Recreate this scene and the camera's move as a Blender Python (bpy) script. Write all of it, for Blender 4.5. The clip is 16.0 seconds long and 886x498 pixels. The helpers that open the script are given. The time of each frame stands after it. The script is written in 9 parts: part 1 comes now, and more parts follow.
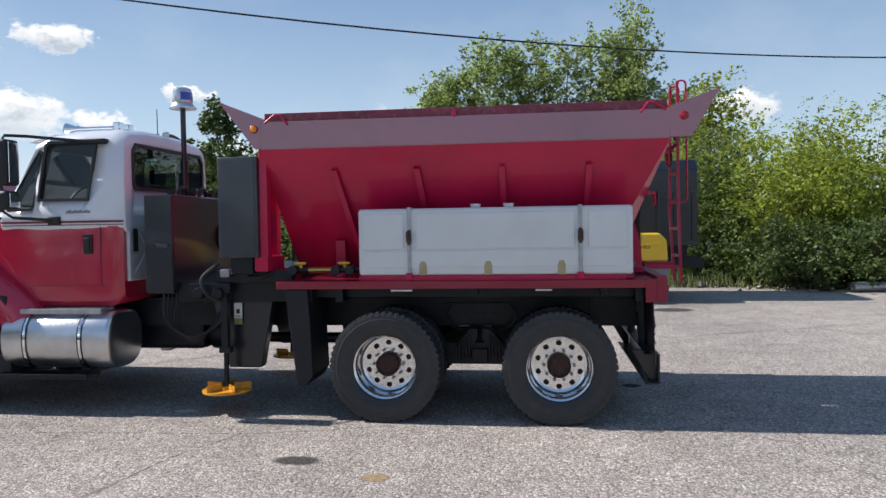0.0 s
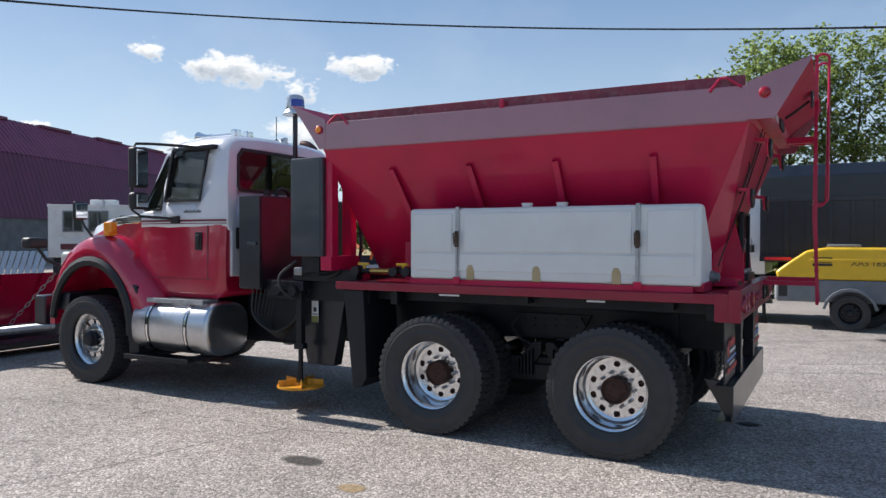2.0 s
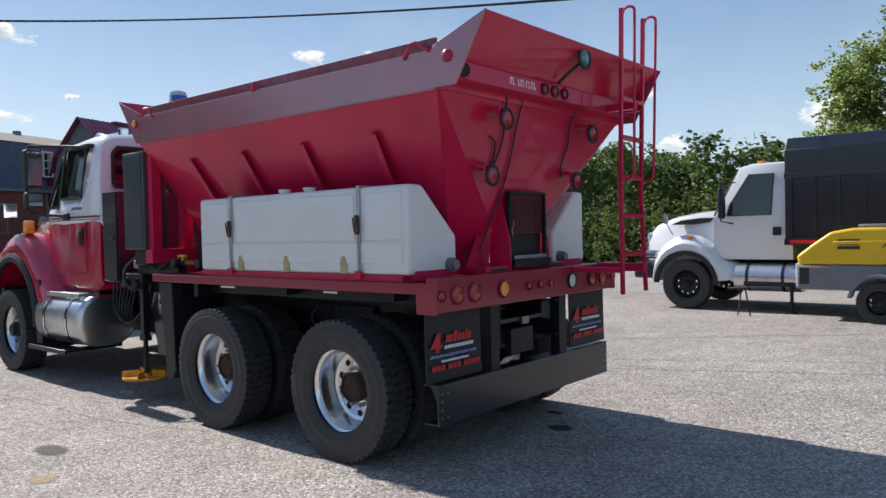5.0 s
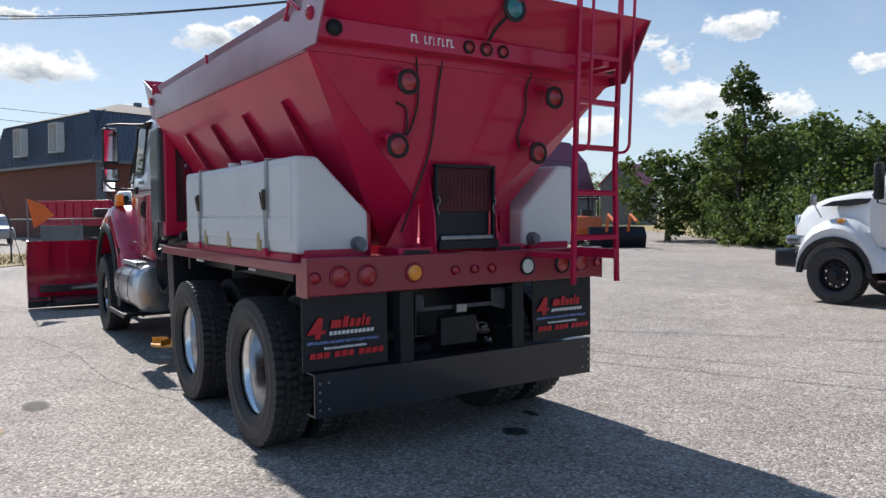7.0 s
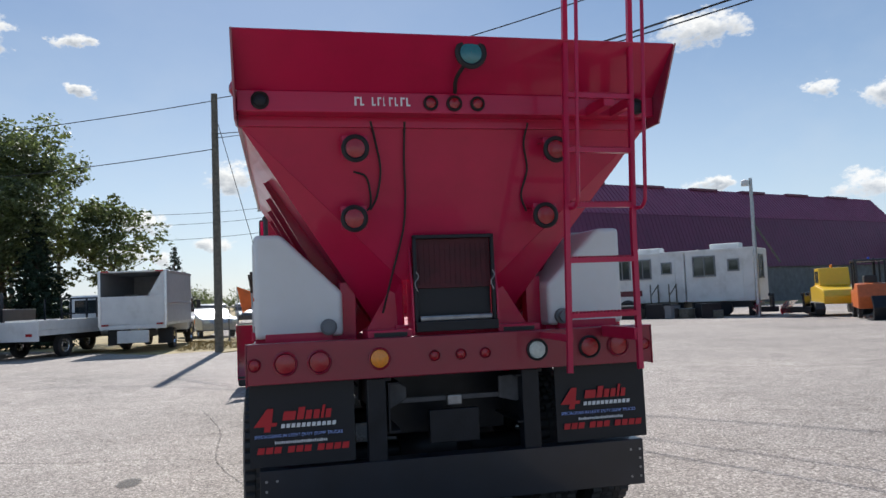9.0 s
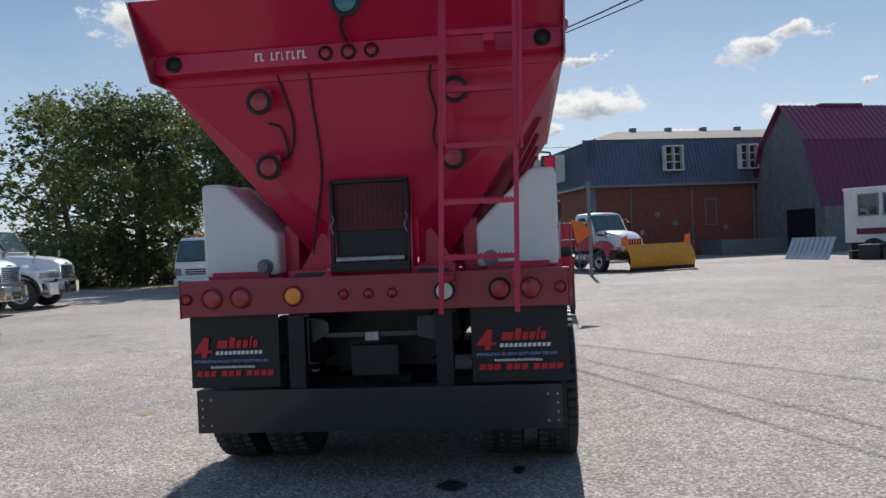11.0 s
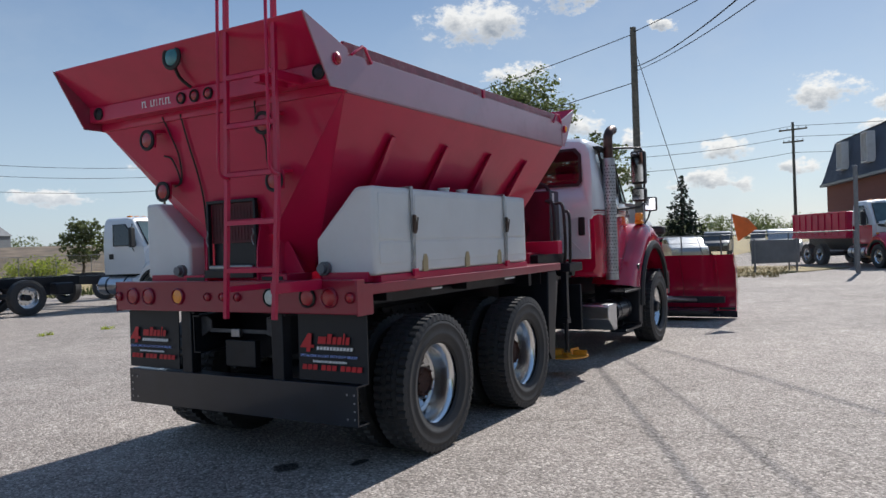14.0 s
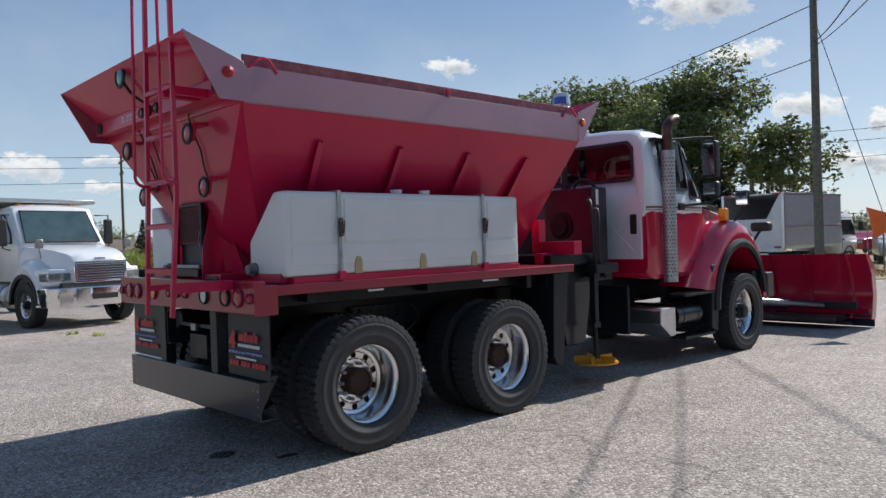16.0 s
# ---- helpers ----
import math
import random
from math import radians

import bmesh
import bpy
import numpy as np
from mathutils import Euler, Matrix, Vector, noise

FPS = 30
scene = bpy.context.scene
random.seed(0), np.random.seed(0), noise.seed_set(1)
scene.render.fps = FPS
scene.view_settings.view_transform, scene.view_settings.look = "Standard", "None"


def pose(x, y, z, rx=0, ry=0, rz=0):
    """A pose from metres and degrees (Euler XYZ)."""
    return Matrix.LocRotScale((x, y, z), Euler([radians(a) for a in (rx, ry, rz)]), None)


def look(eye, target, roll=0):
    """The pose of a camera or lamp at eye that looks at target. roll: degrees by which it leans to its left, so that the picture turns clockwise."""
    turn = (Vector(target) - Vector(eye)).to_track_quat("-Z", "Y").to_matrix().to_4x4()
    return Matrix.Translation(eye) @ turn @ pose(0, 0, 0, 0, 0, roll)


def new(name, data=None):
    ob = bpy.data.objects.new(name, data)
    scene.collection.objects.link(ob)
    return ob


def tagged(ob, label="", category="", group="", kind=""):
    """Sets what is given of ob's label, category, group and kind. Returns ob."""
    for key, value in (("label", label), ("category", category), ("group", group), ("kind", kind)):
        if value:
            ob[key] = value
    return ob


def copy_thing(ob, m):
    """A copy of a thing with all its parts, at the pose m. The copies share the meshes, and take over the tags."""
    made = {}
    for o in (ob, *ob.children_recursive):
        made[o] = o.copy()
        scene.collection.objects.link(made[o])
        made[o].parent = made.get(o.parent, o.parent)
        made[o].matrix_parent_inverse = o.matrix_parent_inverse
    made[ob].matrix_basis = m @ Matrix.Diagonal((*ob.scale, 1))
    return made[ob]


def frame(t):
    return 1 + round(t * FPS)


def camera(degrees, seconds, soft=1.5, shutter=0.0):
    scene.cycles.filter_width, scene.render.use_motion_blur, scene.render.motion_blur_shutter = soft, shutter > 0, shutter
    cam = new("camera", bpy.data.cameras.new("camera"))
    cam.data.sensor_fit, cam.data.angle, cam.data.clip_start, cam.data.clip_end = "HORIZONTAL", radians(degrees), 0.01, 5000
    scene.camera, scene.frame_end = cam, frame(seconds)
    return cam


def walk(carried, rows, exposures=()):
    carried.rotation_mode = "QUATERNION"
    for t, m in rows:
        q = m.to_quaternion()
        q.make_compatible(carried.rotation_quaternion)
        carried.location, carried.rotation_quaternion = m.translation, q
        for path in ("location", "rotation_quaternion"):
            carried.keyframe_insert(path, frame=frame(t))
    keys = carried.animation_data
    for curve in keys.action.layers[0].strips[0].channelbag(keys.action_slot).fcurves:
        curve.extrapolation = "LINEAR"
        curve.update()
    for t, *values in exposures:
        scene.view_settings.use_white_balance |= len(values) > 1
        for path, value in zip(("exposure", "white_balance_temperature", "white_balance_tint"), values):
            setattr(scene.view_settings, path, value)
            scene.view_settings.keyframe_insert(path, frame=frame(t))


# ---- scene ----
# the camera
cam = camera(61.6, 16.0)
PATH = [
    (0, (0.449, 0.284, 1.847), (0.195, 2.266, 1.781), -0.9),
    (0.5, (0.901, 0.495, 1.83), (0.466, 2.446, 1.774), -0.9),
    (1, (1.308, 0.782, 1.783), (0.657, 2.673, 1.748), -0.5),
    (1.5, (1.777, 1.06, 1.744), (0.928, 2.871, 1.72), -0.1),
    (2, (2.228, 1.334, 1.73), (1.281, 3.096, 1.703), 0.1),
    (2.5, (2.662, 1.665, 1.717), (1.679, 3.407, 1.694), -0.1),
    (3, (3.112, 1.985, 1.713), (2.102, 3.711, 1.688), -0.3),
    (3.5, (3.495, 2.367, 1.703), (2.443, 4.067, 1.676), -0.6),
    (4, (3.91, 2.712, 1.699), (2.796, 4.372, 1.667), -0.9),
    (4.2, (4.062, 2.863, 1.678), (2.915, 4.502, 1.645), -1.0),
    (6.3, (5.509, 4.585, 1.661), (3.972, 5.862, 1.585), -0.9),
    (6.5, (5.55, 4.815, 1.657), (3.975, 6.045, 1.578), -0.7),
    (7, (5.718, 5.309, 1.631), (4.057, 6.419, 1.534), -0.4),
    (7.5, (5.731, 5.821, 1.599), (3.983, 6.786, 1.492), -0.8),
    (8, (5.756, 6.298, 1.57), (3.926, 7.099, 1.481), -1.3),
    (8.5, (5.799, 6.796, 1.562), (3.893, 7.402, 1.529), -2.0),
    (9, (5.904, 7.296, 1.588), (3.955, 7.725, 1.715), -2.3),
    (9.5, (6.036, 7.768, 1.538), (4.058, 8.038, 1.665), -2.6),
    (10, (6.122, 8.251, 1.535), (4.126, 8.371, 1.573), -2.0),
    (10.2, (6.165, 8.474, 1.522), (4.166, 8.516, 1.545), -2.1),
    (12.3, (5.964, 10.763, 1.553), (4.053, 10.173, 1.53), -2.6),
    (12.5, (5.933, 11.002, 1.573), (4.041, 10.354, 1.553), -2.6),
    (13, (5.792, 11.49, 1.583), (3.951, 10.709, 1.564), -2.3),
    (13.5, (5.7, 12.042, 1.586), (3.917, 11.135, 1.571), -2.2),
    (14, (5.478, 12.53, 1.579), (3.755, 11.513, 1.564), -2.1),
    (14.5, (5.192, 12.996, 1.579), (3.536, 11.876, 1.559), -2.1),
    (15, (4.887, 13.442, 1.592), (3.312, 12.21, 1.565), -1.9),
    (15.5, (4.486, 13.807, 1.66), (3.01, 12.458, 1.615), -1.4),
    (16, (4.121, 14.164, 1.597), (2.751, 12.707, 1.577), -1.8),
]
walk(cam, [(t, look(eye, target, roll)) for t, eye, target, roll in PATH], exposures=((0.0, 0.70), (4.2, 0.72), (8.0, 0.66), (12.3, 0.42), (16.0, 0.50)))

# ---------- light ----------
SUN_AZ, SUN_EL = radians(178.0), radians(40.0)
to_sun = Vector((math.cos(SUN_AZ) * math.cos(SUN_EL), math.sin(SUN_AZ) * math.cos(SUN_EL), math.sin(SUN_EL)))
sun = new("sun", bpy.data.lights.new("sun", "SUN"))
sun.data.energy, sun.data.angle, sun.data.color = 4.0, radians(0.6), (1.0, 0.97, 0.945)
sun.matrix_world = look((0, 0, 40), Vector((0, 0, 40)) - to_sun)

world = bpy.data.worlds.new("sky")
scene.world = world
world.use_nodes = True
wt = world.node_tree
wt.nodes.clear()
w_out = wt.nodes.new("ShaderNodeOutputWorld")
w_bg = wt.nodes.new("ShaderNodeBackground")
w_sky = wt.nodes.new("ShaderNodeTexSky")
w_sky.sky_type, w_sky.sun_disc = "NISHITA", False
w_sky.sun_elevation = SUN_EL
w_sky.sun_rotation = math.pi / 2 - SUN_AZ
w_sky.air_density, w_sky.dust_density, w_sky.ozone_density = 1.0, 0.5, 2.2
w_bg.inputs["Strength"].default_value = 0.125
w_tc = wt.nodes.new("ShaderNodeTexCoord")


def wmath(op, a, b=None, clamp=False):
    n = wt.nodes.new("ShaderNodeMath")
    n.operation, n.use_clamp = op, clamp
    for i, v in enumerate((a, b)):
        if v is None:
            continue
        if isinstance(v, (int, float)):
            n.inputs[i].default_value = v
        else:
            wt.links.new(v, n.inputs[i])
    return n.outputs[0]


# fair-weather cumulus: each cloud has its bearing, height, width and depth in degrees; noise frays it
CLOUDS_NORTH = ((125.0, 12.9, 5.2, 2.3), (127, 7.6, 8.0, 4.0), (115.7, 9.5, 4.2, 1.2), (112.4, 5.9, 3.0, 1.6), (135.3, 12.4, 4.8, 2.6), (140.0, 13.2, 3.4, 1.8), (123.7, 13.2, 4.0, 2.2), (129.3, 11.0, 3.4, 2.4),
                (102.0, 7.4, 6.0, 3.6), (128.0, 8.4, 8.0, 2.8), (121.8, 7.2, 5.0, 2.4), (132.8, 12.2, 5.6, 2.6), (136.4, 6.2, 8.0, 2.8), (147.4, 18.4, 8.6, 3.0), (147.6, 7.2, 5.2, 1.5), (161.4, 8.1, 5.4, 2.0), (160.5, 13.5, 4.0, 1.8), (156.4, 9.8, 1.2, 0.9), (164.0, 12.7, 5.4, 2.6))
CLOUDS_SUNWARD = ((174.8, 9.8, 10.0, 3.0), (168.3, 7.2, 4.2, 1.6), (183.1, 9.3, 5.6, 3.0), (178.4, 8.3, 4.0, 1.8), (179.7, 6.8, 3.4, 1.4), (179.6, 4.7, 3.8, 2.0), (185.0, 4.6, 4.6, 1.6), (175.4, 13.3, 3.4, 1.2), (189.8, 6.0, 5.0, 2.0), (190.6, 3.8, 6.4, 1.7),
                  (196.1, 7.1, 3.2, 1.6), (197.2, 4.6, 5.4, 2.4), (200.2, 8.6, 5.4, 2.6), (204.6, 12.5, 5.0, 2.0), (207.0, 16.4, 11.0, 4.0), (200.5, 18.6, 7.0, 4.2), (194.0, 18.4, 2.8, 1.6), (193.6, 15.2, 2.6, 1.3))
CLOUDS_SOUTH = ((225.6, 13.0, 4.8, 1.8), (227.6, 9.9, 4.0, 2.0), (231.0, 6.0, 6.0, 1.6), (243.0, 6.2, 5.0, 2.2), (238.6, 4.2, 8.0, 1.3), (255.8, 5.9, 4.6, 1.9), (251.4, 6.3, 3.4, 1.2), (251.0, 4.4, 6.0, 1.1), (262.0, 9.0, 7.0, 3.0), (285.0, 12.0, 9.0, 3.5), (310.0, 9.0, 10.0, 3.5), (340.0, 14.0, 9.0, 3.6), (20.0, 10.0, 9.0, 3.4), (50.0, 13.0, 8.0, 3.0), (75.0, 8.0, 7.0, 2.4))


def wvec(op, a, b):
    n = wt.nodes.new("ShaderNodeVectorMath")
    n.operation = op
    for i, v in enumerate((a, b)):
        if isinstance(v, tuple):
            n.inputs[i].default_value = v
        else:
            wt.links.new(v, n.inputs[i])
    return n.outputs["Value"] if op == "DOT_PRODUCT" else n.outputs["Vector"]


def wmap(src, a, b, c=0.0, d=1.0, smooth=False):
    n = wt.nodes.new("ShaderNodeMapRange")
    n.interpolation_type = "SMOOTHSTEP" if smooth else "LINEAR"
    for k, v in (("From Min", a), ("From Max", b), ("To Min", c), ("To Max", d)):
        n.inputs[k].default_value = v
    wt.links.new(src, n.inputs["Value"])
    return n.outputs[0]


def wmix(fac, a, b):
    n = wt.nodes.new("ShaderNodeMix")
    n.data_type = "RGBA"
    for k, v in (("Factor", fac), ("A", a), ("B", b)):
        if isinstance(v, float):
            n.inputs[k].default_value = v
        elif isinstance(v, tuple):
            n.inputs[k].default_value = (*v, 1)
        else:
            wt.links.new(v, n.inputs[k])
    return n.outputs["Result"]


def wnoise(scale, detail, rough):
    n = wt.nodes.new("ShaderNodeTexNoise")
    n.inputs["Scale"].default_value, n.inputs["Detail"].default_value, n.inputs["Roughness"].default_value = scale, detail, rough
    wt.links.new(w_flat.outputs[0], n.inputs["Vector"])
    return n


w_dir = wt.nodes.new("ShaderNodeVectorMath")
w_dir.operation = "NORMALIZE"
wt.links.new(w_tc.outputs["Generated"], w_dir.inputs[0])
w_ds = wt.nodes.new("ShaderNodeSeparateXYZ")
wt.links.new(w_dir.outputs[0], w_ds.inputs[0])
w_flat = wt.nodes.new("ShaderNodeCombineXYZ")
wt.links.new(w_ds.outputs[0], w_flat.inputs[0])
wt.links.new(w_ds.outputs[1], w_flat.inputs[1])
wt.links.new(wmath("MULTIPLY", w_ds.outputs[2], 1.7), w_flat.inputs[2])
# bearing and height of the direction in degrees, bent a little by noise
w_az = wmath("MULTIPLY", wmath("ARCTAN2", wmath("MULTIPLY", w_ds.outputs[1], -1.0), wmath("MULTIPLY", w_ds.outputs[0], -1.0)), 180 / math.pi)
w_el = wmath("MULTIPLY", wmath("ARCSINE", w_ds.outputs[2]), 180 / math.pi)
w_warp = wnoise(22.0, 7.0, 0.62)
w_ae = wt.nodes.new("ShaderNodeCombineXYZ")
wt.links.new(wmath("ADD", w_az, 180.0), w_ae.inputs[0])
wt.links.new(w_el, w_ae.inputs[1])
w_off = wvec("MULTIPLY", wvec("SUBTRACT", w_warp.outputs["Color"], (0.5, 0.5, 0.5)), (6.0, 3.0, 0.0))
w_pos = wvec("ADD", w_ae.outputs[0], w_off)
w_body, w_under = None, None
for c_az, c_el, c_w, c_h in CLOUDS_NORTH + CLOUDS_SUNWARD + CLOUDS_SOUTH:
    q = wvec("MULTIPLY", wvec("SUBTRACT", w_pos, (c_az, c_el, 0.0)), (2.0 / c_w, 2.0 / c_h, 0.0))
    g = wmath("SUBTRACT", 1.0, wvec("DOT_PRODUCT", q, q), True)
    u = wmath("MULTIPLY", g, wvec("DOT_PRODUCT", q, (0.0, -1.0, 0.0)))
    w_body = g if w_body is None else wmath("MAXIMUM", w_body, g)
    w_under = u if w_under is None else wmath("ADD", w_under, u)
w_fray = wnoise(38.0, 9.0, 0.66)
w_den = wmath("ADD", w_body, wmath("MULTIPLY", wmath("SUBTRACT", w_fray.outputs["Fac"], 0.5), 2.3))
w_cover = wmath("MULTIPLY", wmap(w_den, 0.22, 0.86, smooth=True), wmap(w_body, 0.0, 0.18))
# thin streaks between the clouds, thicker towards the horizon
w_veil = wmath("MULTIPLY", wmap(wnoise(5.0, 6.0, 0.6).outputs["Fac"], 0.46, 0.72), wmap(w_ds.outputs[2], 0.0, 0.34, 0.34, 0.08))
w_shade = wmath("ADD", wmath("MULTIPLY", w_under, 1.3), wmap(w_den, 0.5, 1.4, 0.0, 0.7), True)
# clouds towards the sun show their grey side
w_back = wmap(wvec("DOT_PRODUCT", w_dir.outputs[0], tuple(to_sun)), 0.55, 0.85)
w_lit = wmix(w_back, (5.2, 5.25, 5.3), (5.4, 5.4, 5.3))
w_dark = wmix(w_back, (2.9, 3.2, 3.6), (1.7, 1.95, 2.3))
w_cloud = wmix(w_shade, w_lit, w_dark)
# haze pales the blue towards the horizon
w_blue = wmix(wmap(w_ds.outputs[2], 0.0, 0.42, smooth=True), (2.55, 3.2, 3.9), (0.72, 1.3, 2.35))
w_clear = wmix(0.80, w_sky.outputs[0], w_blue)
w_base = wmix(w_veil, w_clear, (3.6, 4.0, 4.4))
w_final = wmix(wmath("MULTIPLY", w_cover, 0.94), w_base, w_cloud)
wt.links.new(w_final, w_bg.inputs["Color"])
wt.links.new(w_bg.outputs[0], w_out.inputs[0])


# ---------- materials ----------
def mat(name, color, rough=0.5, metal=0.0, coat=0.0, vary=0.12, scale=6.0, bump=0.0, bump_scale=60.0, dirt=None, dirt_amt=0.0, dirt_scale=1.5, island=0.0, trans=0.0, emit=0.0, spec=0.5):
    m = bpy.data.materials.new(name)
    m.use_nodes = True
    nt = m.node_tree
    bs = nt.nodes["Principled BSDF"]
    bs.inputs["Roughness"].default_value, bs.inputs["Metallic"].default_value = rough, metal
    bs.inputs["Coat Weight"].default_value, bs.inputs["Coat Roughness"].default_value = coat, 0.06
    bs.inputs["Transmission Weight"].default_value = trans
    bs.inputs["Specular IOR Level"].default_value = spec
    tc = nt.nodes.new("ShaderNodeTexCoord")
    geo = nt.nodes.new("ShaderNodeNewGeometry")
    n1 = nt.nodes.new("ShaderNodeTexNoise")
    n1.inputs["Scale"].default_value, n1.inputs["Detail"].default_value = scale, 6.0
    nt.links.new(geo.outputs["Position"], n1.inputs["Vector"])
    ramp = nt.nodes.new("ShaderNodeMapRange")
    ramp.inputs["From Min"].default_value, ramp.inputs["From Max"].default_value = 0.3, 0.7
    ramp.inputs["To Min"].default_value, ramp.inputs["To Max"].default_value = 1 - vary, 1 + vary
    nt.links.new(n1.outputs["Fac"], ramp.inputs["Value"])
    mul = nt.nodes.new("ShaderNodeMix")
    mul.data_type, mul.blend_type = "RGBA", "MULTIPLY"
    mul.inputs["Factor"].default_value = 1.0
    mul.inputs["A"].default_value = (*color, 1)
    out = ramp.outputs[0]
    if island:
        r2 = nt.nodes.new("ShaderNodeMapRange")
        r2.inputs["To Min"].default_value, r2.inputs["To Max"].default_value = 1 - island, 1 + island
        nt.links.new(geo.outputs["Random Per Island"], r2.inputs["Value"])
        mm = nt.nodes.new("ShaderNodeMath")
        mm.operation = "MULTIPLY"
        nt.links.new(out, mm.inputs[0])
        nt.links.new(r2.outputs[0], mm.inputs[1])
        out = mm.outputs[0]
    nt.links.new(out, mul.inputs["B"])
    col = mul.outputs["Result"]
    if dirt:
        n2 = nt.nodes.new("ShaderNodeTexNoise")
        n2.inputs["Scale"].default_value, n2.inputs["Detail"].default_value, n2.inputs["Roughness"].default_value = dirt_scale, 8.0, 0.65
        nt.links.new(geo.outputs["Position"], n2.inputs["Vector"])
        r3 = nt.nodes.new("ShaderNodeMapRange")
        r3.inputs["From Min"].default_value, r3.inputs["From Max"].default_value = 0.5, 0.75
        r3.inputs["To Max"].default_value = dirt_amt
        nt.links.new(n2.outputs["Fac"], r3.inputs["Value"])
        mx = nt.nodes.new("ShaderNodeMix")
        mx.data_type = "RGBA"
        mx.inputs["B"].default_value = (*dirt, 1)
        nt.links.new(r3.outputs[0], mx.inputs["Factor"])
        nt.links.new(col, mx.inputs["A"])
        col = mx.outputs["Result"]
        ra = nt.nodes.new("ShaderNodeMapRange")
        ra.inputs["To Min"].default_value, ra.inputs["To Max"].default_value = rough, min(1, rough + 0.35)
        nt.links.new(r3.outputs[0], ra.inputs["Value"])
        nt.links.new(ra.outputs[0], bs.inputs["Roughness"])
    nt.links.new(col, bs.inputs["Base Color"])
    if bump:
        n3 = nt.nodes.new("ShaderNodeTexNoise")
        n3.inputs["Scale"].default_value, n3.inputs["Detail"].default_value = bump_scale, 5.0
        nt.links.new(geo.outputs["Position"], n3.inputs["Vector"])
        bp = nt.nodes.new("ShaderNodeBump")
        bp.inputs["Strength"].default_value, bp.inputs["Distance"].default_value = bump, 0.01
        nt.links.new(n3.outputs["Fac"], bp.inputs["Height"])
        nt.links.new(bp.outputs[0], bs.inputs["Normal"])
    if emit:
        bs.inputs["Emission Color"].default_value, bs.inputs["Emission Strength"].default_value = (*color, 1), emit
    return m


RED = mat("red_paint", (0.50, 0.008, 0.062), 0.38, coat=0.35, vary=0.08, scale=2.0, bump=0.03, bump_scale=7, dirt=(0.10, 0.012, 0.015), dirt_amt=0.25)
DECKRED = mat("dark_red_deck_paint", (0.26, 0.005, 0.028), 0.34, coat=0.4, vary=0.12, scale=3.0, bump=0.04, bump_scale=9, dirt=(0.09, 0.02, 0.02), dirt_amt=0.35, dirt_scale=3)
REDX = mat("red_truck_paint", (0.46, 0.005, 0.040), 0.22, coat=0.9, vary=0.05, scale=2.0)
WHITE = mat("white_paint", (0.68, 0.69, 0.72), 0.25, coat=0.8, vary=0.03, scale=2.0)
WHITE2 = mat("white_truck_paint", (0.70, 0.71, 0.72), 0.3, coat=0.6, vary=0.04, scale=1.0)
POLY = mat("white_polyethylene", (0.70, 0.71, 0.70), 0.42, vary=0.03, scale=3.0, bump=0.06, bump_scale=14, dirt=(0.55, 0.52, 0.45), dirt_amt=0.18, dirt_scale=2.5)
TAN = mat("tan_tank_foot", (0.42, 0.33, 0.18), 0.6, vary=0.15)
BLACK = mat("black_paint", (0.009, 0.012, 0.019), 0.30, coat=0.25, vary=0.25, scale=5, dirt=(0.016, 0.018, 0.022), dirt_amt=0.25, spec=0.5)
FRAME = mat("black_chassis_paint", (0.010, 0.012, 0.017), 0.36, vary=0.3, scale=9, bump=0.08, dirt=(0.016, 0.016, 0.018), dirt_amt=0.4, dirt_scale=4, spec=0.3)
PLASTIC = mat("black_plastic", (0.012, 0.012, 0.013), 0.55, vary=0.15, bump=0.08, bump_scale=200)
RUBBER = mat("tyre_rubber", (0.030, 0.031, 0.033), 0.58, vary=0.2, scale=12, bump=0.12, bump_scale=90, dirt=(0.04, 0.038, 0.035), dirt_amt=0.5, dirt_scale=6)
FLAP = mat("mudflap_rubber", (0.011, 0.013, 0.018), 0.42, vary=0.15, scale=3, bump=0.05, spec=0.35)
ALU = mat("polished_aluminium", (0.80, 0.81, 0.82), 0.22, 1.0, vary=0.05, scale=6)
ALU2 = mat("brushed_aluminium", (0.62, 0.63, 0.65), 0.32, 1.0, vary=0.08, scale=9, bump=0.03)
CHROME = mat("chrome", (0.85, 0.85, 0.86), 0.08, 1.0, vary=0.02)
STEEL = mat("dull_steel", (0.30, 0.30, 0.31), 0.45, 1.0, vary=0.2, scale=20)
HUB = mat("rusty_hub", (0.055, 0.024, 0.018), 0.8, vary=0.4, scale=40, bump=0.3, bump_scale=80)
GLASS = mat("tinted_glass", (0.022, 0.03, 0.032), 0.03, vary=0.05, spec=0.9)
WSCREEN = mat("windscreen_glass", (0.05, 0.085, 0.09), 0.03, vary=0.2, scale=3, spec=0.9)
REDLENS = mat("red_lens", (0.34, 0.006, 0.014), 0.15, coat=0.5, vary=0.1, scale=60, bump=0.2, bump_scale=150)
AMBER = mat("amber_lens", (0.85, 0.28, 0.02), 0.15, coat=0.5, vary=0.1, scale=60, bump=0.2, bump_scale=150)
CLEARLENS = mat("clear_lens", (0.55, 0.60, 0.55), 0.12, coat=0.6, vary=0.1, scale=60, bump=0.2, bump_scale=150)
TEALLENS = mat("green_lens", (0.02, 0.16, 0.17), 0.12, coat=0.6, vary=0.1, scale=60)
BLUELENS = mat("blue_lens", (0.02, 0.06, 0.40), 0.12, coat=0.6, vary=0.1)
YEL = mat("yellow_paint", (0.70, 0.30, 0.02), 0.4, vary=0.12, scale=12, dirt=(0.2, 0.1, 0.03), dirt_amt=0.5, dirt_scale=8)
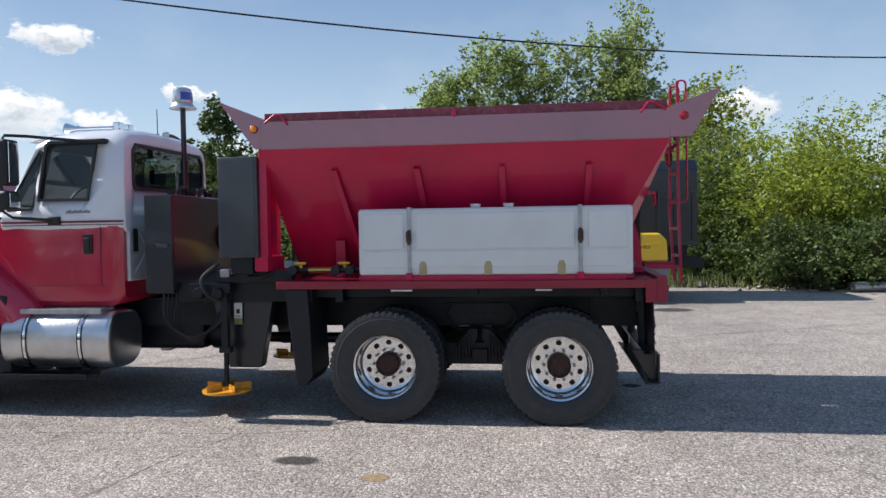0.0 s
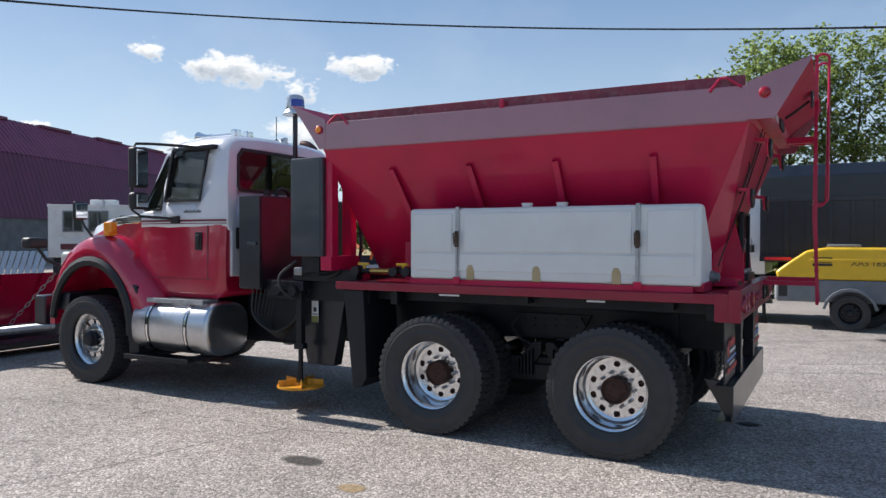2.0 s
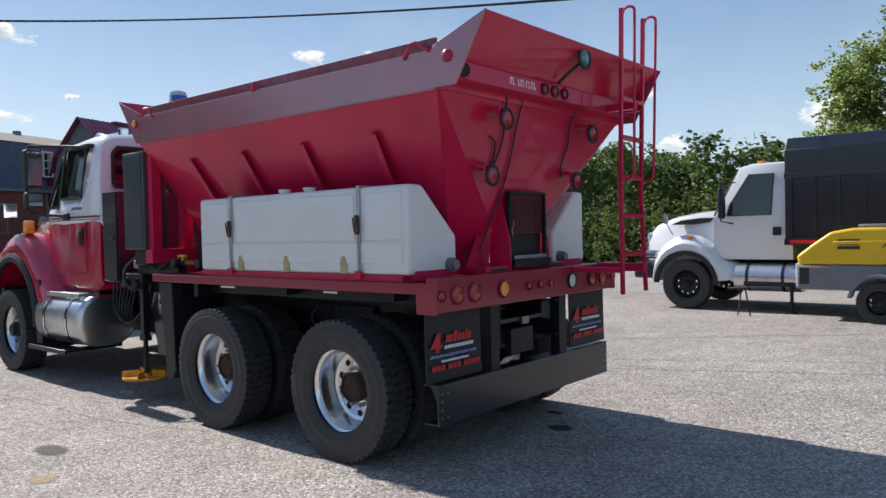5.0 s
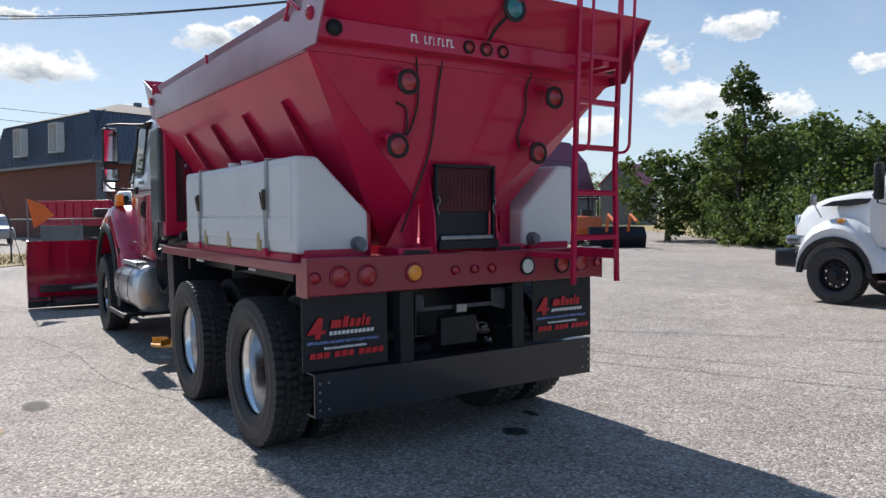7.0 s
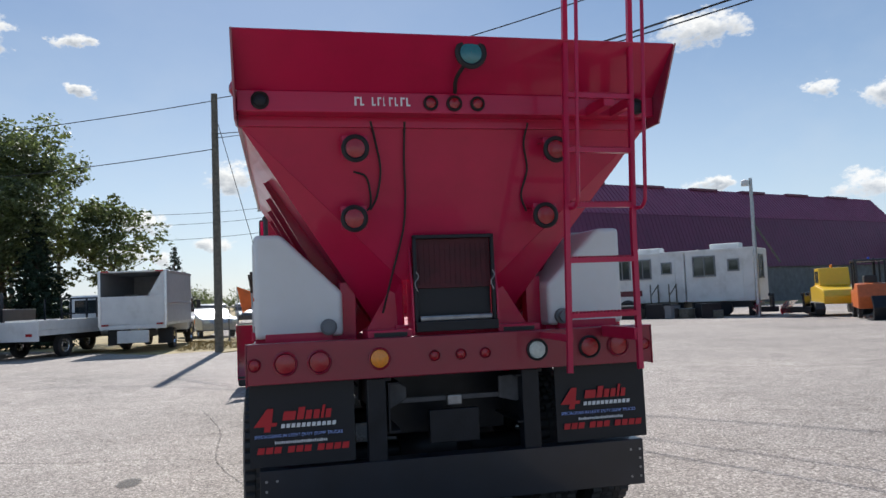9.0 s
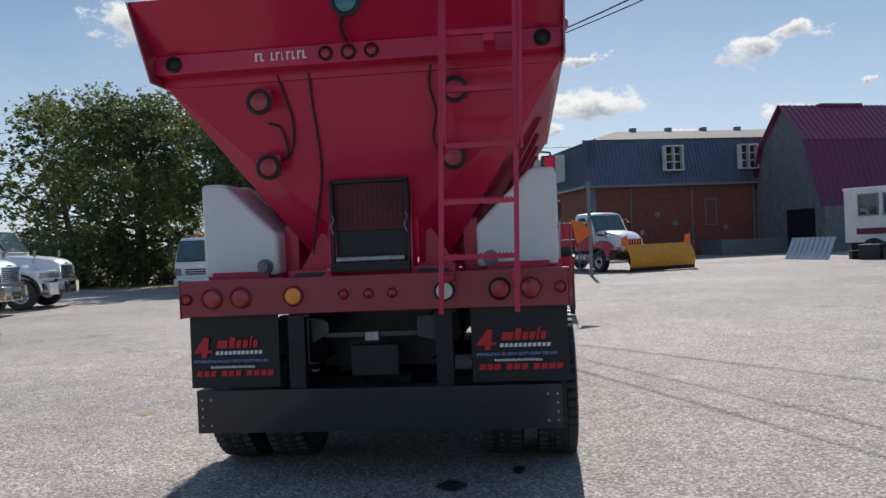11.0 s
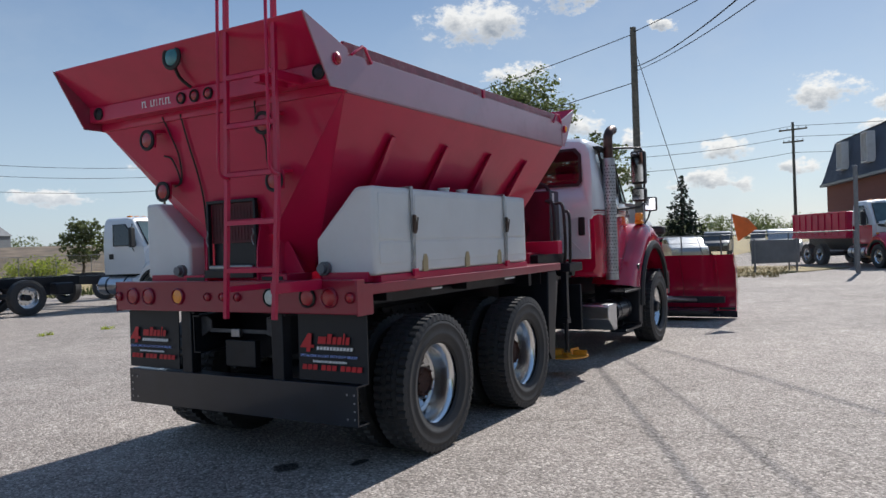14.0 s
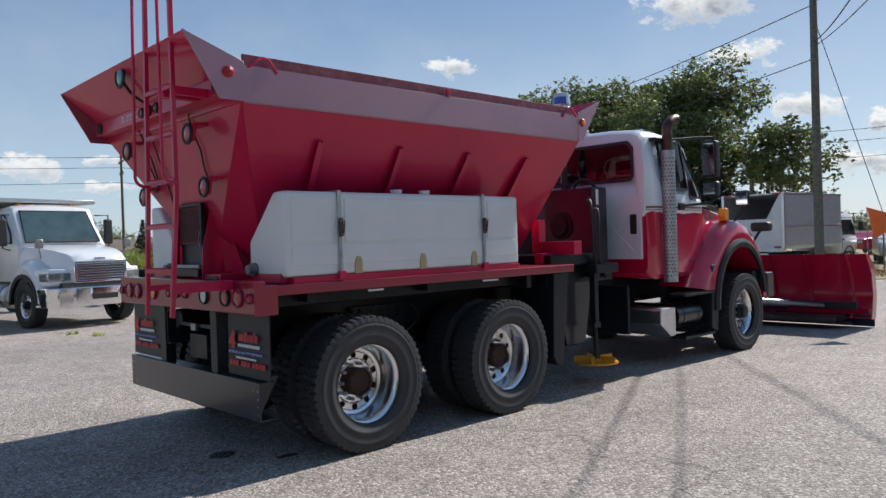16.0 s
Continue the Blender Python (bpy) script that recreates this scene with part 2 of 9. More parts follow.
YELC = mat("yellow_canopy", (0.78, 0.48, 0.02), 0.35, coat=0.3, vary=0.04)
ORANGE = mat("orange_flag", (0.85, 0.17, 0.03), 0.7, vary=0.1)
ORANGEP = mat("orange_machine_paint", (0.55, 0.12, 0.03), 0.4, vary=0.12)
BRASS = mat("brass", (0.50, 0.33, 0.10), 0.3, 1.0, vary=0.2, scale=30)
GREYM = mat("grey_machine_paint", (0.17, 0.18, 0.19), 0.5, vary=0.1)
WOODP = mat("weathered_pole_wood", (0.13, 0.12, 0.095), 0.85, vary=0.3, scale=9, bump=0.4, bump_scale=30)
WIRE = mat("black_cable", (0.015, 0.015, 0.015), 0.6, vary=0.1)
BRICK = mat("red_brick", (0.21, 0.068, 0.05), 0.85, vary=0.25, scale=5, bump=0.2)
MORTAR = mat("brick_backing", (0.19, 0.07, 0.055), 0.9, vary=0.3, scale=14)
NAVY = mat("navy_roof_metal", (0.080, 0.104, 0.150), 0.42, vary=0.15, scale=1.5)
SHINGLE = mat("brown_shingles", (0.13, 0.10, 0.08), 0.9, vary=0.2, scale=3, bump=0.3)
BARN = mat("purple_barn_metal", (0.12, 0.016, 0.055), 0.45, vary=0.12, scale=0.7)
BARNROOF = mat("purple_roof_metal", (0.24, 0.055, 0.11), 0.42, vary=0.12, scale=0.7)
BARNGREY = mat("grey_barn_boards", (0.16, 0.165, 0.17), 0.8, vary=0.2, scale=2.0)
SIDING = mat("white_siding", (0.68, 0.68, 0.66), 0.55, vary=0.06, scale=2.0, dirt=(0.35, 0.32, 0.27), dirt_amt=0.4)
GALV = mat("galvanised_steel", (0.45, 0.46, 0.47), 0.45, 0.8, vary=0.2, scale=15)
FENCEM = mat("weathered_fence_steel", (0.20, 0.205, 0.21), 0.6, 0.3, vary=0.2, scale=15)
BARK = mat("bark", (0.07, 0.052, 0.038), 0.9, vary=0.35, scale=8, bump=0.6, bump_scale=25)
LEAF = mat("leaves", (0.085, 0.12, 0.04), 0.55, vary=0.35, scale=0.8, island=0.35, spec=0.3)
LEAF_Y = mat("sunlit_yellow_green_leaves", (0.20, 0.235, 0.045), 0.55, vary=0.35, scale=0.8, island=0.35, spec=0.3)
LEAF_P = mat("poplar_leaves", (0.19, 0.235, 0.115), 0.5, vary=0.3, scale=0.8, island=0.35, spec=0.35)
LEAF_D = mat("dark_needles", (0.018, 0.036, 0.02), 0.6, vary=0.3, scale=1.0, island=0.3, spec=0.3)
LEAF_FAR = mat("distant_leaves", (0.13, 0.155, 0.09), 0.8, vary=0.35, scale=0.2, island=0.35, spec=0.15)
LEAF_S = mat("maple_leaves", (0.11, 0.135, 0.062), 0.5, vary=0.35, scale=0.8, island=0.4, spec=0.35)
for lm, thin in ((LEAF, 0.34), (LEAF_Y, 0.5), (LEAF_P, 0.70), (LEAF_S, 0.30), (LEAF_FAR, 0.3)):
    # thin leaves let light through
    nt_l = lm.node_tree
    bs_l = nt_l.nodes["Principled BSDF"]
    tr_l = nt_l.nodes.new("ShaderNodeBsdfTranslucent")
    mx_l = nt_l.nodes.new("ShaderNodeMixShader")
    mx_l.inputs[0].default_value = thin
    src = bs_l.inputs["Base Color"].links[0].from_socket
    hi_l = nt_l.nodes.new("ShaderNodeMix")
    hi_l.data_type, hi_l.blend_type = "RGBA", "MULTIPLY"
    hi_l.inputs["Factor"].default_value = 1.0
    hi_l.inputs["B"].default_value = (1.9, 1.9, 1.2, 1)
    nt_l.links.new(src, hi_l.inputs["A"])
    nt_l.links.new(hi_l.outputs["Result"], tr_l.inputs["Color"])
    nt_l.links.new(bs_l.outputs[0], mx_l.inputs[1])
    nt_l.links.new(tr_l.outputs[0], mx_l.inputs[2])
    nt_l.links.new(mx_l.outputs[0], nt_l.nodes["Material Output"].inputs[0])
# dark box paint, its base lifted to blue-grey to stand for reflected sky
SKYGREY = mat("sky_tinted_box_paint", (0.030, 0.036, 0.046), 0.35, coat=0.5, vary=0.15, scale=3, dirt=(0.06, 0.06, 0.062), dirt_amt=0.3, dirt_scale=3)
CABIN = mat("grey_cab_lining", (0.10, 0.10, 0.105), 0.8, vary=0.12, scale=5)
SEAT = mat("dark_grey_seat_cloth", (0.035, 0.035, 0.04), 0.9, vary=0.2, scale=20)


def clear_glass(name, tint):
    """A thin pane: light passes, the surface mirrors by its angle."""
    m = bpy.data.materials.new(name)
    m.use_nodes = True
    nt = m.node_tree
    nt.nodes.remove(nt.nodes["Principled BSDF"])
    tr = nt.nodes.new("ShaderNodeBsdfTransparent")
    tr.inputs[0].default_value = (*tint, 1)
    gl = nt.nodes.new("ShaderNodeBsdfGlossy")
    gl.inputs["Roughness"].default_value = 0.02
    fr = nt.nodes.new("ShaderNodeFresnel")
    fr.inputs[0].default_value = 1.6
    mx = nt.nodes.new("ShaderNodeMixShader")
    nt.links.new(fr.outputs[0], mx.inputs[0])
    nt.links.new(tr.outputs[0], mx.inputs[1])
    nt.links.new(gl.outputs[0], mx.inputs[2])
    nt.links.new(mx.outputs[0], nt.nodes["Material Output"].inputs[0])
    return m


CABGLASS = clear_glass("pale_green_cab_glass", (0.62, 0.74, 0.72))
TINTGLASS = clear_glass("dark_tinted_cab_glass", (0.27, 0.31, 0.30))
GRASS = mat("dry_grass", (0.30, 0.23, 0.10), 0.9, vary=0.35, scale=1.0, bump=0.4, bump_scale=12)
GRASS_G = mat("green_grass", (0.10, 0.12, 0.035), 0.9, vary=0.35, scale=1.0)
TXT_W = mat("white_print", (0.75, 0.75, 0.75), 0.5, vary=0.04)
TXT_R = mat("red_print", (0.50, 0.012, 0.02), 0.5, vary=0.04)
TXT_B = mat("pale_blue_print", (0.30, 0.42, 0.85), 0.5, vary=0.04)
TXT_K = mat("black_print", (0.02, 0.02, 0.02), 0.5, vary=0.04)


def asphalt(name):
    m = bpy.data.materials.new(name)
    m.use_nodes = True
    nt = m.node_tree
    bs = nt.nodes["Principled BSDF"]
    bs.inputs["Roughness"].default_value = 0.85
    bs.inputs["Specular IOR Level"].default_value = 0.28
    geo = nt.nodes.new("ShaderNodeNewGeometry")

    def noise_n(s, d=4.0, r=0.5):
        n = nt.nodes.new("ShaderNodeTexNoise")
        n.inputs["Scale"].default_value, n.inputs["Detail"].default_value, n.inputs["Roughness"].default_value = s, d, r
        nt.links.new(geo.outputs["Position"], n.inputs["Vector"])
        return n.outputs["Fac"]

    def ramp_n(src, stops):
        n = nt.nodes.new("ShaderNodeValToRGB")
        e = n.color_ramp.elements
        while len(e) < len(stops):
            e.new(0.5)
        for el, (p, c) in zip(e, stops):
            el.position, el.color = p, (*c, 1)
        nt.links.new(src, n.inputs[0])
        return n.outputs[0]

    def mix_n(a, b, fac, blend="MIX"):
        n = nt.nodes.new("ShaderNodeMix")
        n.data_type, n.blend_type = "RGBA", blend
        for key, v in (("Factor", fac), ("A", a), ("B", b)):
            if isinstance(v, float):
                n.inputs[key].default_value = v
            elif isinstance(v, tuple):
                n.inputs[key].default_value = (*v, 1)
            else:
                nt.links.new(v, n.inputs[key])
        return n.outputs["Result"]

    vor = nt.nodes.new("ShaderNodeTexVoronoi")
    vor.inputs["Scale"].default_value = 58.0
    nt.links.new(geo.outputs["Position"], vor.inputs["Vector"])
    stone = ramp_n(vor.outputs["Color"], [(0.0, (0.18, 0.159, 0.143)), (0.40, (0.31, 0.276, 0.250)), (0.72, (0.46, 0.412, 0.374)), (1.0, (0.76, 0.69, 0.63))])
    binder = ramp_n(vor.outputs["Distance"], [(0.0, (1, 1, 1)), (0.55, (0.9, 0.9, 0.9)), (0.95, (0.42, 0.41, 0.40))])
    col = mix_n(stone, binder, 1.0, "MULTIPLY")
    col = mix_n(col, ramp_n(noise_n(0.22, 5, 0.6), [(0.35, (0.84, 0.83, 0.82)), (0.62, (1.12, 1.10, 1.08))]), 1.0, "MULTIPLY")
    col = mix_n(col, ramp_n(noise_n(2.2, 6, 0.65), [(0.35, (0.88, 0.87, 0.86)), (0.62, (1.08, 1.08, 1.07))]), 1.0, "MULTIPLY")
    # hairline cracks
    v2 = nt.nodes.new("ShaderNodeTexVoronoi")
    v2.feature = "DISTANCE_TO_EDGE"
    v2.inputs["Scale"].default_value = 0.28
    dist = nt.nodes.new("ShaderNodeMix")
    dist.data_type = "VECTOR"
    dist.inputs["Factor"].default_value = 0.16
    nz = nt.nodes.new("ShaderNodeTexNoise")
    nz.inputs["Scale"].default_value, nz.inputs["Detail"].default_value = 1.3, 6.0
    nt.links.new(geo.outputs["Position"], nz.inputs["Vector"])
    nt.links.new(geo.outputs["Position"], dist.inputs["A"])
    sc = nt.nodes.new("ShaderNodeVectorMath")
    sc.operation = "SCALE"
    sc.inputs["Scale"].default_value = 9.0
    nt.links.new(nz.outputs["Color"], sc.inputs[0])
    nt.links.new(sc.outputs[0], dist.inputs["B"])
    nt.links.new(dist.outputs["Result"], v2.inputs["Vector"])
    crack = ramp_n(v2.outputs["Distance"], [(0.0, (0.55, 0.54, 0.53)), (0.003, (0.72, 0.71, 0.70)), (0.006, (1, 1, 1))])
    gate = ramp_n(noise_n(0.16, 2), [(0.48, (0, 0, 0)), (0.56, (1, 1, 1))])
    col = mix_n(col, mix_n((1.0, 1.0, 1.0), crack, gate), 1.0, "MULTIPLY")
    nt.links.new(col, bs.inputs["Base Color"])
    bp = nt.nodes.new("ShaderNodeBump")
    bp.inputs["Strength"].default_value, bp.inputs["Distance"].default_value = 0.75, 0.008
    nt.links.new(vor.outputs["Distance"], bp.inputs["Height"])
    bp.invert = True
    nt.links.new(bp.outputs[0], bs.inputs["Normal"])
    return m


# hopper red for band and wings; the sky's mauve sheen is mixed into the base
SHEENRED = mat("sky_sheen_red_paint", (0.27, 0.030, 0.075), 0.42, coat=1.0, vary=0.10, scale=1.5, dirt=(0.12, 0.02, 0.03), dirt_amt=0.35, dirt_scale=2.2)
SHEENRED.node_tree.nodes["Principled BSDF"].inputs["Coat IOR"].default_value = 2.0
SHEENRED.node_tree.nodes["Principled BSDF"].inputs["Coat Roughness"].default_value = 0.20
SHEENRED.node_tree.nodes["Principled BSDF"].inputs["Specular IOR Level"].default_value = 0.9
RED.node_tree.nodes["Principled BSDF"].inputs["Specular IOR Level"].default_value = 0.3


ASPHALT = asphalt("weathered_asphalt")


# ---------- mesh helpers ----------
def link_mesh(name, bm, material, parent=None, label="", angle=35):
    me = bpy.data.meshes.new(name)
    bm.normal_update()
    bm.to_mesh(me)
    bm.free()
    flat = np.zeros(len(me.polygons), dtype=np.int32)
    me.polygons.foreach_get("material_index", flat)
    me.polygons.foreach_set("material_index", np.zeros(len(flat), dtype=np.int32))
    me.set_sharp_from_angle(angle=radians(angle))
    me.polygons.foreach_set("use_smooth", flat == 0)
    me.materials.append(material)
    ob = new(name, me)
    if parent is not None:
        ob.parent = parent
    if label:
        tagged(ob, label)
    return ob


def part(name, bm, material, parent, label="", angle=35):
    return link_mesh(name, bm, material, parent, label, angle)


def thing(name, loc, label, category, group="", rz=0.0, kind=""):
    e = new(name)
    e.location = loc
    e.rotation_euler = (0, 0, radians(rz))
    e.empty_display_size = 0.2
    return tagged(e, label, category, group, kind)


def B():
    return bmesh.new()


def soften(bm, edges, bev, seg, before):
    """Bevels the edges; the faces between stay flat."""
    own = {f for e in edges for f in e.link_faces}
    for f in own:
        f.normal_update()
    flat = [f.normal.copy() for f in own]
    bmesh.ops.bevel(bm, geom=edges, offset=bev, segments=seg, profile=0.5, affect="EDGES")
    for f in bm.faces:
        if f not in before:
            f.normal_update()
            if any(f.normal.dot(n) > 0.9997 for n in flat):
                f.material_index = 1


def box(bm, x0, x1, y0, y1, z0, z1, bev=0.0, seg=2):
    before = set(bm.faces) if bev else ()
    ge = bmesh.ops.create_cube(bm, size=1.0)["verts"]
    for v in ge:
        v.co = Vector(((x0 + x1) / 2 + v.co.x * (x1 - x0), (y0 + y1) / 2 + v.co.y * (y1 - y0), (z0 + z1) / 2 + v.co.z * (z1 - z0)))
    if bev:
        soften(bm, list({e for v in ge for e in v.link_edges}), bev, seg, before)
    return bm


def prism(bm, pts, axis, a, b, bev=0.0, seg=2):
    """A polygon given in the plane across the axis (in the order of the other two axes), from a to b."""
    def at(p, q, c):
        return {"x": (c, p, q), "y": (p, c, q), "z": (p, q, c)}[axis]
    before = set(bm.faces) if bev else ()
    lo = [bm.verts.new(at(p, q, a)) for p, q in pts]
    hi = [bm.verts.new(at(p, q, b)) for p, q in pts]
    n = len(pts)
    fs = [bm.faces.new(lo), bm.faces.new(hi[::-1])]
    for i in range(n):
        fs.append(bm.faces.new((lo[i], hi[i], hi[(i + 1) % n], lo[(i + 1) % n])))
    bmesh.ops.recalc_face_normals(bm, faces=fs)
    if bev:
        soften(bm, list({e for f in fs for e in f.edges}), bev, seg, before)
    return bm


def plate(bm, quad, th):
    """A flat plate of that thickness on a polygon of 3D points."""
    q = [Vector(p) for p in quad]
    n = (q[1] - q[0]).cross(q[2] - q[0]).normalized() * th / 2
    lo = [bm.verts.new(p - n) for p in q]
    hi = [bm.verts.new(p + n) for p in q]
    k = len(q)
    fs = [bm.faces.new(lo[::-1]), bm.faces.new(hi)]
    for i in range(k):
        fs.append(bm.faces.new((lo[i], lo[(i + 1) % k], hi[(i + 1) % k], hi[i])))
    bmesh.ops.recalc_face_normals(bm, faces=fs)
    return bm


def loft(bm, rings, caps=True, closed=True):
    vs = [[bm.verts.new(p) for p in r] for r in rings]
    fs = []
    n = len(rings[0])
    for a, b in zip(vs, vs[1:]):
        for i in range(n if closed else n - 1):
            j = (i + 1) % n
            fs.append(bm.faces.new((a[i], a[j], b[j], b[i])))
    if caps:
        fs += [bm.faces.new(vs[0][::-1]), bm.faces.new(vs[-1])]
    bmesh.ops.recalc_face_normals(bm, faces=fs)
    return bm


def cyl(bm, p0, p1, r, n=16, r1=None, caps=True):
    p0, p1 = Vector(p0), Vector(p1)
    d = (p1 - p0).normalized()
    u = d.orthogonal().normalized()
    w = d.cross(u)
    r1 = r if r1 is None else r1
    ring = lambda c, q: [c + (u * math.cos(k * math.tau / n) + w * math.sin(k * math.tau / n)) * q for k in range(n)]
    return loft(bm, [ring(p0, r), ring(p1, r1)], caps)


def tube(bm, pts, r, n=8):
    pts = [Vector(p) for p in pts]
    rings = []
    u = None
    for i, p in enumerate(pts):
        d = (pts[min(i + 1, len(pts) - 1)] - pts[max(i - 1, 0)]).normalized()
        u = d.orthogonal().normalized() if u is None else (u - d * u.dot(d)).normalized()
        w = d.cross(u)
        rings.append([p + (u * math.cos(k * math.tau / n) + w * math.sin(k * math.tau / n)) * r for k in range(n)])
    return loft(bm, rings)


def curve_pts(ctrl, n=6):
    """A smooth line through the points."""
    c = [Vector(p) for p in ctrl]
    c = [c[0] * 2 - c[1]] + c + [c[-1] * 2 - c[-2]]
    out = []
    for i in range(1, len(c) - 2):
        for k in range(n):
            t = k / n
            a, b, d, e = c[i - 1], c[i], c[i + 1], c[i + 2]
            out.append(0.5 * (2 * b + (d - a) * t + (2 * a - 5 * b + 4 * d - e) * t * t + (3 * b - a - 3 * d + e) * t ** 3))
    return out + [c[-2]]


def lathe_y(bm, prof, n=40, cx=0.0, cz=0.0, s=1.0):
    """Turns a profile of (radius, y) round the y axis."""
    rings = [[(cx + r * math.cos(k * math.tau / n), s * y, cz + r * math.sin(k * math.tau / n)) for k in range(n)] for r, y in prof]
    return loft(bm, rings, caps=False)


def lathe_z(bm, prof, n=24, cx=0.0, cy=0.0):
    rings = [[(cx + r * math.cos(k * math.tau / n), cy + r * math.sin(k * math.tau / n), z) for k in range(n)] for r, z in prof]
    return loft(bm, rings, caps=True)


def words(text, size, material, parent, loc, rot, name="lettering", shear=0.0, width=None):
    cu = bpy.data.curves.new(name, "FONT")
    cu.body, cu.size, cu.shear, cu.align_x, cu.align_y = text, size, shear, "CENTER", "CENTER"
    cu.extrude = 0.001
    tmp = bpy.data.objects.new(name, cu)
    me = bpy.data.meshes.new_from_object(tmp)
    bpy.data.objects.remove(tmp)
    bpy.data.curves.remove(cu)
    me.materials.append(material)
    ob = new(name, me)
    if width:
        xs = [v.co.x for v in me.vertices]
        k = width / (max(xs) - min(xs))
        for v in me.vertices:
            v.co.x *= k
    ob.parent = parent
    ob.location = loc
    ob.rotation_euler = [radians(a) for a in rot]
    return ob

# ---------- the truck: front towards -x, centre line at y = 8.33 ----------
CY = 8.33
truck = thing("plow_truck", (0, CY, 0), "red and white tandem-axle plow truck with black chassis, parked on asphalt", "truck")

FRONT_Y = 0.06          # the cab sits this far off the deck's centre line

# wheels
def tyre_bm(width=0.275, R=0.527, rin=0.300, n=208, lugs=True):
    bm = B()
    hw = width / 2
    side = [(rin, -hw * 0.72), (rin + 0.014, -hw * 0.86), (rin + 0.03, -hw * 0.90), (rin + 0.06, -hw * 0.985), (rin + 0.066, -hw * 1.015), (rin + 0.085, -hw * 1.015), (rin + 0.091, -hw * 0.995), (rin + 0.14, -hw * 1.0), (rin + 0.145, -hw * 1.02), (rin + 0.155, -hw * 1.02), (R - 0.055, -hw * 0.96), (R - 0.05, -hw * 0.985), (R - 0.03, -hw * 0.97)]
    tread = []
    xs = [-0.93, -0.5, -0.46, -0.18, -0.14, 0.14, 0.18, 0.46, 0.5, 0.93]
    for i, u in enumerate(xs):
        tread.append((R - 0.004 * abs(u) ** 2, hw * u))
        if i in (1, 3, 5, 7):
            tread.append((R - 0.016, hw * (u + 0.01)))
            tread.append((R - 0.016, hw * (xs[i + 1] - 0.01)))
    prof = side + tread + [(r, -y) for r, y in side[::-1]]
    rings = []
    m0 = len(side)
    for k in range(n):
        ring = []
        a = k * math.tau / n
        for i, (r, y) in enumerate(prof):
            rr = r
            if lugs and m0 <= i < m0 + len(tread):
                sh = 1 if abs(y) < hw * 0.3 else 0
                if (k + sh) % 4 == 0:
                    rr = r - 0.018
            elif lugs and i in (m0 - 1, m0 - 2, len(prof) - m0, len(prof) - m0 + 1) and k % 4 == 0:
                rr = r - 0.024
            ring.append((rr * math.cos(a), y, rr * math.sin(a)))
        rings.append(ring)
    rings.append(rings[0])
    loft(bm, rings, caps=False, closed=False)
    bmesh.ops.remove_doubles(bm, verts=bm.verts, dist=1e-5)
    bmesh.ops.recalc_face_normals(bm, faces=bm.faces)
    return bm


def disc_holes(bm, r0, r1, n, hr, hR, y, depth, s):
    """A disc with n round hand holes, on the plane y, its holes let in by depth."""
    m = 16
    for k in range(n):
        a0 = (k + 0.5) * math.tau / n
        h = Vector((hR * math.cos(a0), 0, hR * math.sin(a0)))
        inner, outer, deep = [], [], []
        for j in range(m):
            b = a0 + j * math.tau / m
            d = Vector((math.cos(b), 0, math.sin(b)))
            inner.append(bm.verts.new((h.x + d.x * hr, y, h.z + d.z * hr)))
            deep.append(bm.verts.new((h.x + d.x * hr, y + depth, h.z + d.z * hr)))
            lim = 1e9
            for step in range(1, 200):
                q = h + d * (step * 0.002)
                rr = math.hypot(q.x, q.z)
                ang = (math.atan2(q.z, q.x) - a0 + math.pi) % math.tau - math.pi
                if rr > r1 or rr < r0 or abs(ang) > math.pi / n:
                    break
            outer.append(bm.verts.new((q.x, y, q.z)))
        for j in range(m):
            i = (j + 1) % m
            bm.faces.new((inner[j], inner[i], outer[i], outer[j]))
            bm.faces.new((inner[j], deep[j], deep[i], inner[i]))
    lathe_y(bm, [(r0 + 0.012, y), (r0 - 0.03, y)], 40)
    lathe_y(bm, [(r1 + 0.012, y), (r1 - 0.012, y)], 40)
    return bm


TYRE = link_mesh("tyre", tyre_bm(), RUBBER)
TYRE_F = link_mesh("tyre", tyre_bm(0.30, 0.524, 0.300, 208, True), RUBBER)
nut_bm = cyl(B(), (0, -0.02, 0), (0, 0.02, 0), 0.016, 6)
cyl(nut_bm, (0, -0.034, 0), (0, 0.034, 0), 0.009, 6)
NUT = link_mesh("lug_nut", nut_bm, STEEL)
# rear outer rim, dished in towards the axle; s = -1 stands for the near side
rim = B()
lathe_y(rim, [(0.304, -0.118), (0.312, -0.122), (0.312, -0.112), (0.296, -0.105), (0.286, -0.09), (0.276, -0.06), (0.272, 0.02), (0.262, 0.055), (0.235, 0.066)], 56)
disc_holes(rim, 0.17, 0.240, 10, 0.027, 0.203, 0.066, 0.03, -1)
lathe_y(rim, [(0.262, 0.05), (0.255, 0.062), (0.24, 0.0659)], 56)
lathe_y(rim, [(0.146, 0.066), (0.142, 0.058), (0.09, 0.058)], 40)
REAR_RIM = rim
hubc = B()
lathe_y(hubc, [(0.245, 0.30), (0.245, 0.105), (0.16, 0.10), (0.11, 0.095)], 40)
lathe_y(hubc, [(0.11, 0.06), (0.11, -0.02), (0.10, -0.03), (0.095, -0.03), (0.088, -0.012), (0.0, -0.012)], 32)
for k in range(8):
    a = k * math.tau / 8
    cyl(hubc, (0.097 * math.cos(a), -0.028, 0.097 * math.sin(a)), (0.097 * math.cos(a), -0.043, 0.097 * math.sin(a)), 0.010, 6)
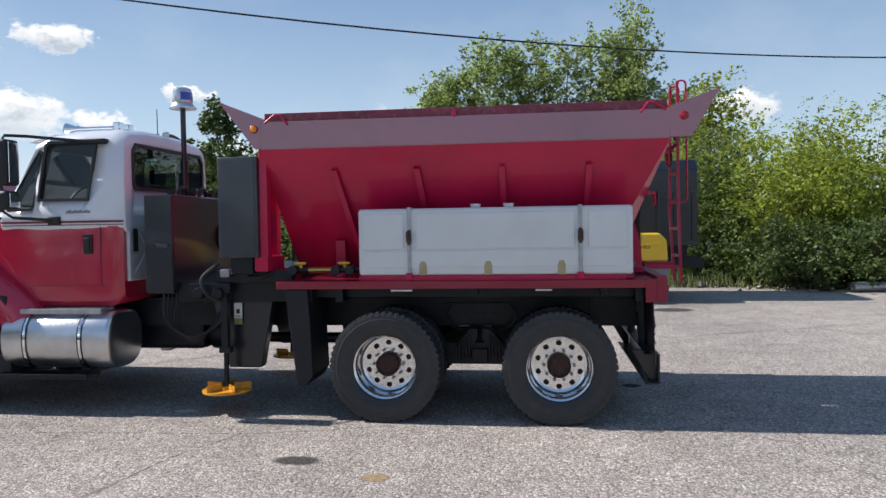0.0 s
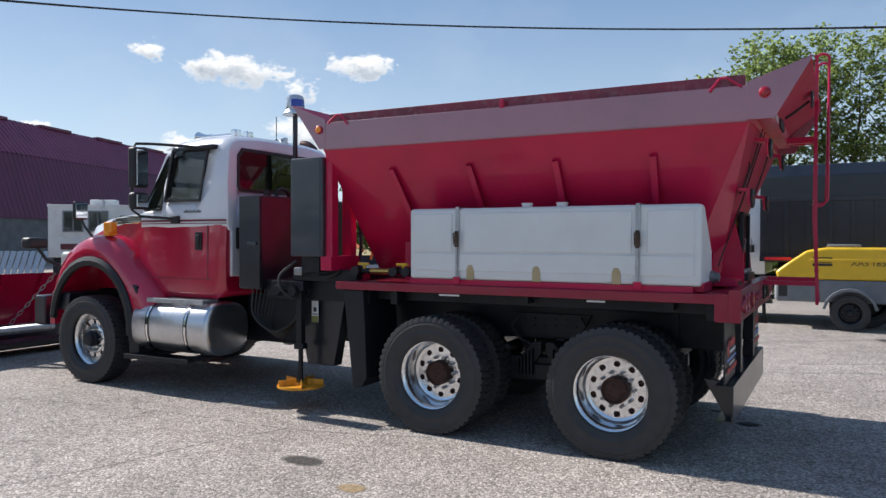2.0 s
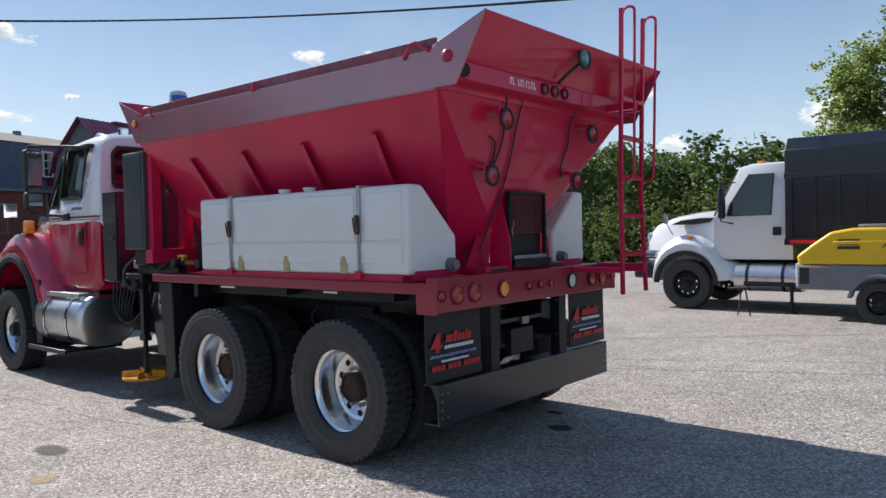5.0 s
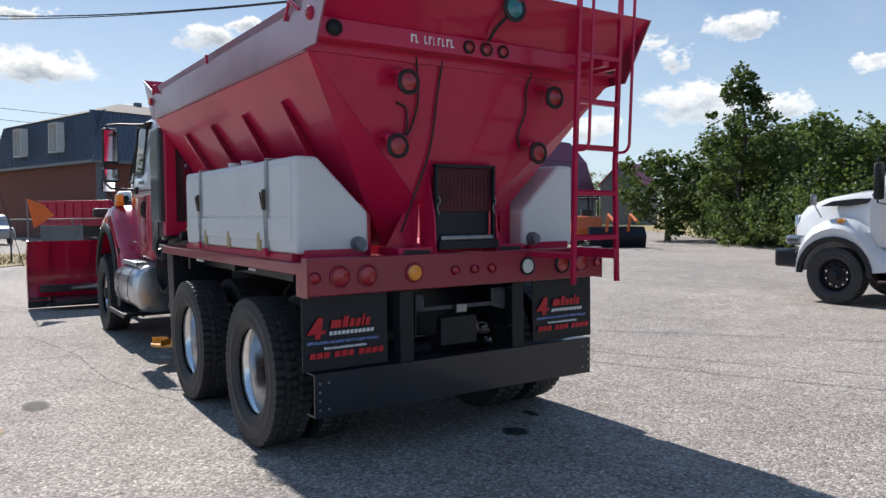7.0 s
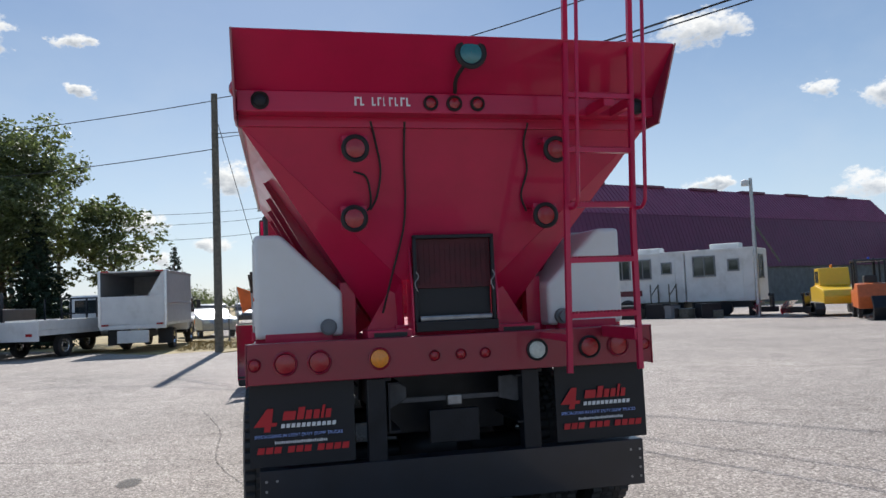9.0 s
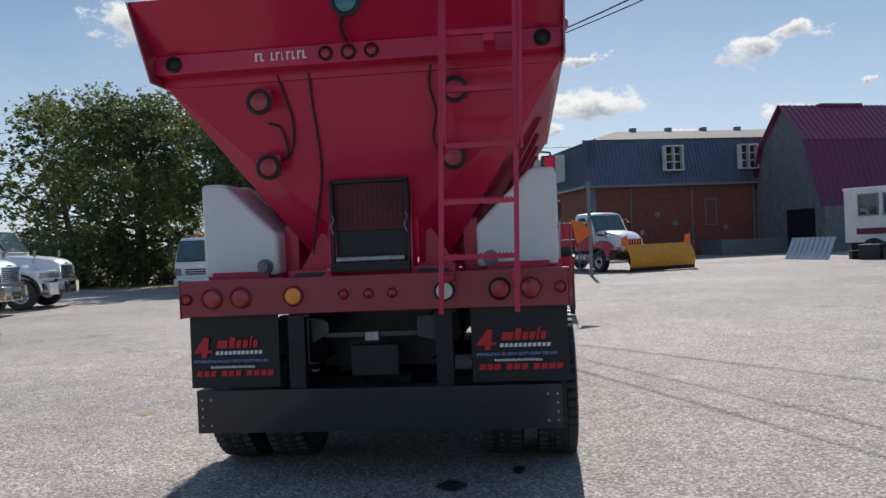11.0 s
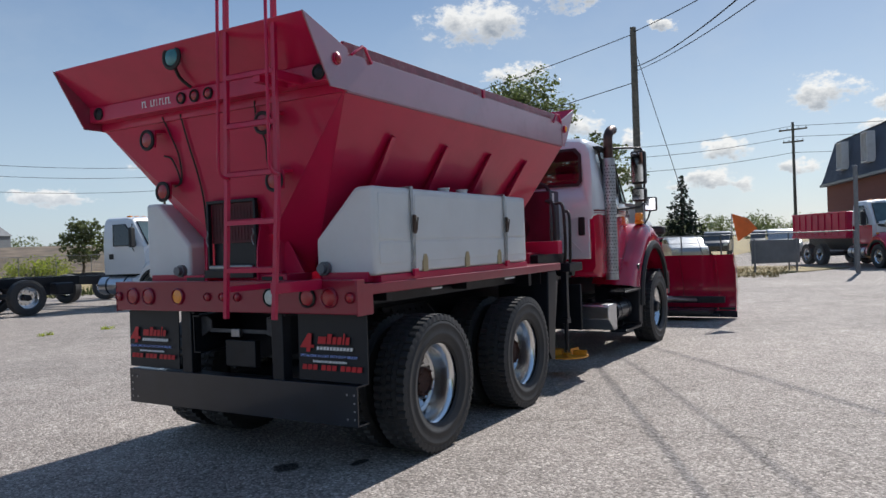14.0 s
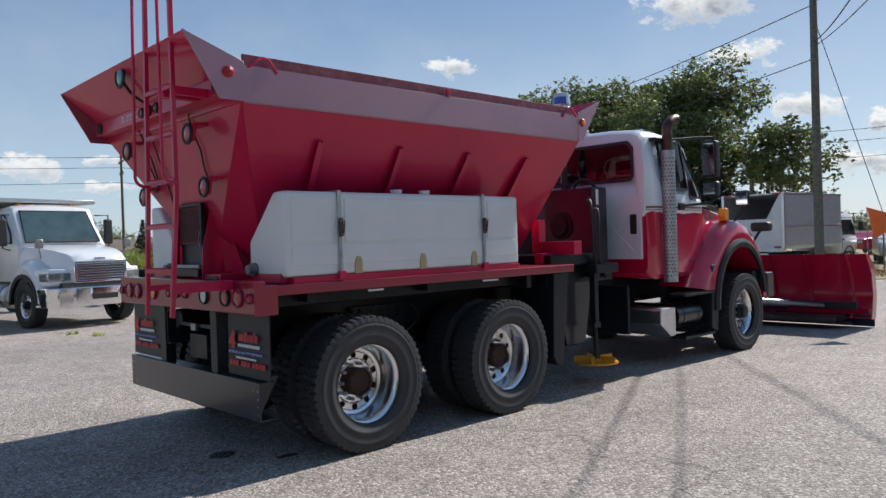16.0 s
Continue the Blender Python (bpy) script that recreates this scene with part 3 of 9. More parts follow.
# front rim, disc pushed out
frim = B()
lathe_y(frim, [(0.304, -0.118), (0.312, -0.122), (0.312, -0.112), (0.296, -0.105), (0.286, -0.09), (0.274, -0.06), (0.262, -0.03), (0.245, -0.045), (0.235, -0.060)], 56)
disc_holes(frim, 0.17, 0.240, 10, 0.026, 0.205, -0.060, 0.05, -1)
lathe_y(frim, [(0.17, -0.060), (0.16, -0.066), (0.09, -0.066)], 40)
fhub = B()
lathe_y(fhub, [(0.10, -0.06), (0.098, -0.11), (0.085, -0.12), (0.078, -0.16), (0.07, -0.165), (0.0, -0.165)], 32)
MESH = {}
MAROON = mat("maroon_stripe", (0.16, 0.008, 0.02), 0.3, coat=0.5, vary=0.05)
for key, bm_, m_ in (("rrim", REAR_RIM, ALU), ("rhub", hubc, HUB), ("frim", frim, ALU), ("fhub", fhub, FRAME)):
    o_ = link_mesh(key, bm_, m_)
    MESH[key] = o_.data
    bpy.data.objects.remove(o_)
MESH["tyre"], MESH["tyref"], MESH["nut"] = TYRE.data, TYRE_F.data, NUT.data
for o_ in (TYRE, TYRE_F, NUT):
    bpy.data.objects.remove(o_)
MESH["nutf"] = MESH["nut"]


def on(name, mesh, parent, loc=(0, 0, 0), rot=(0, 0, 0), label=""):
    o = new(name, mesh)
    o.parent, o.location, o.rotation_euler = parent, loc, [radians(a) for a in rot]
    if label:
        tagged(o, label)
    return o


def wheel(x, y, side, front=False, inner=False):
    rz = 0 if side < 0 else 180
    w = on("wheel", MESH["frim" if front else "rrim"], truck, (x, y, 0.518), (0, 0, rz), "polished aluminium wheel with round hand holes")
    on("tyre", MESH["tyref" if front else "tyre"], w, (0, -0.038 if not inner else 0.0, 0), (0, random.uniform(0, 300), 0), "black ribbed truck tyre")
    if inner:
        return
    on("hub", MESH["fhub" if front else "rhub"], w, label="greasy black hub" if front else "rusty brown axle hub")
    for k in range(10):
        a = k * math.tau / 10
        on("lug_nut", MESH["nut"], w, (0.140 * math.cos(a), (-0.075 if front else 0.045), 0.140 * math.sin(a)))


for side in (-1, 1):
    for x in (-0.99, 0.63):
        wheel(x, side * 1.11, side)
        wheel(x, side * 0.765, side, inner=True)
    wheel(-5.76, side * 1.06 + FRONT_Y, side, front=True)

# chassis
for side in (-1, 1):
    bm = B()
    prism(bm, [(side * 0.43, 0.80), (side * 0.43, 1.09), (side * 0.36, 1.09), (side * 0.36, 1.08), (side * 0.42, 1.08), (side * 0.42, 0.81), (side * 0.36, 0.81), (side * 0.36, 0.80)], "x", -6.75, 1.50)
    part("frame_rail", bm, FRAME, truck)
    bm = B()
    box(bm, -2.02, 1.5, side * 0.47 - 0.06, side * 0.47 + 0.06, 1.10, 1.245, 0.004)
    part("subframe_beam", bm, FRAME, truck)
    bm = B()
    box(bm, -2.0, 1.5, side * 0.95 - 0.03, side * 0.95 + 0.03, 1.15, 1.245, 0.004)
    part("deck_stringer", bm, FRAME, truck)
for x in (-1.75, -1.45, -0.15, 1.05, 1.36):
    bm = B()
    box(bm, x - 0.035, x + 0.035, -1.12, 1.12, 1.12 if abs(x) > 1.2 else 1.18, 1.243, 0.004)
    part("cross_member", bm, FRAME, truck)
for x in (-1.01, 0.635):
    bm = B()
    cyl(bm, (x, -0.95, 0.53), (x, 0.95, 0.53), 0.07, 16)
    lathe_y(bm, [(0.0, -0.26), (0.13, -0.25), (0.21, -0.12), (0.22, 0.12), (0.13, 0.25), (0.0, 0.26)], 20, x, 0.53)
    part("rear_axle", bm, FRAME, truck)
for side in (-1, 1):
    # walking beam suspension between the tandem wheels
    bm = B()
    prism(bm, [(-0.62, 0.44), (0.32, 0.44), (0.40, 0.56), (0.18, 0.66), (-0.48, 0.66), (-0.70, 0.56)], "y", side * 0.52, side * 0.64, 0.01)
    part("walking_beam", bm, FRAME, truck)
    bm = B()
    prism(bm, [(-0.52, 1.04), (0.24, 1.04), (0.12, 0.82), (-0.40, 0.82)], "y", side * 0.445, side * 0.475, 0.003)
    for i in range(6):
        for j in range(2):
            x, z = -0.40 + i * 0.10, 0.93 + j * 0.06
            cyl(bm, (x, side * 0.47, z), (x, side * 0.49, z), 0.012, 6)
    part("hanger_plate", bm, FRAME, truck)
    for sx in (-1, 1):
        bm = B()
        prism(bm, [(-0.14 + sx * 0.02, 0.80), (-0.14 + sx * 0.10, 0.80), (-0.14 + sx * 0.24, 0.64), (-0.14 + sx * 0.24, 0.56), (-0.14 + sx * 0.12, 0.56), (-0.14 + sx * 0.02, 0.70)], "y", side * 0.50, side * 0.68, 0.006)
        part("spring_saddle", bm, FRAME, truck)
        for i in range(5):
            x = -0.14 + sx * (0.10 + i * 0.033)
            bm = B()
            box(bm, x - 0.008, x + 0.008, side * 0.70 - 0.02, side * 0.70 + 0.02, 0.50, 0.74 - i * 0.025, 0.003)
            part("spring_plate", bm, FRAME, truck)
    bm = B()
    box(bm, -0.22, -0.06, side * 0.6 - 0.1, side * 0.6 + 0.1, 0.46, 0.60, 0.01)
    part("pivot_block", bm, FRAME, truck)
    for sx in (-1, 1):
        bm = B()
        tube(bm, curve_pts([(-0.14 + sx * 0.30, side * 0.52, 1.02), (-0.14 + sx * 0.36, side * 0.55, 0.92), (-0.14 + sx * 0.28, side * 0.52, 0.80), (-0.14 + sx * 0.18, side * 0.5, 0.76)]), 0.012, 6)
        part("brake_hose", bm, WIRE, truck)
bm = B()
cyl(bm, (-4.2, 0, 0.62), (-0.9, 0, 0.60), 0.06, 14)
part("drive_shaft", bm, FRAME, truck)
bm = B()
box(bm, -4.6, -3.2, -0.32, 0.32, 0.52, 1.0, 0.05)
cyl(bm, (-3.2, 0, 0.68), (-2.9, 0, 0.68), 0.2, 18)
part("gearbox", bm, FRAME, truck)
bm = B()
for side in (-1, 1):
    cyl(bm, (-1.62, side * 0.22, 0.62), (-1.3, side * 0.22, 0.62), 0.10, 16)
part("brake_chamber", bm, FRAME, truck)
bm = B()
cyl(bm, (-5.72, -0.95, 0.53), (-5.72, 0.95, 0.53), 0.06, 12)
box(bm, -6.3, -5.1, -0.48, -0.40, 0.60, 0.68, 0.01)
box(bm, -6.3, -5.1, 0.40, 0.48, 0.60, 0.68, 0.01)
part("front_axle", bm, FRAME, truck)
bm = B()
box(bm, -6.3, -4.8, -0.38, 0.38, 0.72, 1.5, 0.06)
part("engine", bm, FRAME, truck)

# deck
bm = B()
box(bm, -2.04, 1.50, -1.225, 1.225, 1.25, 1.325, 0.008)
part("deck", bm, DECKRED, truck, "dark red steel deck")
for side in (-1, 1):
    bm = B()
    box(bm, 1.50, 1.585, side * 1.235 - 0.004, side * 1.235 + 0.004, 1.12, 1.36, 0.002)
    box(bm, 1.40, 1.50, side * 1.228 - 0.004, side * 1.228 + 0.004, 1.12, 1.328, 0.002)
    part("corner_plate", bm, DECKRED, truck)
    # white bars painted in for the bright gaps below the deck edge
    for x, ln in ((-0.93, 0.20), (0.42, 0.15)):
        part("light_gap_bar", box(B(), x, x + ln, side * 1.19 - 0.004, side * 1.19 + 0.004, 1.225, 1.240), TXT_W, truck)
bm = B()
box(bm, 1.495, 1.583, -1.231, 1.231, 1.13, 1.36, 0.006)
light_beam = part("light_beam", bm, DECKRED, truck, "dark red rear beam with round lights")


def round_lamp(parent, y, z, x, r, lens, bezel=PLASTIC, rim=1.28, name="tail_light", label=""):
    bm = B()
    rings = []
    for rr, xx in ((r * rim, x), (r * rim, x + 0.012), (r * (0.4 * rim + 0.62), x + 0.020), (r * 1.03, x + 0.014), (r * 1.0, x + 0.004)):
        rings.append([(xx, y + rr * math.cos(k * math.tau / 28), z + rr * math.sin(k * math.tau / 28)) for k in range(28)])
    loft(bm, rings, caps=False)
    ob = part(name, bm, bezel, parent, label)
    bm = B()
    rings = []
    for rr, xx in ((r * 1.04, x + 0.004), (r * 0.98, x + 0.012), (r * 0.6, x + 0.018), (0.001, x + 0.020)):
        rings.append([(xx, y + rr * math.cos(k * math.tau / 28), z + rr * math.sin(k * math.tau / 28)) for k in range(28)])
    loft(bm, rings, caps=False)
    part("lens", bm, lens, ob)
    return ob


for y, r, lens, bez in ((-1.19, 0.030, REDLENS, DECKRED), (-1.02, 0.055, REDLENS, DECKRED), (-0.83, 0.055, REDLENS, DECKRED), (-0.485, 0.052, AMBER, DECKRED), (-0.16, 0.026, REDLENS, DECKRED), (0.0, 0.026, REDLENS, DECKRED),
                        (0.15, 0.026, REDLENS, DECKRED), (0.475, 0.052, CLEARLENS, PLASTIC), (0.815, 0.055, REDLENS, PLASTIC), (1.005, 0.055, REDLENS, DECKRED), (1.18, 0.030, REDLENS, DECKRED)):
    round_lamp(truck, y, 1.243, 1.584, r, lens, bez, label="round tail light in the rear beam")

# rear bumper bar with its posts
bm = B()
prism(bm, [(1.40, 0.645), (1.53, 0.645), (1.53, 0.37), (1.40, 0.37), (1.40, 0.382), (1.516, 0.382), (1.516, 0.633), (1.40, 0.633)], "y", -1.175, 1.165, 0.002, 1)
bumper = part("rear_bumper", bm, BLACK, truck, "black steel underride bumper plate")
for side in (-1, 1):
    bm = B()
    for i in range(4):
        for yy in (1.14, 1.08):
            if yy > 1.1 or i % 3 == 0:
                cyl(bm, (1.53, side * yy, 0.42 + i * 0.055), (1.533, side * yy, 0.42 + i * 0.055), 0.008, 8)
    part("bolt_row", bm, STEEL, bumper)
    bm = B()
    prism(bm, [(1.30, 0.66), (1.40, 0.66), (1.51, 0.62), (1.51, 0.38), (1.46, 0.38)], "y", side * 1.02 - 0.02, side * 1.02 + 0.02, 0.004)
    part("bumper_gusset", bm, BLACK, truck)
for y in (-0.50, 0.45):
    bm = B()
    box(bm, 1.42, 1.51, y - 0.055, y + 0.055, 0.64, 1.12, 0.006)
    part("bumper_post", bm, FRAME, truck)
bm = B()
box(bm, 0.95, 1.00, -0.46, 0.42, 0.70, 1.12, 0.004)
box(bm, 1.36, 1.42, -0.17, 0.14, 0.70, 0.90, 0.006)
part("rear_cross_plate", bm, FRAME, truck)
bm = B()
for sgn in (-1, 1):
    y0 = -0.02 + sgn * 0.40
    prism(bm, [(y0 - 0.11, 0.95), (y0 - 0.11, 1.08), (y0 + 0.05, 1.09), (y0 + 0.11, 1.05), (y0 + 0.11, 0.98), (y0, 0.92)], "x", 1.405, 1.425, 0.006)
box(bm, 1.405, 1.42, -0.34, 0.32, 0.955, 0.985, 0.004)
part("hitch_bracket", bm, mat("cast_iron", (0.075, 0.075, 0.08), 0.6, 0.3, vary=0.3, scale=12), truck)
bm = B()
box(bm, 1.425, 1.46, -0.065, 0.025, 0.93, 0.99, 0.006)
part("plate_lamp", bm, STEEL, truck)

# mud flaps with print
for y0, y1 in ((-1.228, -0.63), (0.62, 1.222)):
    bm = B()
    box(bm, 1.462, 1.472, y0, y1, 0.655, 1.135, 0.0)
    for v in bm.verts:
        v.co.x += 0.015 * math.sin((v.co.z - 0.6) * 6)
    fl = part("mud_flap", bm, FLAP, truck, "black rubber mud flap with red and white print")
    yc, s = (y0 + y1) / 2, 0.99
    # brand block drawn as plain shapes: a slanted numeral mark, a bold bar and thin bars
    ym = yc - 0.20
    bm = B()
    prism(bm, [(ym - 0.075, 0.885), (ym + 0.0, 0.985), (ym + 0.035, 0.985), (ym + 0.025, 0.905), (ym + 0.055, 0.905), (ym + 0.05, 0.885), (ym + 0.02, 0.885), (ym + 0.015, 0.855), (ym - 0.02, 0.855), (ym - 0.015, 0.885)], "x", 1.4885, 1.4905)
    part("emblem", bm, TXT_R, fl)
    k = 0
    for hgt, wd in ((0.05, 0.07), (0.07, 0.038), (0.05, 0.034), (0.05, 0.034), (0.075, 0.016), (0.05, 0.03)):
        y2 = ym + 0.085 + k
        bm = B()
        prism(bm, [(y2, 0.915), (y2 + wd, 0.915), (y2 + wd + hgt * 0.2, 0.915 + hgt), (y2 + hgt * 0.2, 0.915 + hgt)], "x", 1.4885, 1.4905)
        part("emblem_bar", bm, TXT_R, fl)
        k += wd + 0.010
    bm = B()
    for i in range(11):
        y2 = ym + 0.075 + i * 0.029
        prism(bm, [(y2, 0.872), (y2 + 0.021, 0.872), (y2 + 0.026, 0.895), (y2 + 0.005, 0.895)], "x", 1.4885, 1.4905)
    tagged(part("print_bars", bm, TXT_W, fl), kind="stuff")
    bm = B()
    for i in range(24):
        box(bm, 1.4885, 1.4905, yc - 0.16 + i * 0.0125, yc - 0.152 + i * 0.0125, 0.784, 0.797 if i % 3 else 0.801)
    tagged(part("fine_print", bm, TXT_W, fl), kind="stuff")
    words("SPECIALIZING IN LIGHT DUTY DUMP TRUCKS", 0.026, TXT_B, fl, (1.4890, yc - 0.025, 0.829), (90, 0, 90), "slogan", 0.2, 0.50)
    k = 0.0
    for i in range(10):
        y2 = yc - 0.26 + k
        bm = B()
        prism(bm, [(y2, 0.732), (y2 + 0.038, 0.732), (y2 + 0.045, 0.768), (y2 + 0.007, 0.768)], "x", 1.4885, 1.4905)
        part("print_bar", bm, TXT_R, fl)
        k += 0.075 if i in (2, 5) else 0.047

# side flaps ahead of the tandem wheels
for side in (-1, 1):
    bm = B()
    pr = [(-1.97, 1.245), (-1.74, 1.245), (-1.72, 0.9), (-1.70, 0.42), (-1.76, 0.33), (-1.86, 0.31), (-1.90, 0.7)]
    prism(bm, pr, "y", side * 0.62, side * 1.20, 0.01)
    part("front_mud_guard", bm, FLAP, truck, "black mud guard ahead of the tandem wheels")

# brine gear behind the cab: hydraulic tank, valve box, posts, landing leg
bm = B()
box(bm, -3.485, -3.186, -0.985, 0.66, 1.19, 2.19, 0.02)
oil_tank = part("hydraulic_tank", bm, BLACK, truck, "glossy black hydraulic cabinet across the back of the cab")
bm = B()
box(bm, -3.48, -3.192, -1.003, -0.985, 1.205, 2.185, 0.006)
part("tank_door", bm, BLACK, oil_tank)
bm = B()
box(bm, -3.36, -3.24, -1.012, -1.003, 1.655, 1.70, 0.006)
cyl(bm, (-3.25, -1.003, 1.678), (-3.25, -1.020, 1.678), 0.022, 12)
part("door_latch", bm, SKYGREY, oil_tank)
bm = B()
box(bm, -3.30, -3.25, 0.66, 0.668, 1.98, 2.16, 0.002)
part("data_label", bm, TXT_W, oil_tank)
for y in (-0.62, -0.15, 0.30):
    bm = B()
    tube(bm, curve_pts([(-3.30, y, 2.18), (-3.31, y + 0.06, 2.27), (-3.33, y + 0.20, 2.28), (-3.35, y + 0.30, 2.18)]), 0.022, 8)
    cyl(bm, (-3.33, y - 0.10, 2.18), (-3.33, y - 0.10, 2.25), 0.04, 12)
    part("tank_hose", bm, WIRE, oil_tank)
bm = B()
tube(bm, curve_pts([(-3.20, 0.60, 2.06), (-3.12, 0.72, 2.0), (-3.10, 0.74, 1.6), (-3.14, 0.70, 1.25), (-2.9, 0.74, 1.12)]), 0.022, 8)
part("tank_hose", bm, WIRE, oil_tank)
# raised disc added where the glossy cabinet face mirrors something round
bm = B()
rings = [[(x, 0.20 + r * math.cos(k * math.tau / 24), 1.74 + r * math.sin(k * math.tau / 24)) for k in range(24)] for x, r in ((-3.186, 0.17), (-3.17, 0.17), (-3.168, 0.14), (-3.165, 0.12), (-3.13, 0.11), (-3.13, 0.02))]
loft(bm, rings)
part("reflection_disc", bm, FRAME, oil_tank)
bm = B()
box(bm, -2.615, -2.218, -1.195, -0.94, 1.555, 2.525, 0.012)
vbox = part("valve_box", bm, SKYGREY, truck, "dark grey steel valve box")
bm = B()
box(bm, -2.59, -2.245, -1.201, -1.195, 1.58, 2.50, 0.003)
part("box_lid", bm, SKYGREY, vbox)
bm = B()
box(bm, -2.52, -2.30, -1.14, -1.0, 1.40, 1.556, 0.006)
part("box_bracket", bm, FRAME, truck)
for y0, x0, x1, z0 in ((-1.10, -2.215, -2.135, 1.545), (-0.74, -2.28, -2.17, 1.545), (0.62, -2.28, -2.17, 1.42)):
    bm = B()
    box(bm, x0, x1, y0 - 0.05, y0 + 0.05, z0, 2.58 if y0 < 0 else 1.80, 0.005)
    part("hopper_post", bm, RED, truck)
for side in (-1, 1):
    bm = B()
    box(bm, -2.27, -2.14, side * 0.92 - 0.24, side * 0.92 + 0.24, 1.42, 1.56, 0.005)
    box(bm, -2.20, -1.92, side * 0.86 - 0.05, side * 0.86 + 0.05, 1.325, 1.44, 0.005)
    part("post_foot", bm, RED, truck)
bm = B()
box(bm, -2.75, -1.95, -1.0, 1.0, 1.30, 1.42, 0.008)
box(bm, -3.2, -2.05, -0.9, 0.9, 1.10, 1.30, 0.01)
part("pump_bracket", bm, FRAME, truck)
# landing legs with yellow spinner discs
for side, yy in ((-1, -0.98), (1, 1.02)):
    bm = B()
    xs = -2.66
    box(bm, xs - 0.035, xs + 0.035, yy - 0.035, yy + 0.035, 0.62, 1.28, 0.006)
    cyl(bm, (xs, yy, 0.24), (xs, yy, 0.66), 0.025, 12)
    box(bm, xs - 0.06, xs + 0.06, yy - 0.04, yy + 0.04, 0.60, 0.66, 0.008)
    leg = part("spinner_leg", bm, FRAME, truck, "black drop leg carrying a sand spinner")
    bm = B()
    cyl(bm, (xs, yy, 0.215), (xs, yy, 0.235), 0.24, 28)
    cyl(bm, (xs, yy, 0.235), (xs, yy, 0.26), 0.05, 12)
    sp = part("spinner_disc", bm, YEL, leg, "worn yellow spinner disc with upright vanes")
    for k in range(5):
        bm = B()
        a = k * math.tau / 5 + 0.4
        d = Vector((math.cos(a), math.sin(a), 0))
        e = Vector((-d.y, d.x, 0)) * 0.004
        c0, c1 = Vector((xs, yy, 0.235)) + d * 0.07, Vector((xs, yy, 0.235)) + d * 0.235
        prism(bm, [(0, 0), (0.165, 0), (0.165, 0.06), (0, 0.06)], "y", -0.004, 0.004)
        bmesh.ops.transform(bm, verts=bm.verts, matrix=Matrix.Translation(c0) @ Matrix.Rotation(a, 4, "Z"))
        part("vane", bm, YEL, leg)
    bm = B()
    prism(bm, [(-2.86, 1.12), (-2.22, 1.12), (-2.36, 0.42), (-2.70, 0.42)], "y", yy + (-side) * 0.16, yy + (-side) * 0.30, 0.01)
    part("spinner_shroud", bm, BLACK, truck)
    bm = B()
    box(bm, xs - 0.34, xs + 0.08, yy - 0.06, yy + 0.10, 1.20, 1.30, 0.01)
    for k in range(2):
        lathe_y(bm, [(0.0, yy - 0.10), (0.05, yy - 0.10), (0.06, yy - 0.08), (0.06, yy + 0.02), (0.0, yy + 0.02)], 18, xs - 0.24 + k * 0.20, 1.20)
    part("spinner_motor", bm, FRAME, truck)
bm = B()
box(bm, -2.625, -2.54, -0.845, -0.84, 0.865, 1.085)
stick = part("warning_sticker", bm, TXT_W, truck, "white sticker with a black falling-figure sign reduced to a mark")
bm = B()
box(bm, -2.625, -2.54, -0.848, -0.845, 0.865, 0.93)
part("sticker_field", bm, mat("olive_print", (0.22, 0.24, 0.08), 0.5), stick)
bm = B()
box(bm, -2.60, -2.565, -0.848, -0.845, 0.975, 1.02)
box(bm, -2.615, -2.55, -0.848, -0.845, 0.945, 0.953)
part("sticker_mark", bm, TXT_K, stick)
# hoses
for k in range(7):
    bm = B()
    z0 = 1.15 - 0.02 * k
    tube(bm, curve_pts([(-3.30 + 0.03 * k, -0.98 + 0.03 * k, 1.22), (-3.28 + 0.02 * k, -1.0 + 0.02 * k, 0.92 - 0.02 * k), (-3.0, -1.0 + 0.03 * k, 0.76 - 0.012 * k), (-2.7, -0.98 + 0.02 * k, 0.92 + 0.03 * k), (-2.62, -0.9, 1.2)]), 0.011, 6)
    part("hydraulic_hose", bm, WIRE, truck)
for ctrl in ([(-2.70, -1.0, 1.5), (-2.85, -1.08, 1.35), (-2.8, -1.1, 1.2), (-2.7, -1.05, 1.12)], [(-2.3, -0.9, 1.5), (-2.15, -1.0, 1.42), (-2.25, -1.05, 1.36), (-2.4, -1.0, 1.36)],
             [(-2.74, 1.0, 1.9), (-2.66, 1.1, 1.85), (-2.66, 1.1, 1.4), (-2.75, 1.05, 1.25)], [(-2.76, 0.9, 2.0), (-2.6, 1.05, 1.95), (-2.62, 1.06, 1.5), (-2.7, 1.0, 1.2)]):
    bm = B()
    tube(bm, curve_pts(ctrl), 0.018, 8)
    part("hydraulic_hose", bm, WIRE, truck)

# brine plumbing on the deck, with yellow valve handles
bm = B()
tube(bm, [(-2.0, -0.98, 1.42), (-1.75, -1.0, 1.42), (-1.25, -1.0, 1.42)], 0.028, 10)
for x in (-1.93, -1.5, -1.36):
    lathe_y(bm, [(0.0, -1.07), (0.045, -1.07), (0.045, -0.93), (0.0, -0.93)], 14, x, 1.42)
plumb = part("brine_pipe", bm, PLASTIC, truck)
bm = B()
tube(bm, [(-1.78, -1.0, 1.42), (-1.55, -1.0, 1.42)], 0.03, 10)
part("brass_union", bm, BRASS, plumb)
for x in (-1.86, -1.42):
    bm = B()
    box(bm, x - 0.07, x + 0.05, -1.02, -0.98, 1.475, 1.50, 0.008)
    cyl(bm, (x, -1.0, 1.44), (x, -1.0, 1.48), 0.014, 8)
    part("valve_handle", bm, YELC, plumb, "yellow valve handle")
bm = B()
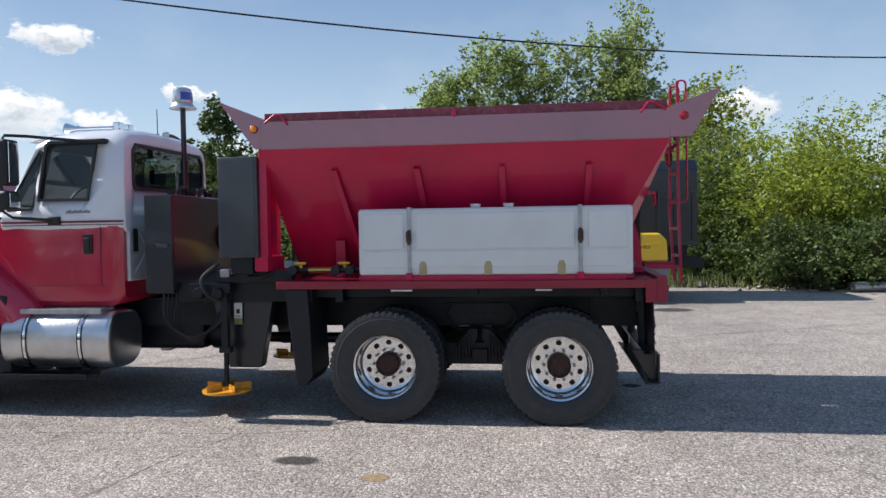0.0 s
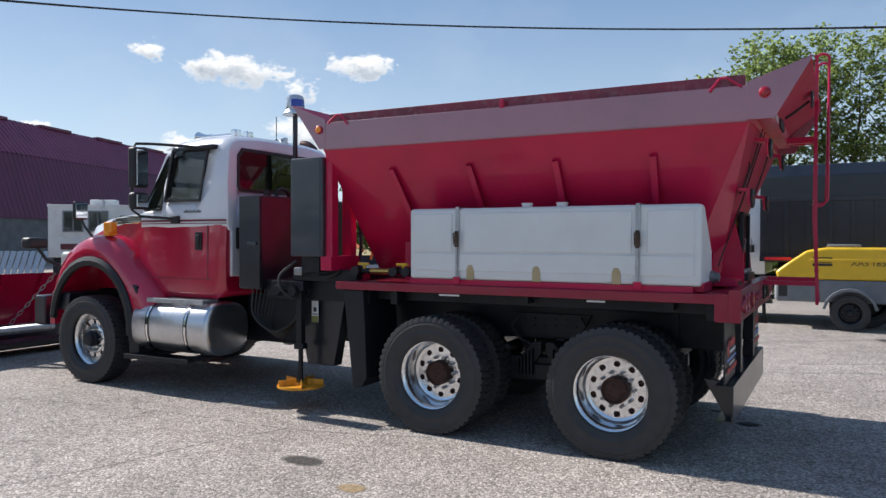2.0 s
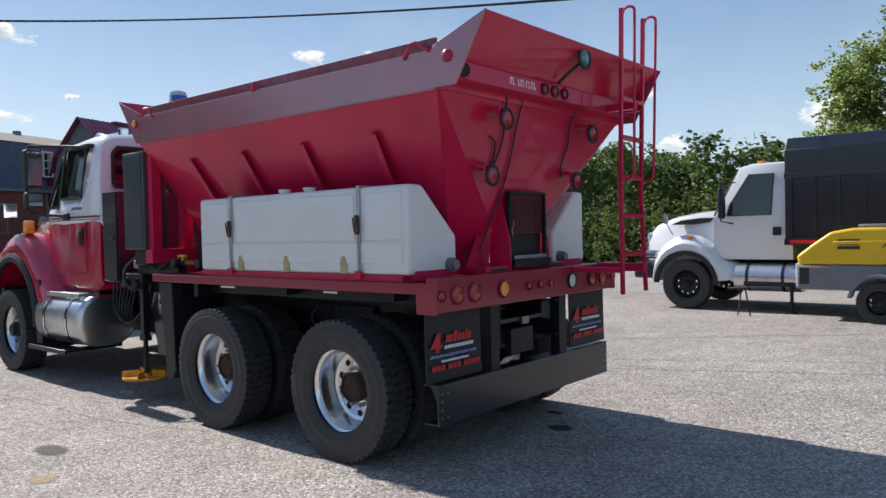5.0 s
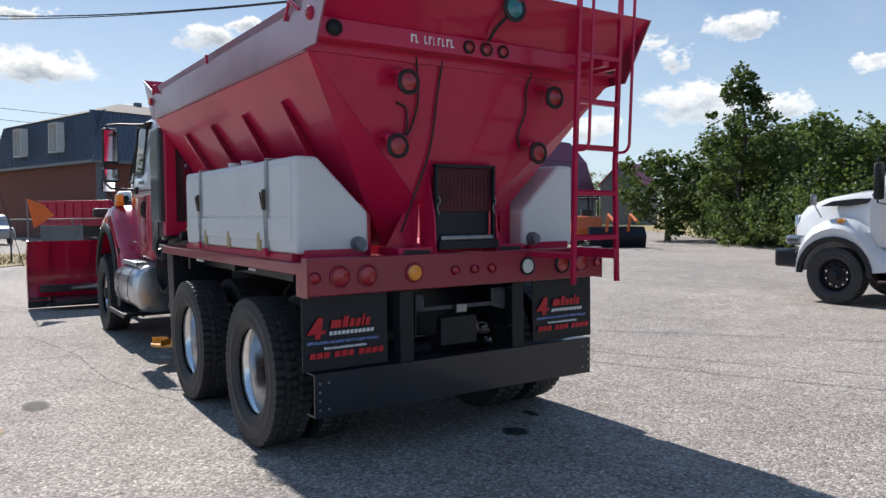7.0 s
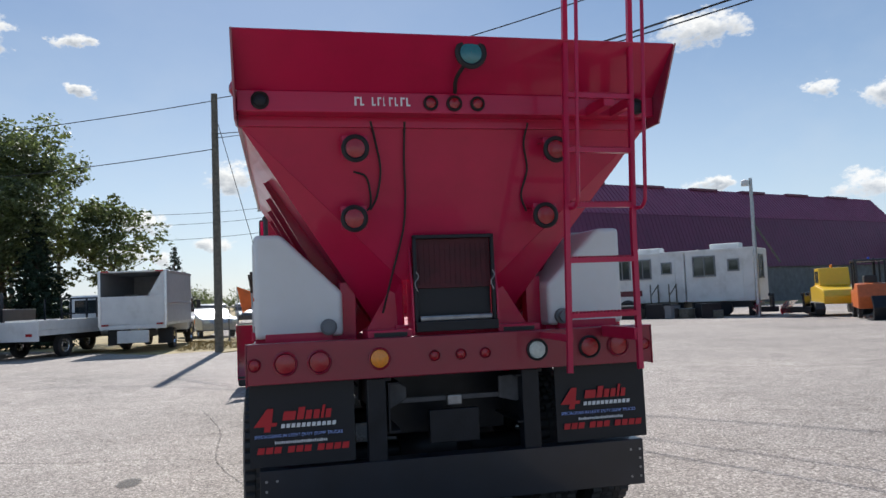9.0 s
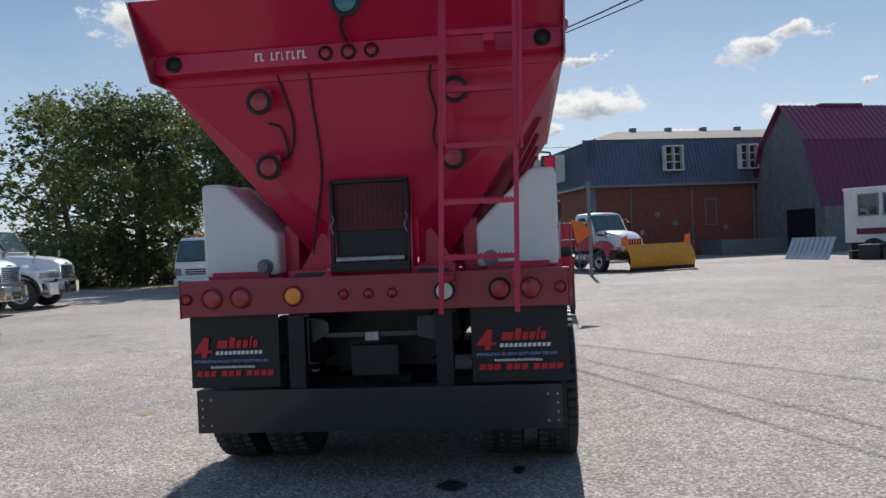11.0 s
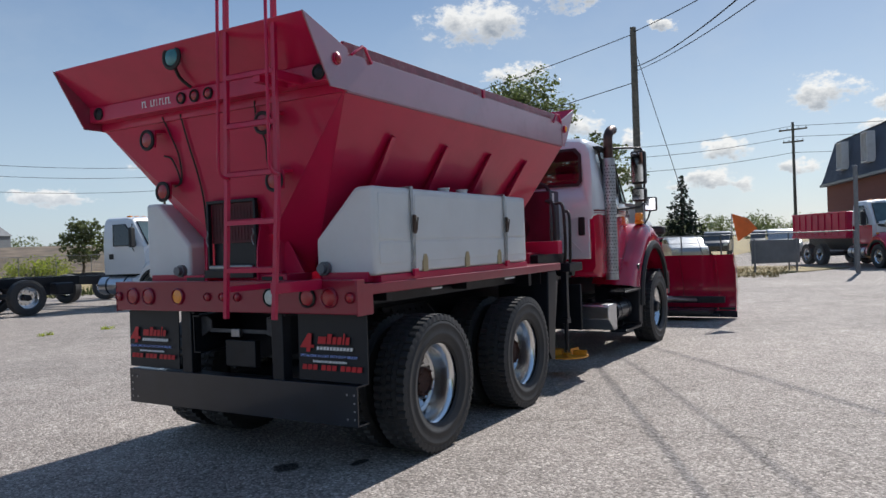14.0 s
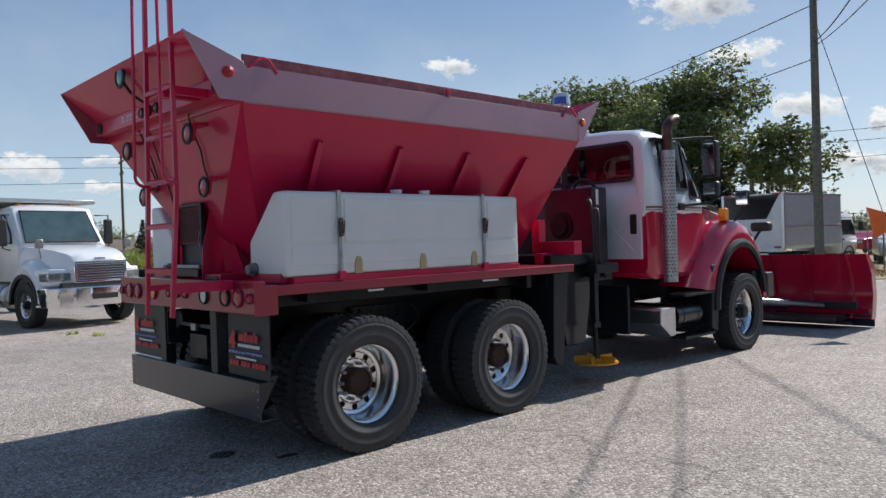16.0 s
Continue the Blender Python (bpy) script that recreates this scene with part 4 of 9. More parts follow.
tube(bm, [(-2.6, -1.05, 1.40), (-2.45, -1.05, 1.42), (-2.2, -1.0, 1.44)], 0.02, 8)
box(bm, -2.66, -2.56, -1.09, -1.01, 1.36, 1.44, 0.01)
part("valve_body", bm, STEEL, plumb)

# ---------- cab ----------
def ring(x, wb, wr, zb, zbelt, zs, zt, crown=0.03):
    """One section of the cab across the truck: sill, belt line, shoulder, roof."""
    pts = [(wb - 0.03, zb), (wb, zb + 0.05), (wb, zbelt), ((wb + wr) / 2 + 0.02, (zbelt + zs) / 2), (wr, zs), (wr - 0.05, (zs + zt) / 2 + 0.02), (wr - 0.14, zt), (wr * 0.5, zt + crown), (0.001, zt + crown * 1.3)]
    return [(x, -a, b) for a, b in pts] + [(x, a, b) for a, b in pts[::-1]]


STRIPE_Z = 1.885


def carve(ob, *cutters):
    """Takes closed meshes out of ob; the cut faces take the lining's material."""
    made = []
    for bm in cutters:
        bmesh.ops.recalc_face_normals(bm, faces=bm.faces)
        c = link_mesh("cutter", bm, CABIN)
        c.matrix_world = ob.matrix_world
        c.parent = ob.parent
        made.append(c)
        md = ob.modifiers.new("cut", "BOOLEAN")
        md.object, md.operation, md.solver, md.material_mode = c, "DIFFERENCE", "EXACT", "TRANSFER"
    bpy.context.view_layer.update()
    dg = bpy.context.evaluated_depsgraph_get()
    me = bpy.data.meshes.new_from_object(ob.evaluated_get(dg))
    ob.modifiers.clear()
    ob.data = me
    for c in made:
        bpy.data.objects.remove(c)


DOOR_W = [(-4.66, 2.165), (-4.12, 2.165), (-4.045, 2.71), (-4.075, 2.745), (-4.555, 2.755), (-4.585, 2.725)]
QUARTER_W = [(-5.03, 2.08), (-5.00, 2.055), (-4.76, 2.065), (-4.735, 2.10), (-4.645, 2.655), (-4.68, 2.675)]
REAR_W = [(-0.79, 2.34), (-0.75, 2.295), (0.75, 2.295), (0.79, 2.34), (0.79, 2.64), (0.72, 2.715), (-0.72, 2.715), (-0.79, 2.64)]


def window_cut(pts):
    bm = B()
    prism(bm, pts, "y", -1.4, 1.4)
    return bm


def cavity(rows, w_in=0.0):
    bm = B()
    loft(bm, [ring(x, wb, wr, 1.79, min(1.96, zs - 0.02), zs, zt) for x, wb, wr, zs, zt in rows])
    return bm


def front_room():
    return cavity(((-5.06, 0.90, 0.86, 2.05, 2.08), (-4.86, 0.93, 0.87, 2.37, 2.41), (-4.70, 0.94, 0.87, 2.65, 2.71), (-4.52, 0.95, 0.87, 2.70, 2.79), (-3.80, 0.90, 0.85, 2.70, 2.80)))


def rear_cut():
    bm = B()
    prism(bm, REAR_W, "x", -3.95, -3.5)
    return bm


def screen_cut():
    bm = B()
    prism(bm, [(-5.16, 2.09), (-4.86, 2.09), (-4.50, 2.70), (-4.80, 2.70)], "y", -0.80, 0.80)
    return bm


bm = B()   # door section, white upper half
rs = []
for x, zs, zt, wb in ((-5.12, 2.00, 2.03, 0.965), (-4.92, 2.38, 2.43, 0.985), (-4.74, 2.69, 2.76, 1.0), (-4.60, 2.745, 2.85, 1.01), (-4.20, 2.76, 2.89, 1.015), (-3.90, 2.75, 2.89, 1.01), (-3.81, 2.74, 2.88, 0.985), (-3.75, 2.71, 2.83, 0.945), (-3.735, 2.66, 2.75, 0.90)):
    rs.append(ring(x, wb, min(0.93, wb - 0.02), STRIPE_Z - 0.06, min(1.98, zs - 0.01), zs, zt))
loft(bm, rs)
bmesh.ops.recalc_face_normals(bm, faces=bm.faces)
cab = part("cab", bm, WHITE, truck, "white and red cab with green-tinted windows")
carve(cab, front_room(), window_cut(DOOR_W), window_cut(QUARTER_W), screen_cut(), rear_cut())
bm = B()   # white back panel below the window
box(bm, -3.80, -3.737, -0.90, 0.90, 1.31, 1.86, 0.012)
back = part("back_panel", bm, WHITE, cab, "white steel back panel of the cab")
bm = B()
for sgn in (-1, 1):
    tube(bm, [(-3.738, sgn * 0.30, 1.36), (-3.738, sgn * 0.74, 1.84)], 0.010, 6)
    tube(bm, [(-3.738, sgn * 0.80, 1.40), (-3.738, sgn * 0.36, 1.84)], 0.010, 6)
part("pressed_rib", bm, WHITE, back)
bm = B()   # red lower doors
rs = []
for x, wb, zb in ((-5.16, 0.95, 1.08), (-4.9, 0.985, 1.06), (-4.4, 1.005, 1.06), (-3.90, 1.01, 1.06), (-3.81, 0.985, 1.10), (-3.77, 0.95, 1.14)):
    rs.append([(x, -wb + 0.04, zb), (x, -wb - 0.006, zb + 0.06), (x, -wb - 0.010, 1.5), (x, -wb, STRIPE_Z), (x, wb, STRIPE_Z), (x, wb + 0.010, 1.5), (x, wb + 0.006, zb + 0.06), (x, wb - 0.04, zb)])
loft(bm, rs)
part("cab_lower", bm, REDX, cab, "red lower cab and doors")
bm = B()   # white band under the windscreen behind the hood
rs = []
for x, wb, zt in ((-5.20, 0.88, 1.99), (-5.10, 0.955, 2.0)):
    rs.append([(x, -wb, STRIPE_Z), (x, -wb, zt - 0.02), (x, -wb + 0.08, zt), (x, wb - 0.08, zt), (x, wb, zt - 0.02), (x, wb, STRIPE_Z)])
loft(bm, rs)
part("cowl", bm, WHITE, cab)
# inside: two seats, wheel, dash
for y in (-0.45, 0.45):
    bm = B()
    box(bm, -4.22, -4.05, y - 0.25, y + 0.25, 1.80, 2.36, 0.05, 3)
    box(bm, -4.19, -4.08, y - 0.13, y + 0.13, 2.38, 2.56, 0.04, 3)
    part("seat", bm, SEAT, cab)
bm = B()
prism(bm, [(-5.0, 1.89), (-5.0, 2.05), (-4.72, 2.08), (-4.66, 1.89)], "y", -0.88, 0.88, 0.02)
part("dashboard", bm, SEAT, cab)
bm = B()
tube(bm, [(-4.56 + 0.09 * math.sin(a), -0.45 + 0.22 * math.cos(a), 2.12 + 0.20 * math.sin(a)) for a in [k * math.tau / 24 for k in range(25)]], 0.014, 6)
part("steering_wheel", bm, PLASTIC, cab)
bm = B()
box(bm, -5.0, -3.83, -0.88, 0.88, STRIPE_Z - 0.03, STRIPE_Z + 0.012, 0.004)
part("cab_floor", bm, SEAT, cab)
for side in (-1, 1):
    for z0, z1 in ((1.897, 1.906), (1.922, 1.944)):
        bm = B()
        loft(bm, [[(x, side * (w + 0.001), z0), (x, side * (w + 0.005), z0), (x, side * (w + 0.005), z1), (x, side * (w + 0.001), z1)] for x, w in ((-5.14, 0.957), (-5.11, 0.966), (-4.92, 0.985), (-4.74, 1.0), (-4.60, 1.01), (-4.20, 1.015), (-3.90, 1.01), (-3.81, 0.986), (-3.765, 0.957))])
        part("pinstripe", bm, MAROON, cab)
    # door seams
    bm = B()
    for x in (-3.985,):
        box(bm, x - 0.003, x + 0.003, side * 1.0175 - 0.004, side * 1.0175 + 0.004, 1.28, 1.88)
    prism(bm, [(-4.86, 1.275), (-3.91, 1.275), (-3.91, 1.280), (-4.86, 1.280)], "y", side * 1.010, side * 1.022)
    for v in bm.verts:
        if v.co.x < -4.0:
            v.co.y -= side * 0.018
    part("door_seam", bm, TXT_K, cab)
    bm = B()
    box(bm, -4.17, -4.07, side * 1.025 - 0.012, side * 1.025 + 0.012, 1.60, 1.80, 0.012)
    box(bm, -4.15, -4.09, side * 1.04 - 0.012, side * 1.04 + 0.012, 1.63, 1.77, 0.01)
    part("door_handle", bm, PLASTIC, cab)
    bm = B()
    box(bm, -3.745, -3.72, side * 0.80 - 0.045, side * 0.80 + 0.045, 1.615, 1.855, 0.012)
    part("vent_grille", bm, PLASTIC, cab)
    # side windows: door glass, quarter glass, rear side glass; each a pane in a black surround

    def pane(pts, yb, yt, z0, z1, m, name, edge=0.022):
        cx = sum(p[0] for p in pts) / len(pts)
        cz = sum(p[1] for p in pts) / len(pts)

        def grown(g):
            out = []
            for x, z in pts:
                d = Vector((x - cx, z - cz))
                d = d * (1 + g / d.length)
                out.append((cx + d.x, cz + d.y))
            return out

        def lean(bm, out):
            for v in bm.verts:
                k = (v.co.z - z0) / (z1 - z0)
                v.co.y += side * (yb + out + (yt - yb) * k)

        bm = B()
        ro, ri = grown(edge), grown(-0.014)
        n = len(pts)
        vo = [[bm.verts.new((x, dy, z)) for x, z in r] for r, dy in ((ro, -0.012), (ro, 0.010), (ri, 0.010), (ri, -0.012))]
        for a in range(4):
            for k in range(n):
                bm.faces.new((vo[a][k], vo[a][(k + 1) % n], vo[(a + 1) % 4][(k + 1) % n], vo[(a + 1) % 4][k]))
        bmesh.ops.recalc_face_normals(bm, faces=bm.faces)
        lean(bm, 0.014)
        sur = part("window_surround", bm, TXT_K, cab)
        bm = B()
        bm.faces.new([bm.verts.new((x, 0.0, z)) for x, z in grown(0.004)])
        lean(bm, 0.012)
        bm.normal_update()
        if sum(f.normal.y for f in bm.faces) * side < 0:
            bmesh.ops.reverse_faces(bm, faces=bm.faces)
        g = part(name, bm, m, sur)
        g.visible_shadow = False

    pane(DOOR_W, 1.012, 0.945, 2.0, 2.75, CABGLASS, "door_window")
    pane(QUARTER_W, 0.990, 0.925, 2.0, 2.68, CABGLASS, "quarter_window", 0.012)
    # mirrors on tube arms
    bm = B()
    tube(bm, [(-3.98, side * 0.95, 2.74), (-4.65, side * 1.18, 2.80), (-4.80, side * 1.30, 2.80), (-4.83, side * 1.33, 2.72), (-4.83, side * 1.33, 2.05), (-4.75, side * 1.28, 1.98), (-4.5, side * 1.03, 1.955)], 0.016, 8)
    box(bm, -4.34, -3.92, side * 0.95 - 0.05, side * 0.95 + 0.05, 2.73, 2.78, 0.015)
    box(bm, -4.55, -4.42, side * 1.015 - 0.03, side * 1.015 + 0.03, 1.90, 1.99, 0.012)
    mir = part("mirror", bm, PLASTIC, cab, "tall black side mirror on a tube arm")
    bm = B()
    box(bm, -4.86, -4.74, side * 1.27 - 0.10, side * 1.27 + 0.10, 2.30, 2.76, 0.03, 3)
    box(bm, -4.86, -4.74, side * 1.27 - 0.10, side * 1.27 + 0.10, 2.06, 2.25, 0.035, 3)
    part("mirror_head", bm, PLASTIC, mir)
    bm = B()
    for z0, z1 in ((2.33, 2.73), (2.085, 2.225)):
        plate(bm, [(-4.738, side * 1.19, z0), (-4.722, side * 1.35, z0), (-4.722, side * 1.35, z1), (-4.738, side * 1.19, z1)], 0.006)
    part("mirror_glass", bm, CHROME, mir)
# rear window across the back of the cab
bm = B()
n_w = len(REAR_W)
ro = [(y * 1.045, 2.505 + (z - 2.505) * 1.17) for y, z in REAR_W]
vo = [[bm.verts.new((x, y, z)) for y, z in r] for r, x in ((ro, -3.76), (ro, -3.722), (REAR_W, -3.722), (REAR_W, -3.76))]
for a in range(4):
    for k in range(n_w):
        bm.faces.new((vo[a][k], vo[a][(k + 1) % n_w], vo[(a + 1) % 4][(k + 1) % n_w], vo[(a + 1) % 4][k]))
bmesh.ops.recalc_face_normals(bm, faces=bm.faces)
rear_seal = part("window_surround", bm, TXT_K, cab)
bm = B()
bm.faces.new([bm.verts.new((-3.735, y, z)) for y, z in REAR_W])
bm.normal_update()
if sum(f.normal.x for f in bm.faces) < 0:
    bmesh.ops.reverse_faces(bm, faces=bm.faces)
part("rear_window", bm, TINTGLASS, rear_seal).visible_shadow = False
# windscreen
bm = B()
bm.faces.new([bm.verts.new(q) for q in ((-5.10, -0.84, 2.065), (-5.10, 0.84, 2.065), (-4.735, 0.82, 2.72), (-4.735, -0.82, 2.72))])
bm.normal_update()
if sum(f.normal.x for f in bm.faces) > 0:
    bmesh.ops.reverse_faces(bm, faces=bm.faces)
part("windscreen", bm, CABGLASS, cab).visible_shadow = False
bm = B()
prism(bm, [(-4.93, 2.785), (-4.60, 2.87), (-4.45, 2.85), (-4.60, 2.81)], "y", -0.78, 0.78, 0.01)
part("sun_visor", bm, WHITE, cab)
# roof gear: horn, marker lamps, strobe pole
bm = B()
for z, y in ((2.935, -0.50), (2.935, -0.30)):
    tube(bm, [(-4.06, y, z + 0.02), (-4.45, y, z + 0.02)], 0.020, 10)
    rings = [[(x, y + r * math.cos(k * math.tau / 20), z + 0.02 + r * math.sin(k * math.tau / 20)) for k in range(20)] for x, r in ((-4.45, 0.020), (-4.56, 0.032), (-4.66, 0.066), (-4.672, 0.062), (-4.58, 0.03))]
    loft(bm, rings, caps=False)
    box(bm, -4.10, -4.02, y - 0.05, y + 0.05, 2.90, 3.01, 0.012)
part("air_horn", bm, CHROME, cab, "chrome air horns on the roof")
bm = B()
box(bm, -3.86, -3.79, 0.05, 0.11, 2.87, 2.97, 0.01)
box(bm, -4.32, -4.24, 0.5, 0.62, 2.88, 2.95, 0.01)
part("roof_marker", bm, ALU2, cab)
bm = B()
tube(bm, [(-3.88, 0.0, 2.88), (-3.88, 0.0, 2.96), (-3.88, 0.0, 3.22)], 0.005, 6)
cyl(bm, (-3.88, 0.0, 2.87), (-3.88, 0.0, 2.94), 0.02, 10)
part("antenna", bm, PLASTIC, cab)
bm = B()
cyl(bm, (-3.53, -0.01, 1.30), (-3.53, -0.01, 3.21), 0.030, 14)
cyl(bm, (-3.53, -0.01, 1.30), (-3.53, -0.01, 2.62), 0.040, 14)
pole = part("beacon_pole", bm, BLACK, truck)
bm = B()
lathe_z(bm, [(0.03, 3.19), (0.150, 3.20), (0.150, 3.212), (0.125, 3.235), (0.112, 3.26), (0.116, 3.265)], 32, -3.53, -0.01)
bcn = part("beacon", bm, ALU2, pole, "silver strobe beacon on a black pole")
bm = B()
lathe_z(bm, [(0.108, 3.26), (0.112, 3.27), (0.104, 3.39), (0.092, 3.425), (0.06, 3.44), (0.0, 3.442)], 32, -3.53, -0.01)
part("beacon_dome", bm, mat("frosted_dome", (0.55, 0.58, 0.62), 0.2, 0.6, vary=0.08), bcn)
bm = B()
rings = [[(-3.53 + r * math.cos(a), -0.01 + r * math.sin(a), z) for a in [radians(-75 + 9 * k) for k in range(17)]] for z, r in ((3.29, 0.1125), (3.38, 0.108))]
loft(bm, rings, caps=False, closed=False)
part("blue_lens", bm, BLUELENS, bcn)
# exhaust stack on the far side
bm = B()
cyl(bm, (-4.12, 1.06, 1.02), (-4.12, 1.06, 2.62), 0.085, 24)
stack = part("exhaust_shield", bm, GALV, truck, "perforated silver exhaust heat shield")
bm = B()
for i in range(34):
    for j in range(7):
        a = radians(-20 + j * 26 + (13 if i % 2 else 0))
        z = 1.10 + i * 0.043
        c = Vector((-4.12 + 0.0855 * math.cos(a), 1.06 + 0.0855 * math.sin(a), z))
        d = Vector((math.cos(a), math.sin(a), 0))
        e = Vector((-d.y, d.x, 0)) * 0.011
        u = Vector((0, 0, 0.012))
        bm.faces.new([bm.verts.new(c + q) for q in (e, u, -e, -u)])
part("shield_hole", bm, TXT_K, stack)
bm = B()
tube(bm, curve_pts([(-4.12, 1.06, 2.55), (-4.12, 1.06, 2.80), (-4.14, 1.06, 2.92), (-4.24, 1.06, 3.0), (-4.34, 1.06, 3.02)]), 0.062, 16)
part("exhaust_pipe", bm, mat("heat_stained_steel", (0.10, 0.055, 0.045), 0.45, 0.9, vary=0.4, scale=8), stack)

# ---------- hood, fenders, front ----------
bm = B()
rs = []
for x, w, zs, zt in ((-5.20, 0.86, 1.92, 2.07), (-5.6, 0.80, 1.90, 2.06), (-6.1, 0.70, 1.84, 2.02), (-6.5, 0.60, 1.74, 1.94), (-6.68, 0.54, 1.62, 1.84), (-6.74, 0.50, 1.50, 1.72)):
    rs.append([(x, -w, zs), (x, -w + 0.07, zs + (zt - zs) * 0.75), (x, -w * 0.5, zt), (x, 0, zt + 0.03), (x, w * 0.5, zt), (x, w - 0.07, zs + (zt - zs) * 0.75), (x, w, zs)])
loft(bm, rs)
hood = part("hood", bm, WHITE, truck, "white-topped hood with red sides")
bm = B()
rs = []
for x, w, zb, zs in ((-5.20, 0.87, 1.06, 1.93), (-5.6, 0.81, 1.1, 1.91), (-6.1, 0.71, 1.1, 1.85), (-6.5, 0.61, 1.05, 1.75), (-6.70, 0.53, 1.0, 1.62)):
    rs.append([(x, -w + 0.02, zb), (x, -w, zb + 0.05), (x, -w, zs), (x, w, zs), (x, w, zb + 0.05), (x, w - 0.02, zb)])
loft(bm, rs)
part("hood_side", bm, REDX, hood)
bm = B()
box(bm, -6.80, -6.72, -0.44, 0.44, 1.02, 1.66, 0.03)
grille = part("grille", bm, CHROME, hood)
for i in range(6):
    bm = B()
    y = -0.38 + i * 0.152
    box(bm, -6.82, -6.795, y - 0.03, y + 0.03, 1.06, 1.62, 0.005)
    part("grille_slot", bm, TXT_K, grille)
for side in (-1, 1):
    bm = B()
    prism(bm, [(-5.98, 1.875), (-5.82, 1.97), (-5.45, 2.01), (-5.20, 2.00), (-5.28, 1.955), (-5.6, 1.915)], "y", side * 0.835 - 0.02, side * 0.835 + 0.02, 0.008)
    for v in bm.verts:
        v.co.y -= side * (-5.5 - v.co.x) * 0.16 if v.co.x < -5.5 else 0
    vent = part("hood_vent", bm, TXT_K, hood)
    for i in range(4):
        bm = B()
        z = 1.90 + i * 0.026
        prism(bm, [(-5.86 + i * 0.03, z), (-5.27, z + 0.015), (-5.27, z + 0.024), (-5.86 + i * 0.03, z + 0.009)], "y", side * 0.853 - 0.012, side * 0.853 + 0.012)
        for v in bm.verts:
            v.co.y -= side * (-5.5 - v.co.x) * 0.16 if v.co.x < -5.5 else 0
        part("vent_louvre", bm, CHROME, vent)
    # fender: an arch swept round the wheel
    bm = B()
    rs = []
    for k in range(15):
        a = radians(12 + k * 168 / 14)
        ca, sa = math.cos(a), math.sin(a)
        ri = 0.70
        ro = 0.70 + 0.06 + 0.20 * max(0.0, sa) ** 2 + (0.30 if k < 3 else 0.0) * (1 - k / 3)
        cx, cz = -5.75, 0.66
        stretch = 1.12
        top = (cx + ro * ca * stretch, cz + ro * sa * 1.16)
        bot = (cx + ri * ca * 1.0, cz + ri * sa * 1.12)
        yo, yi, y2 = side * 1.175, side * 0.62, side * 1.06
        rs.append([(bot[0], yi, bot[1]), (bot[0], yo, bot[1]), ((bot[0] * 0.55 + top[0] * 0.45), side * 1.19, bot[1] * 0.55 + top[1] * 0.45), ((bot[0] * 0.15 + top[0] * 0.85), side * 1.13, bot[1] * 0.15 + top[1] * 0.85), (top[0], y2, top[1]), (top[0], yi, top[1] + 0.02)])
    loft(bm, rs)
    fender = part("fender", bm, REDX, truck, "glossy red front fender", angle=50)
    bm = B()
    rs = []
    for k in range(17):
        a = radians(-4 + k * 178 / 16)
        ca, sa = math.cos(a), math.sin(a)
        ring_pts = []
        for rr, yy in ((0.665, 1.17), (0.665, 1.215), (0.72, 1.225), (0.765, 1.20), (0.765, 1.17)):
            ring_pts.append((-5.75 + rr * ca, side * yy, 0.66 + rr * sa * 1.12))
        rs.append(ring_pts)
    loft(bm, rs)
    part("fender_flare", bm, PLASTIC, fender, "black rubber wheel arch flare")
    bm = B()
    prism(bm, [(-5.02, 1.20), (-4.94, 1.18), (-4.90, 0.38), (-5.06, 0.32), (-5.10, 0.6)], "y", side * 0.78, side * 1.18, 0.012)
    part("front_flap", bm, FLAP, fender)
    bm = B()
    box(bm, -6.60, -6.40, side * 0.86 - 0.14, side * 0.86 + 0.14, 1.32, 1.56, 0.05, 3)
    part("headlight", bm, CLEARLENS, fender)
    bm = B()
    box(bm, -5.66, -5.52, side * 1.03 - 0.05, side * 1.03 + 0.05, 1.80, 1.93, 0.02, 3)
    box(bm, -5.64, -5.54, side * 1.03 - 0.06, side * 1.03 + 0.06, 1.76, 1.81, 0.01)
    part("turn_signal", bm, AMBER, fender, "amber marker lamp on the fender")
    bm = B()
    tube(bm, [(-5.95, side * 0.98, 1.72), (-6.02, side * 1.05, 1.86), (-6.08, side * 1.08, 2.0)], 0.014, 8)
    box(bm, -6.10, -6.05, side * 1.08 - 0.10, side * 1.08 + 0.10, 1.96, 2.18, 0.03, 3)
    hm = part("hood_mirror", bm, PLASTIC, fender, "round-cornered hood mirror on a stalk")
    bm = B()
    box(bm, -6.052, -6.045, side * 1.08 - 0.08, side * 1.08 + 0.08, 1.98, 2.16, 0.003)
    part("mirror_glass", bm, CHROME, hm)
bm = B()
box(bm, -6.95, -6.72, -1.12, 1.12, 0.62, 1.0, 0.03)
box(bm, -6.55, -6.2, -1.15, -0.7, 0.84, 1.06, 0.02)
box(bm, -6.55, -6.2, 0.7, 1.15, 0.84, 1.06, 0.02)
part("front_bumper", bm, BLACK, truck)

# fuel tank, steps, side boxes
bm = B()
def tank_ring(x, k):
    pts = []
    for i in range(24):
        a = i * math.tau / 24
        cy_, cz_ = math.cos(a), math.sin(a)
        p = 2.7
        d = (abs(cy_) ** p + abs(cz_) ** p) ** (1 / p)
        pts.append((x, -0.83 + 0.345 * k * cy_ / d, 0.725 + 0.300 * k * cz_ / d))
    return pts
loft(bm, [tank_ring(x, k) for x, k in ((-4.99, 0.90), (-4.98, 0.97), (-4.96, 1.0), (-3.85, 1.0), (-3.83, 0.98), (-3.815, 0.93), (-3.80, 0.80))])
fuel = part("fuel_tank", bm, ALU2, truck, "polished aluminium fuel tank with black straps")
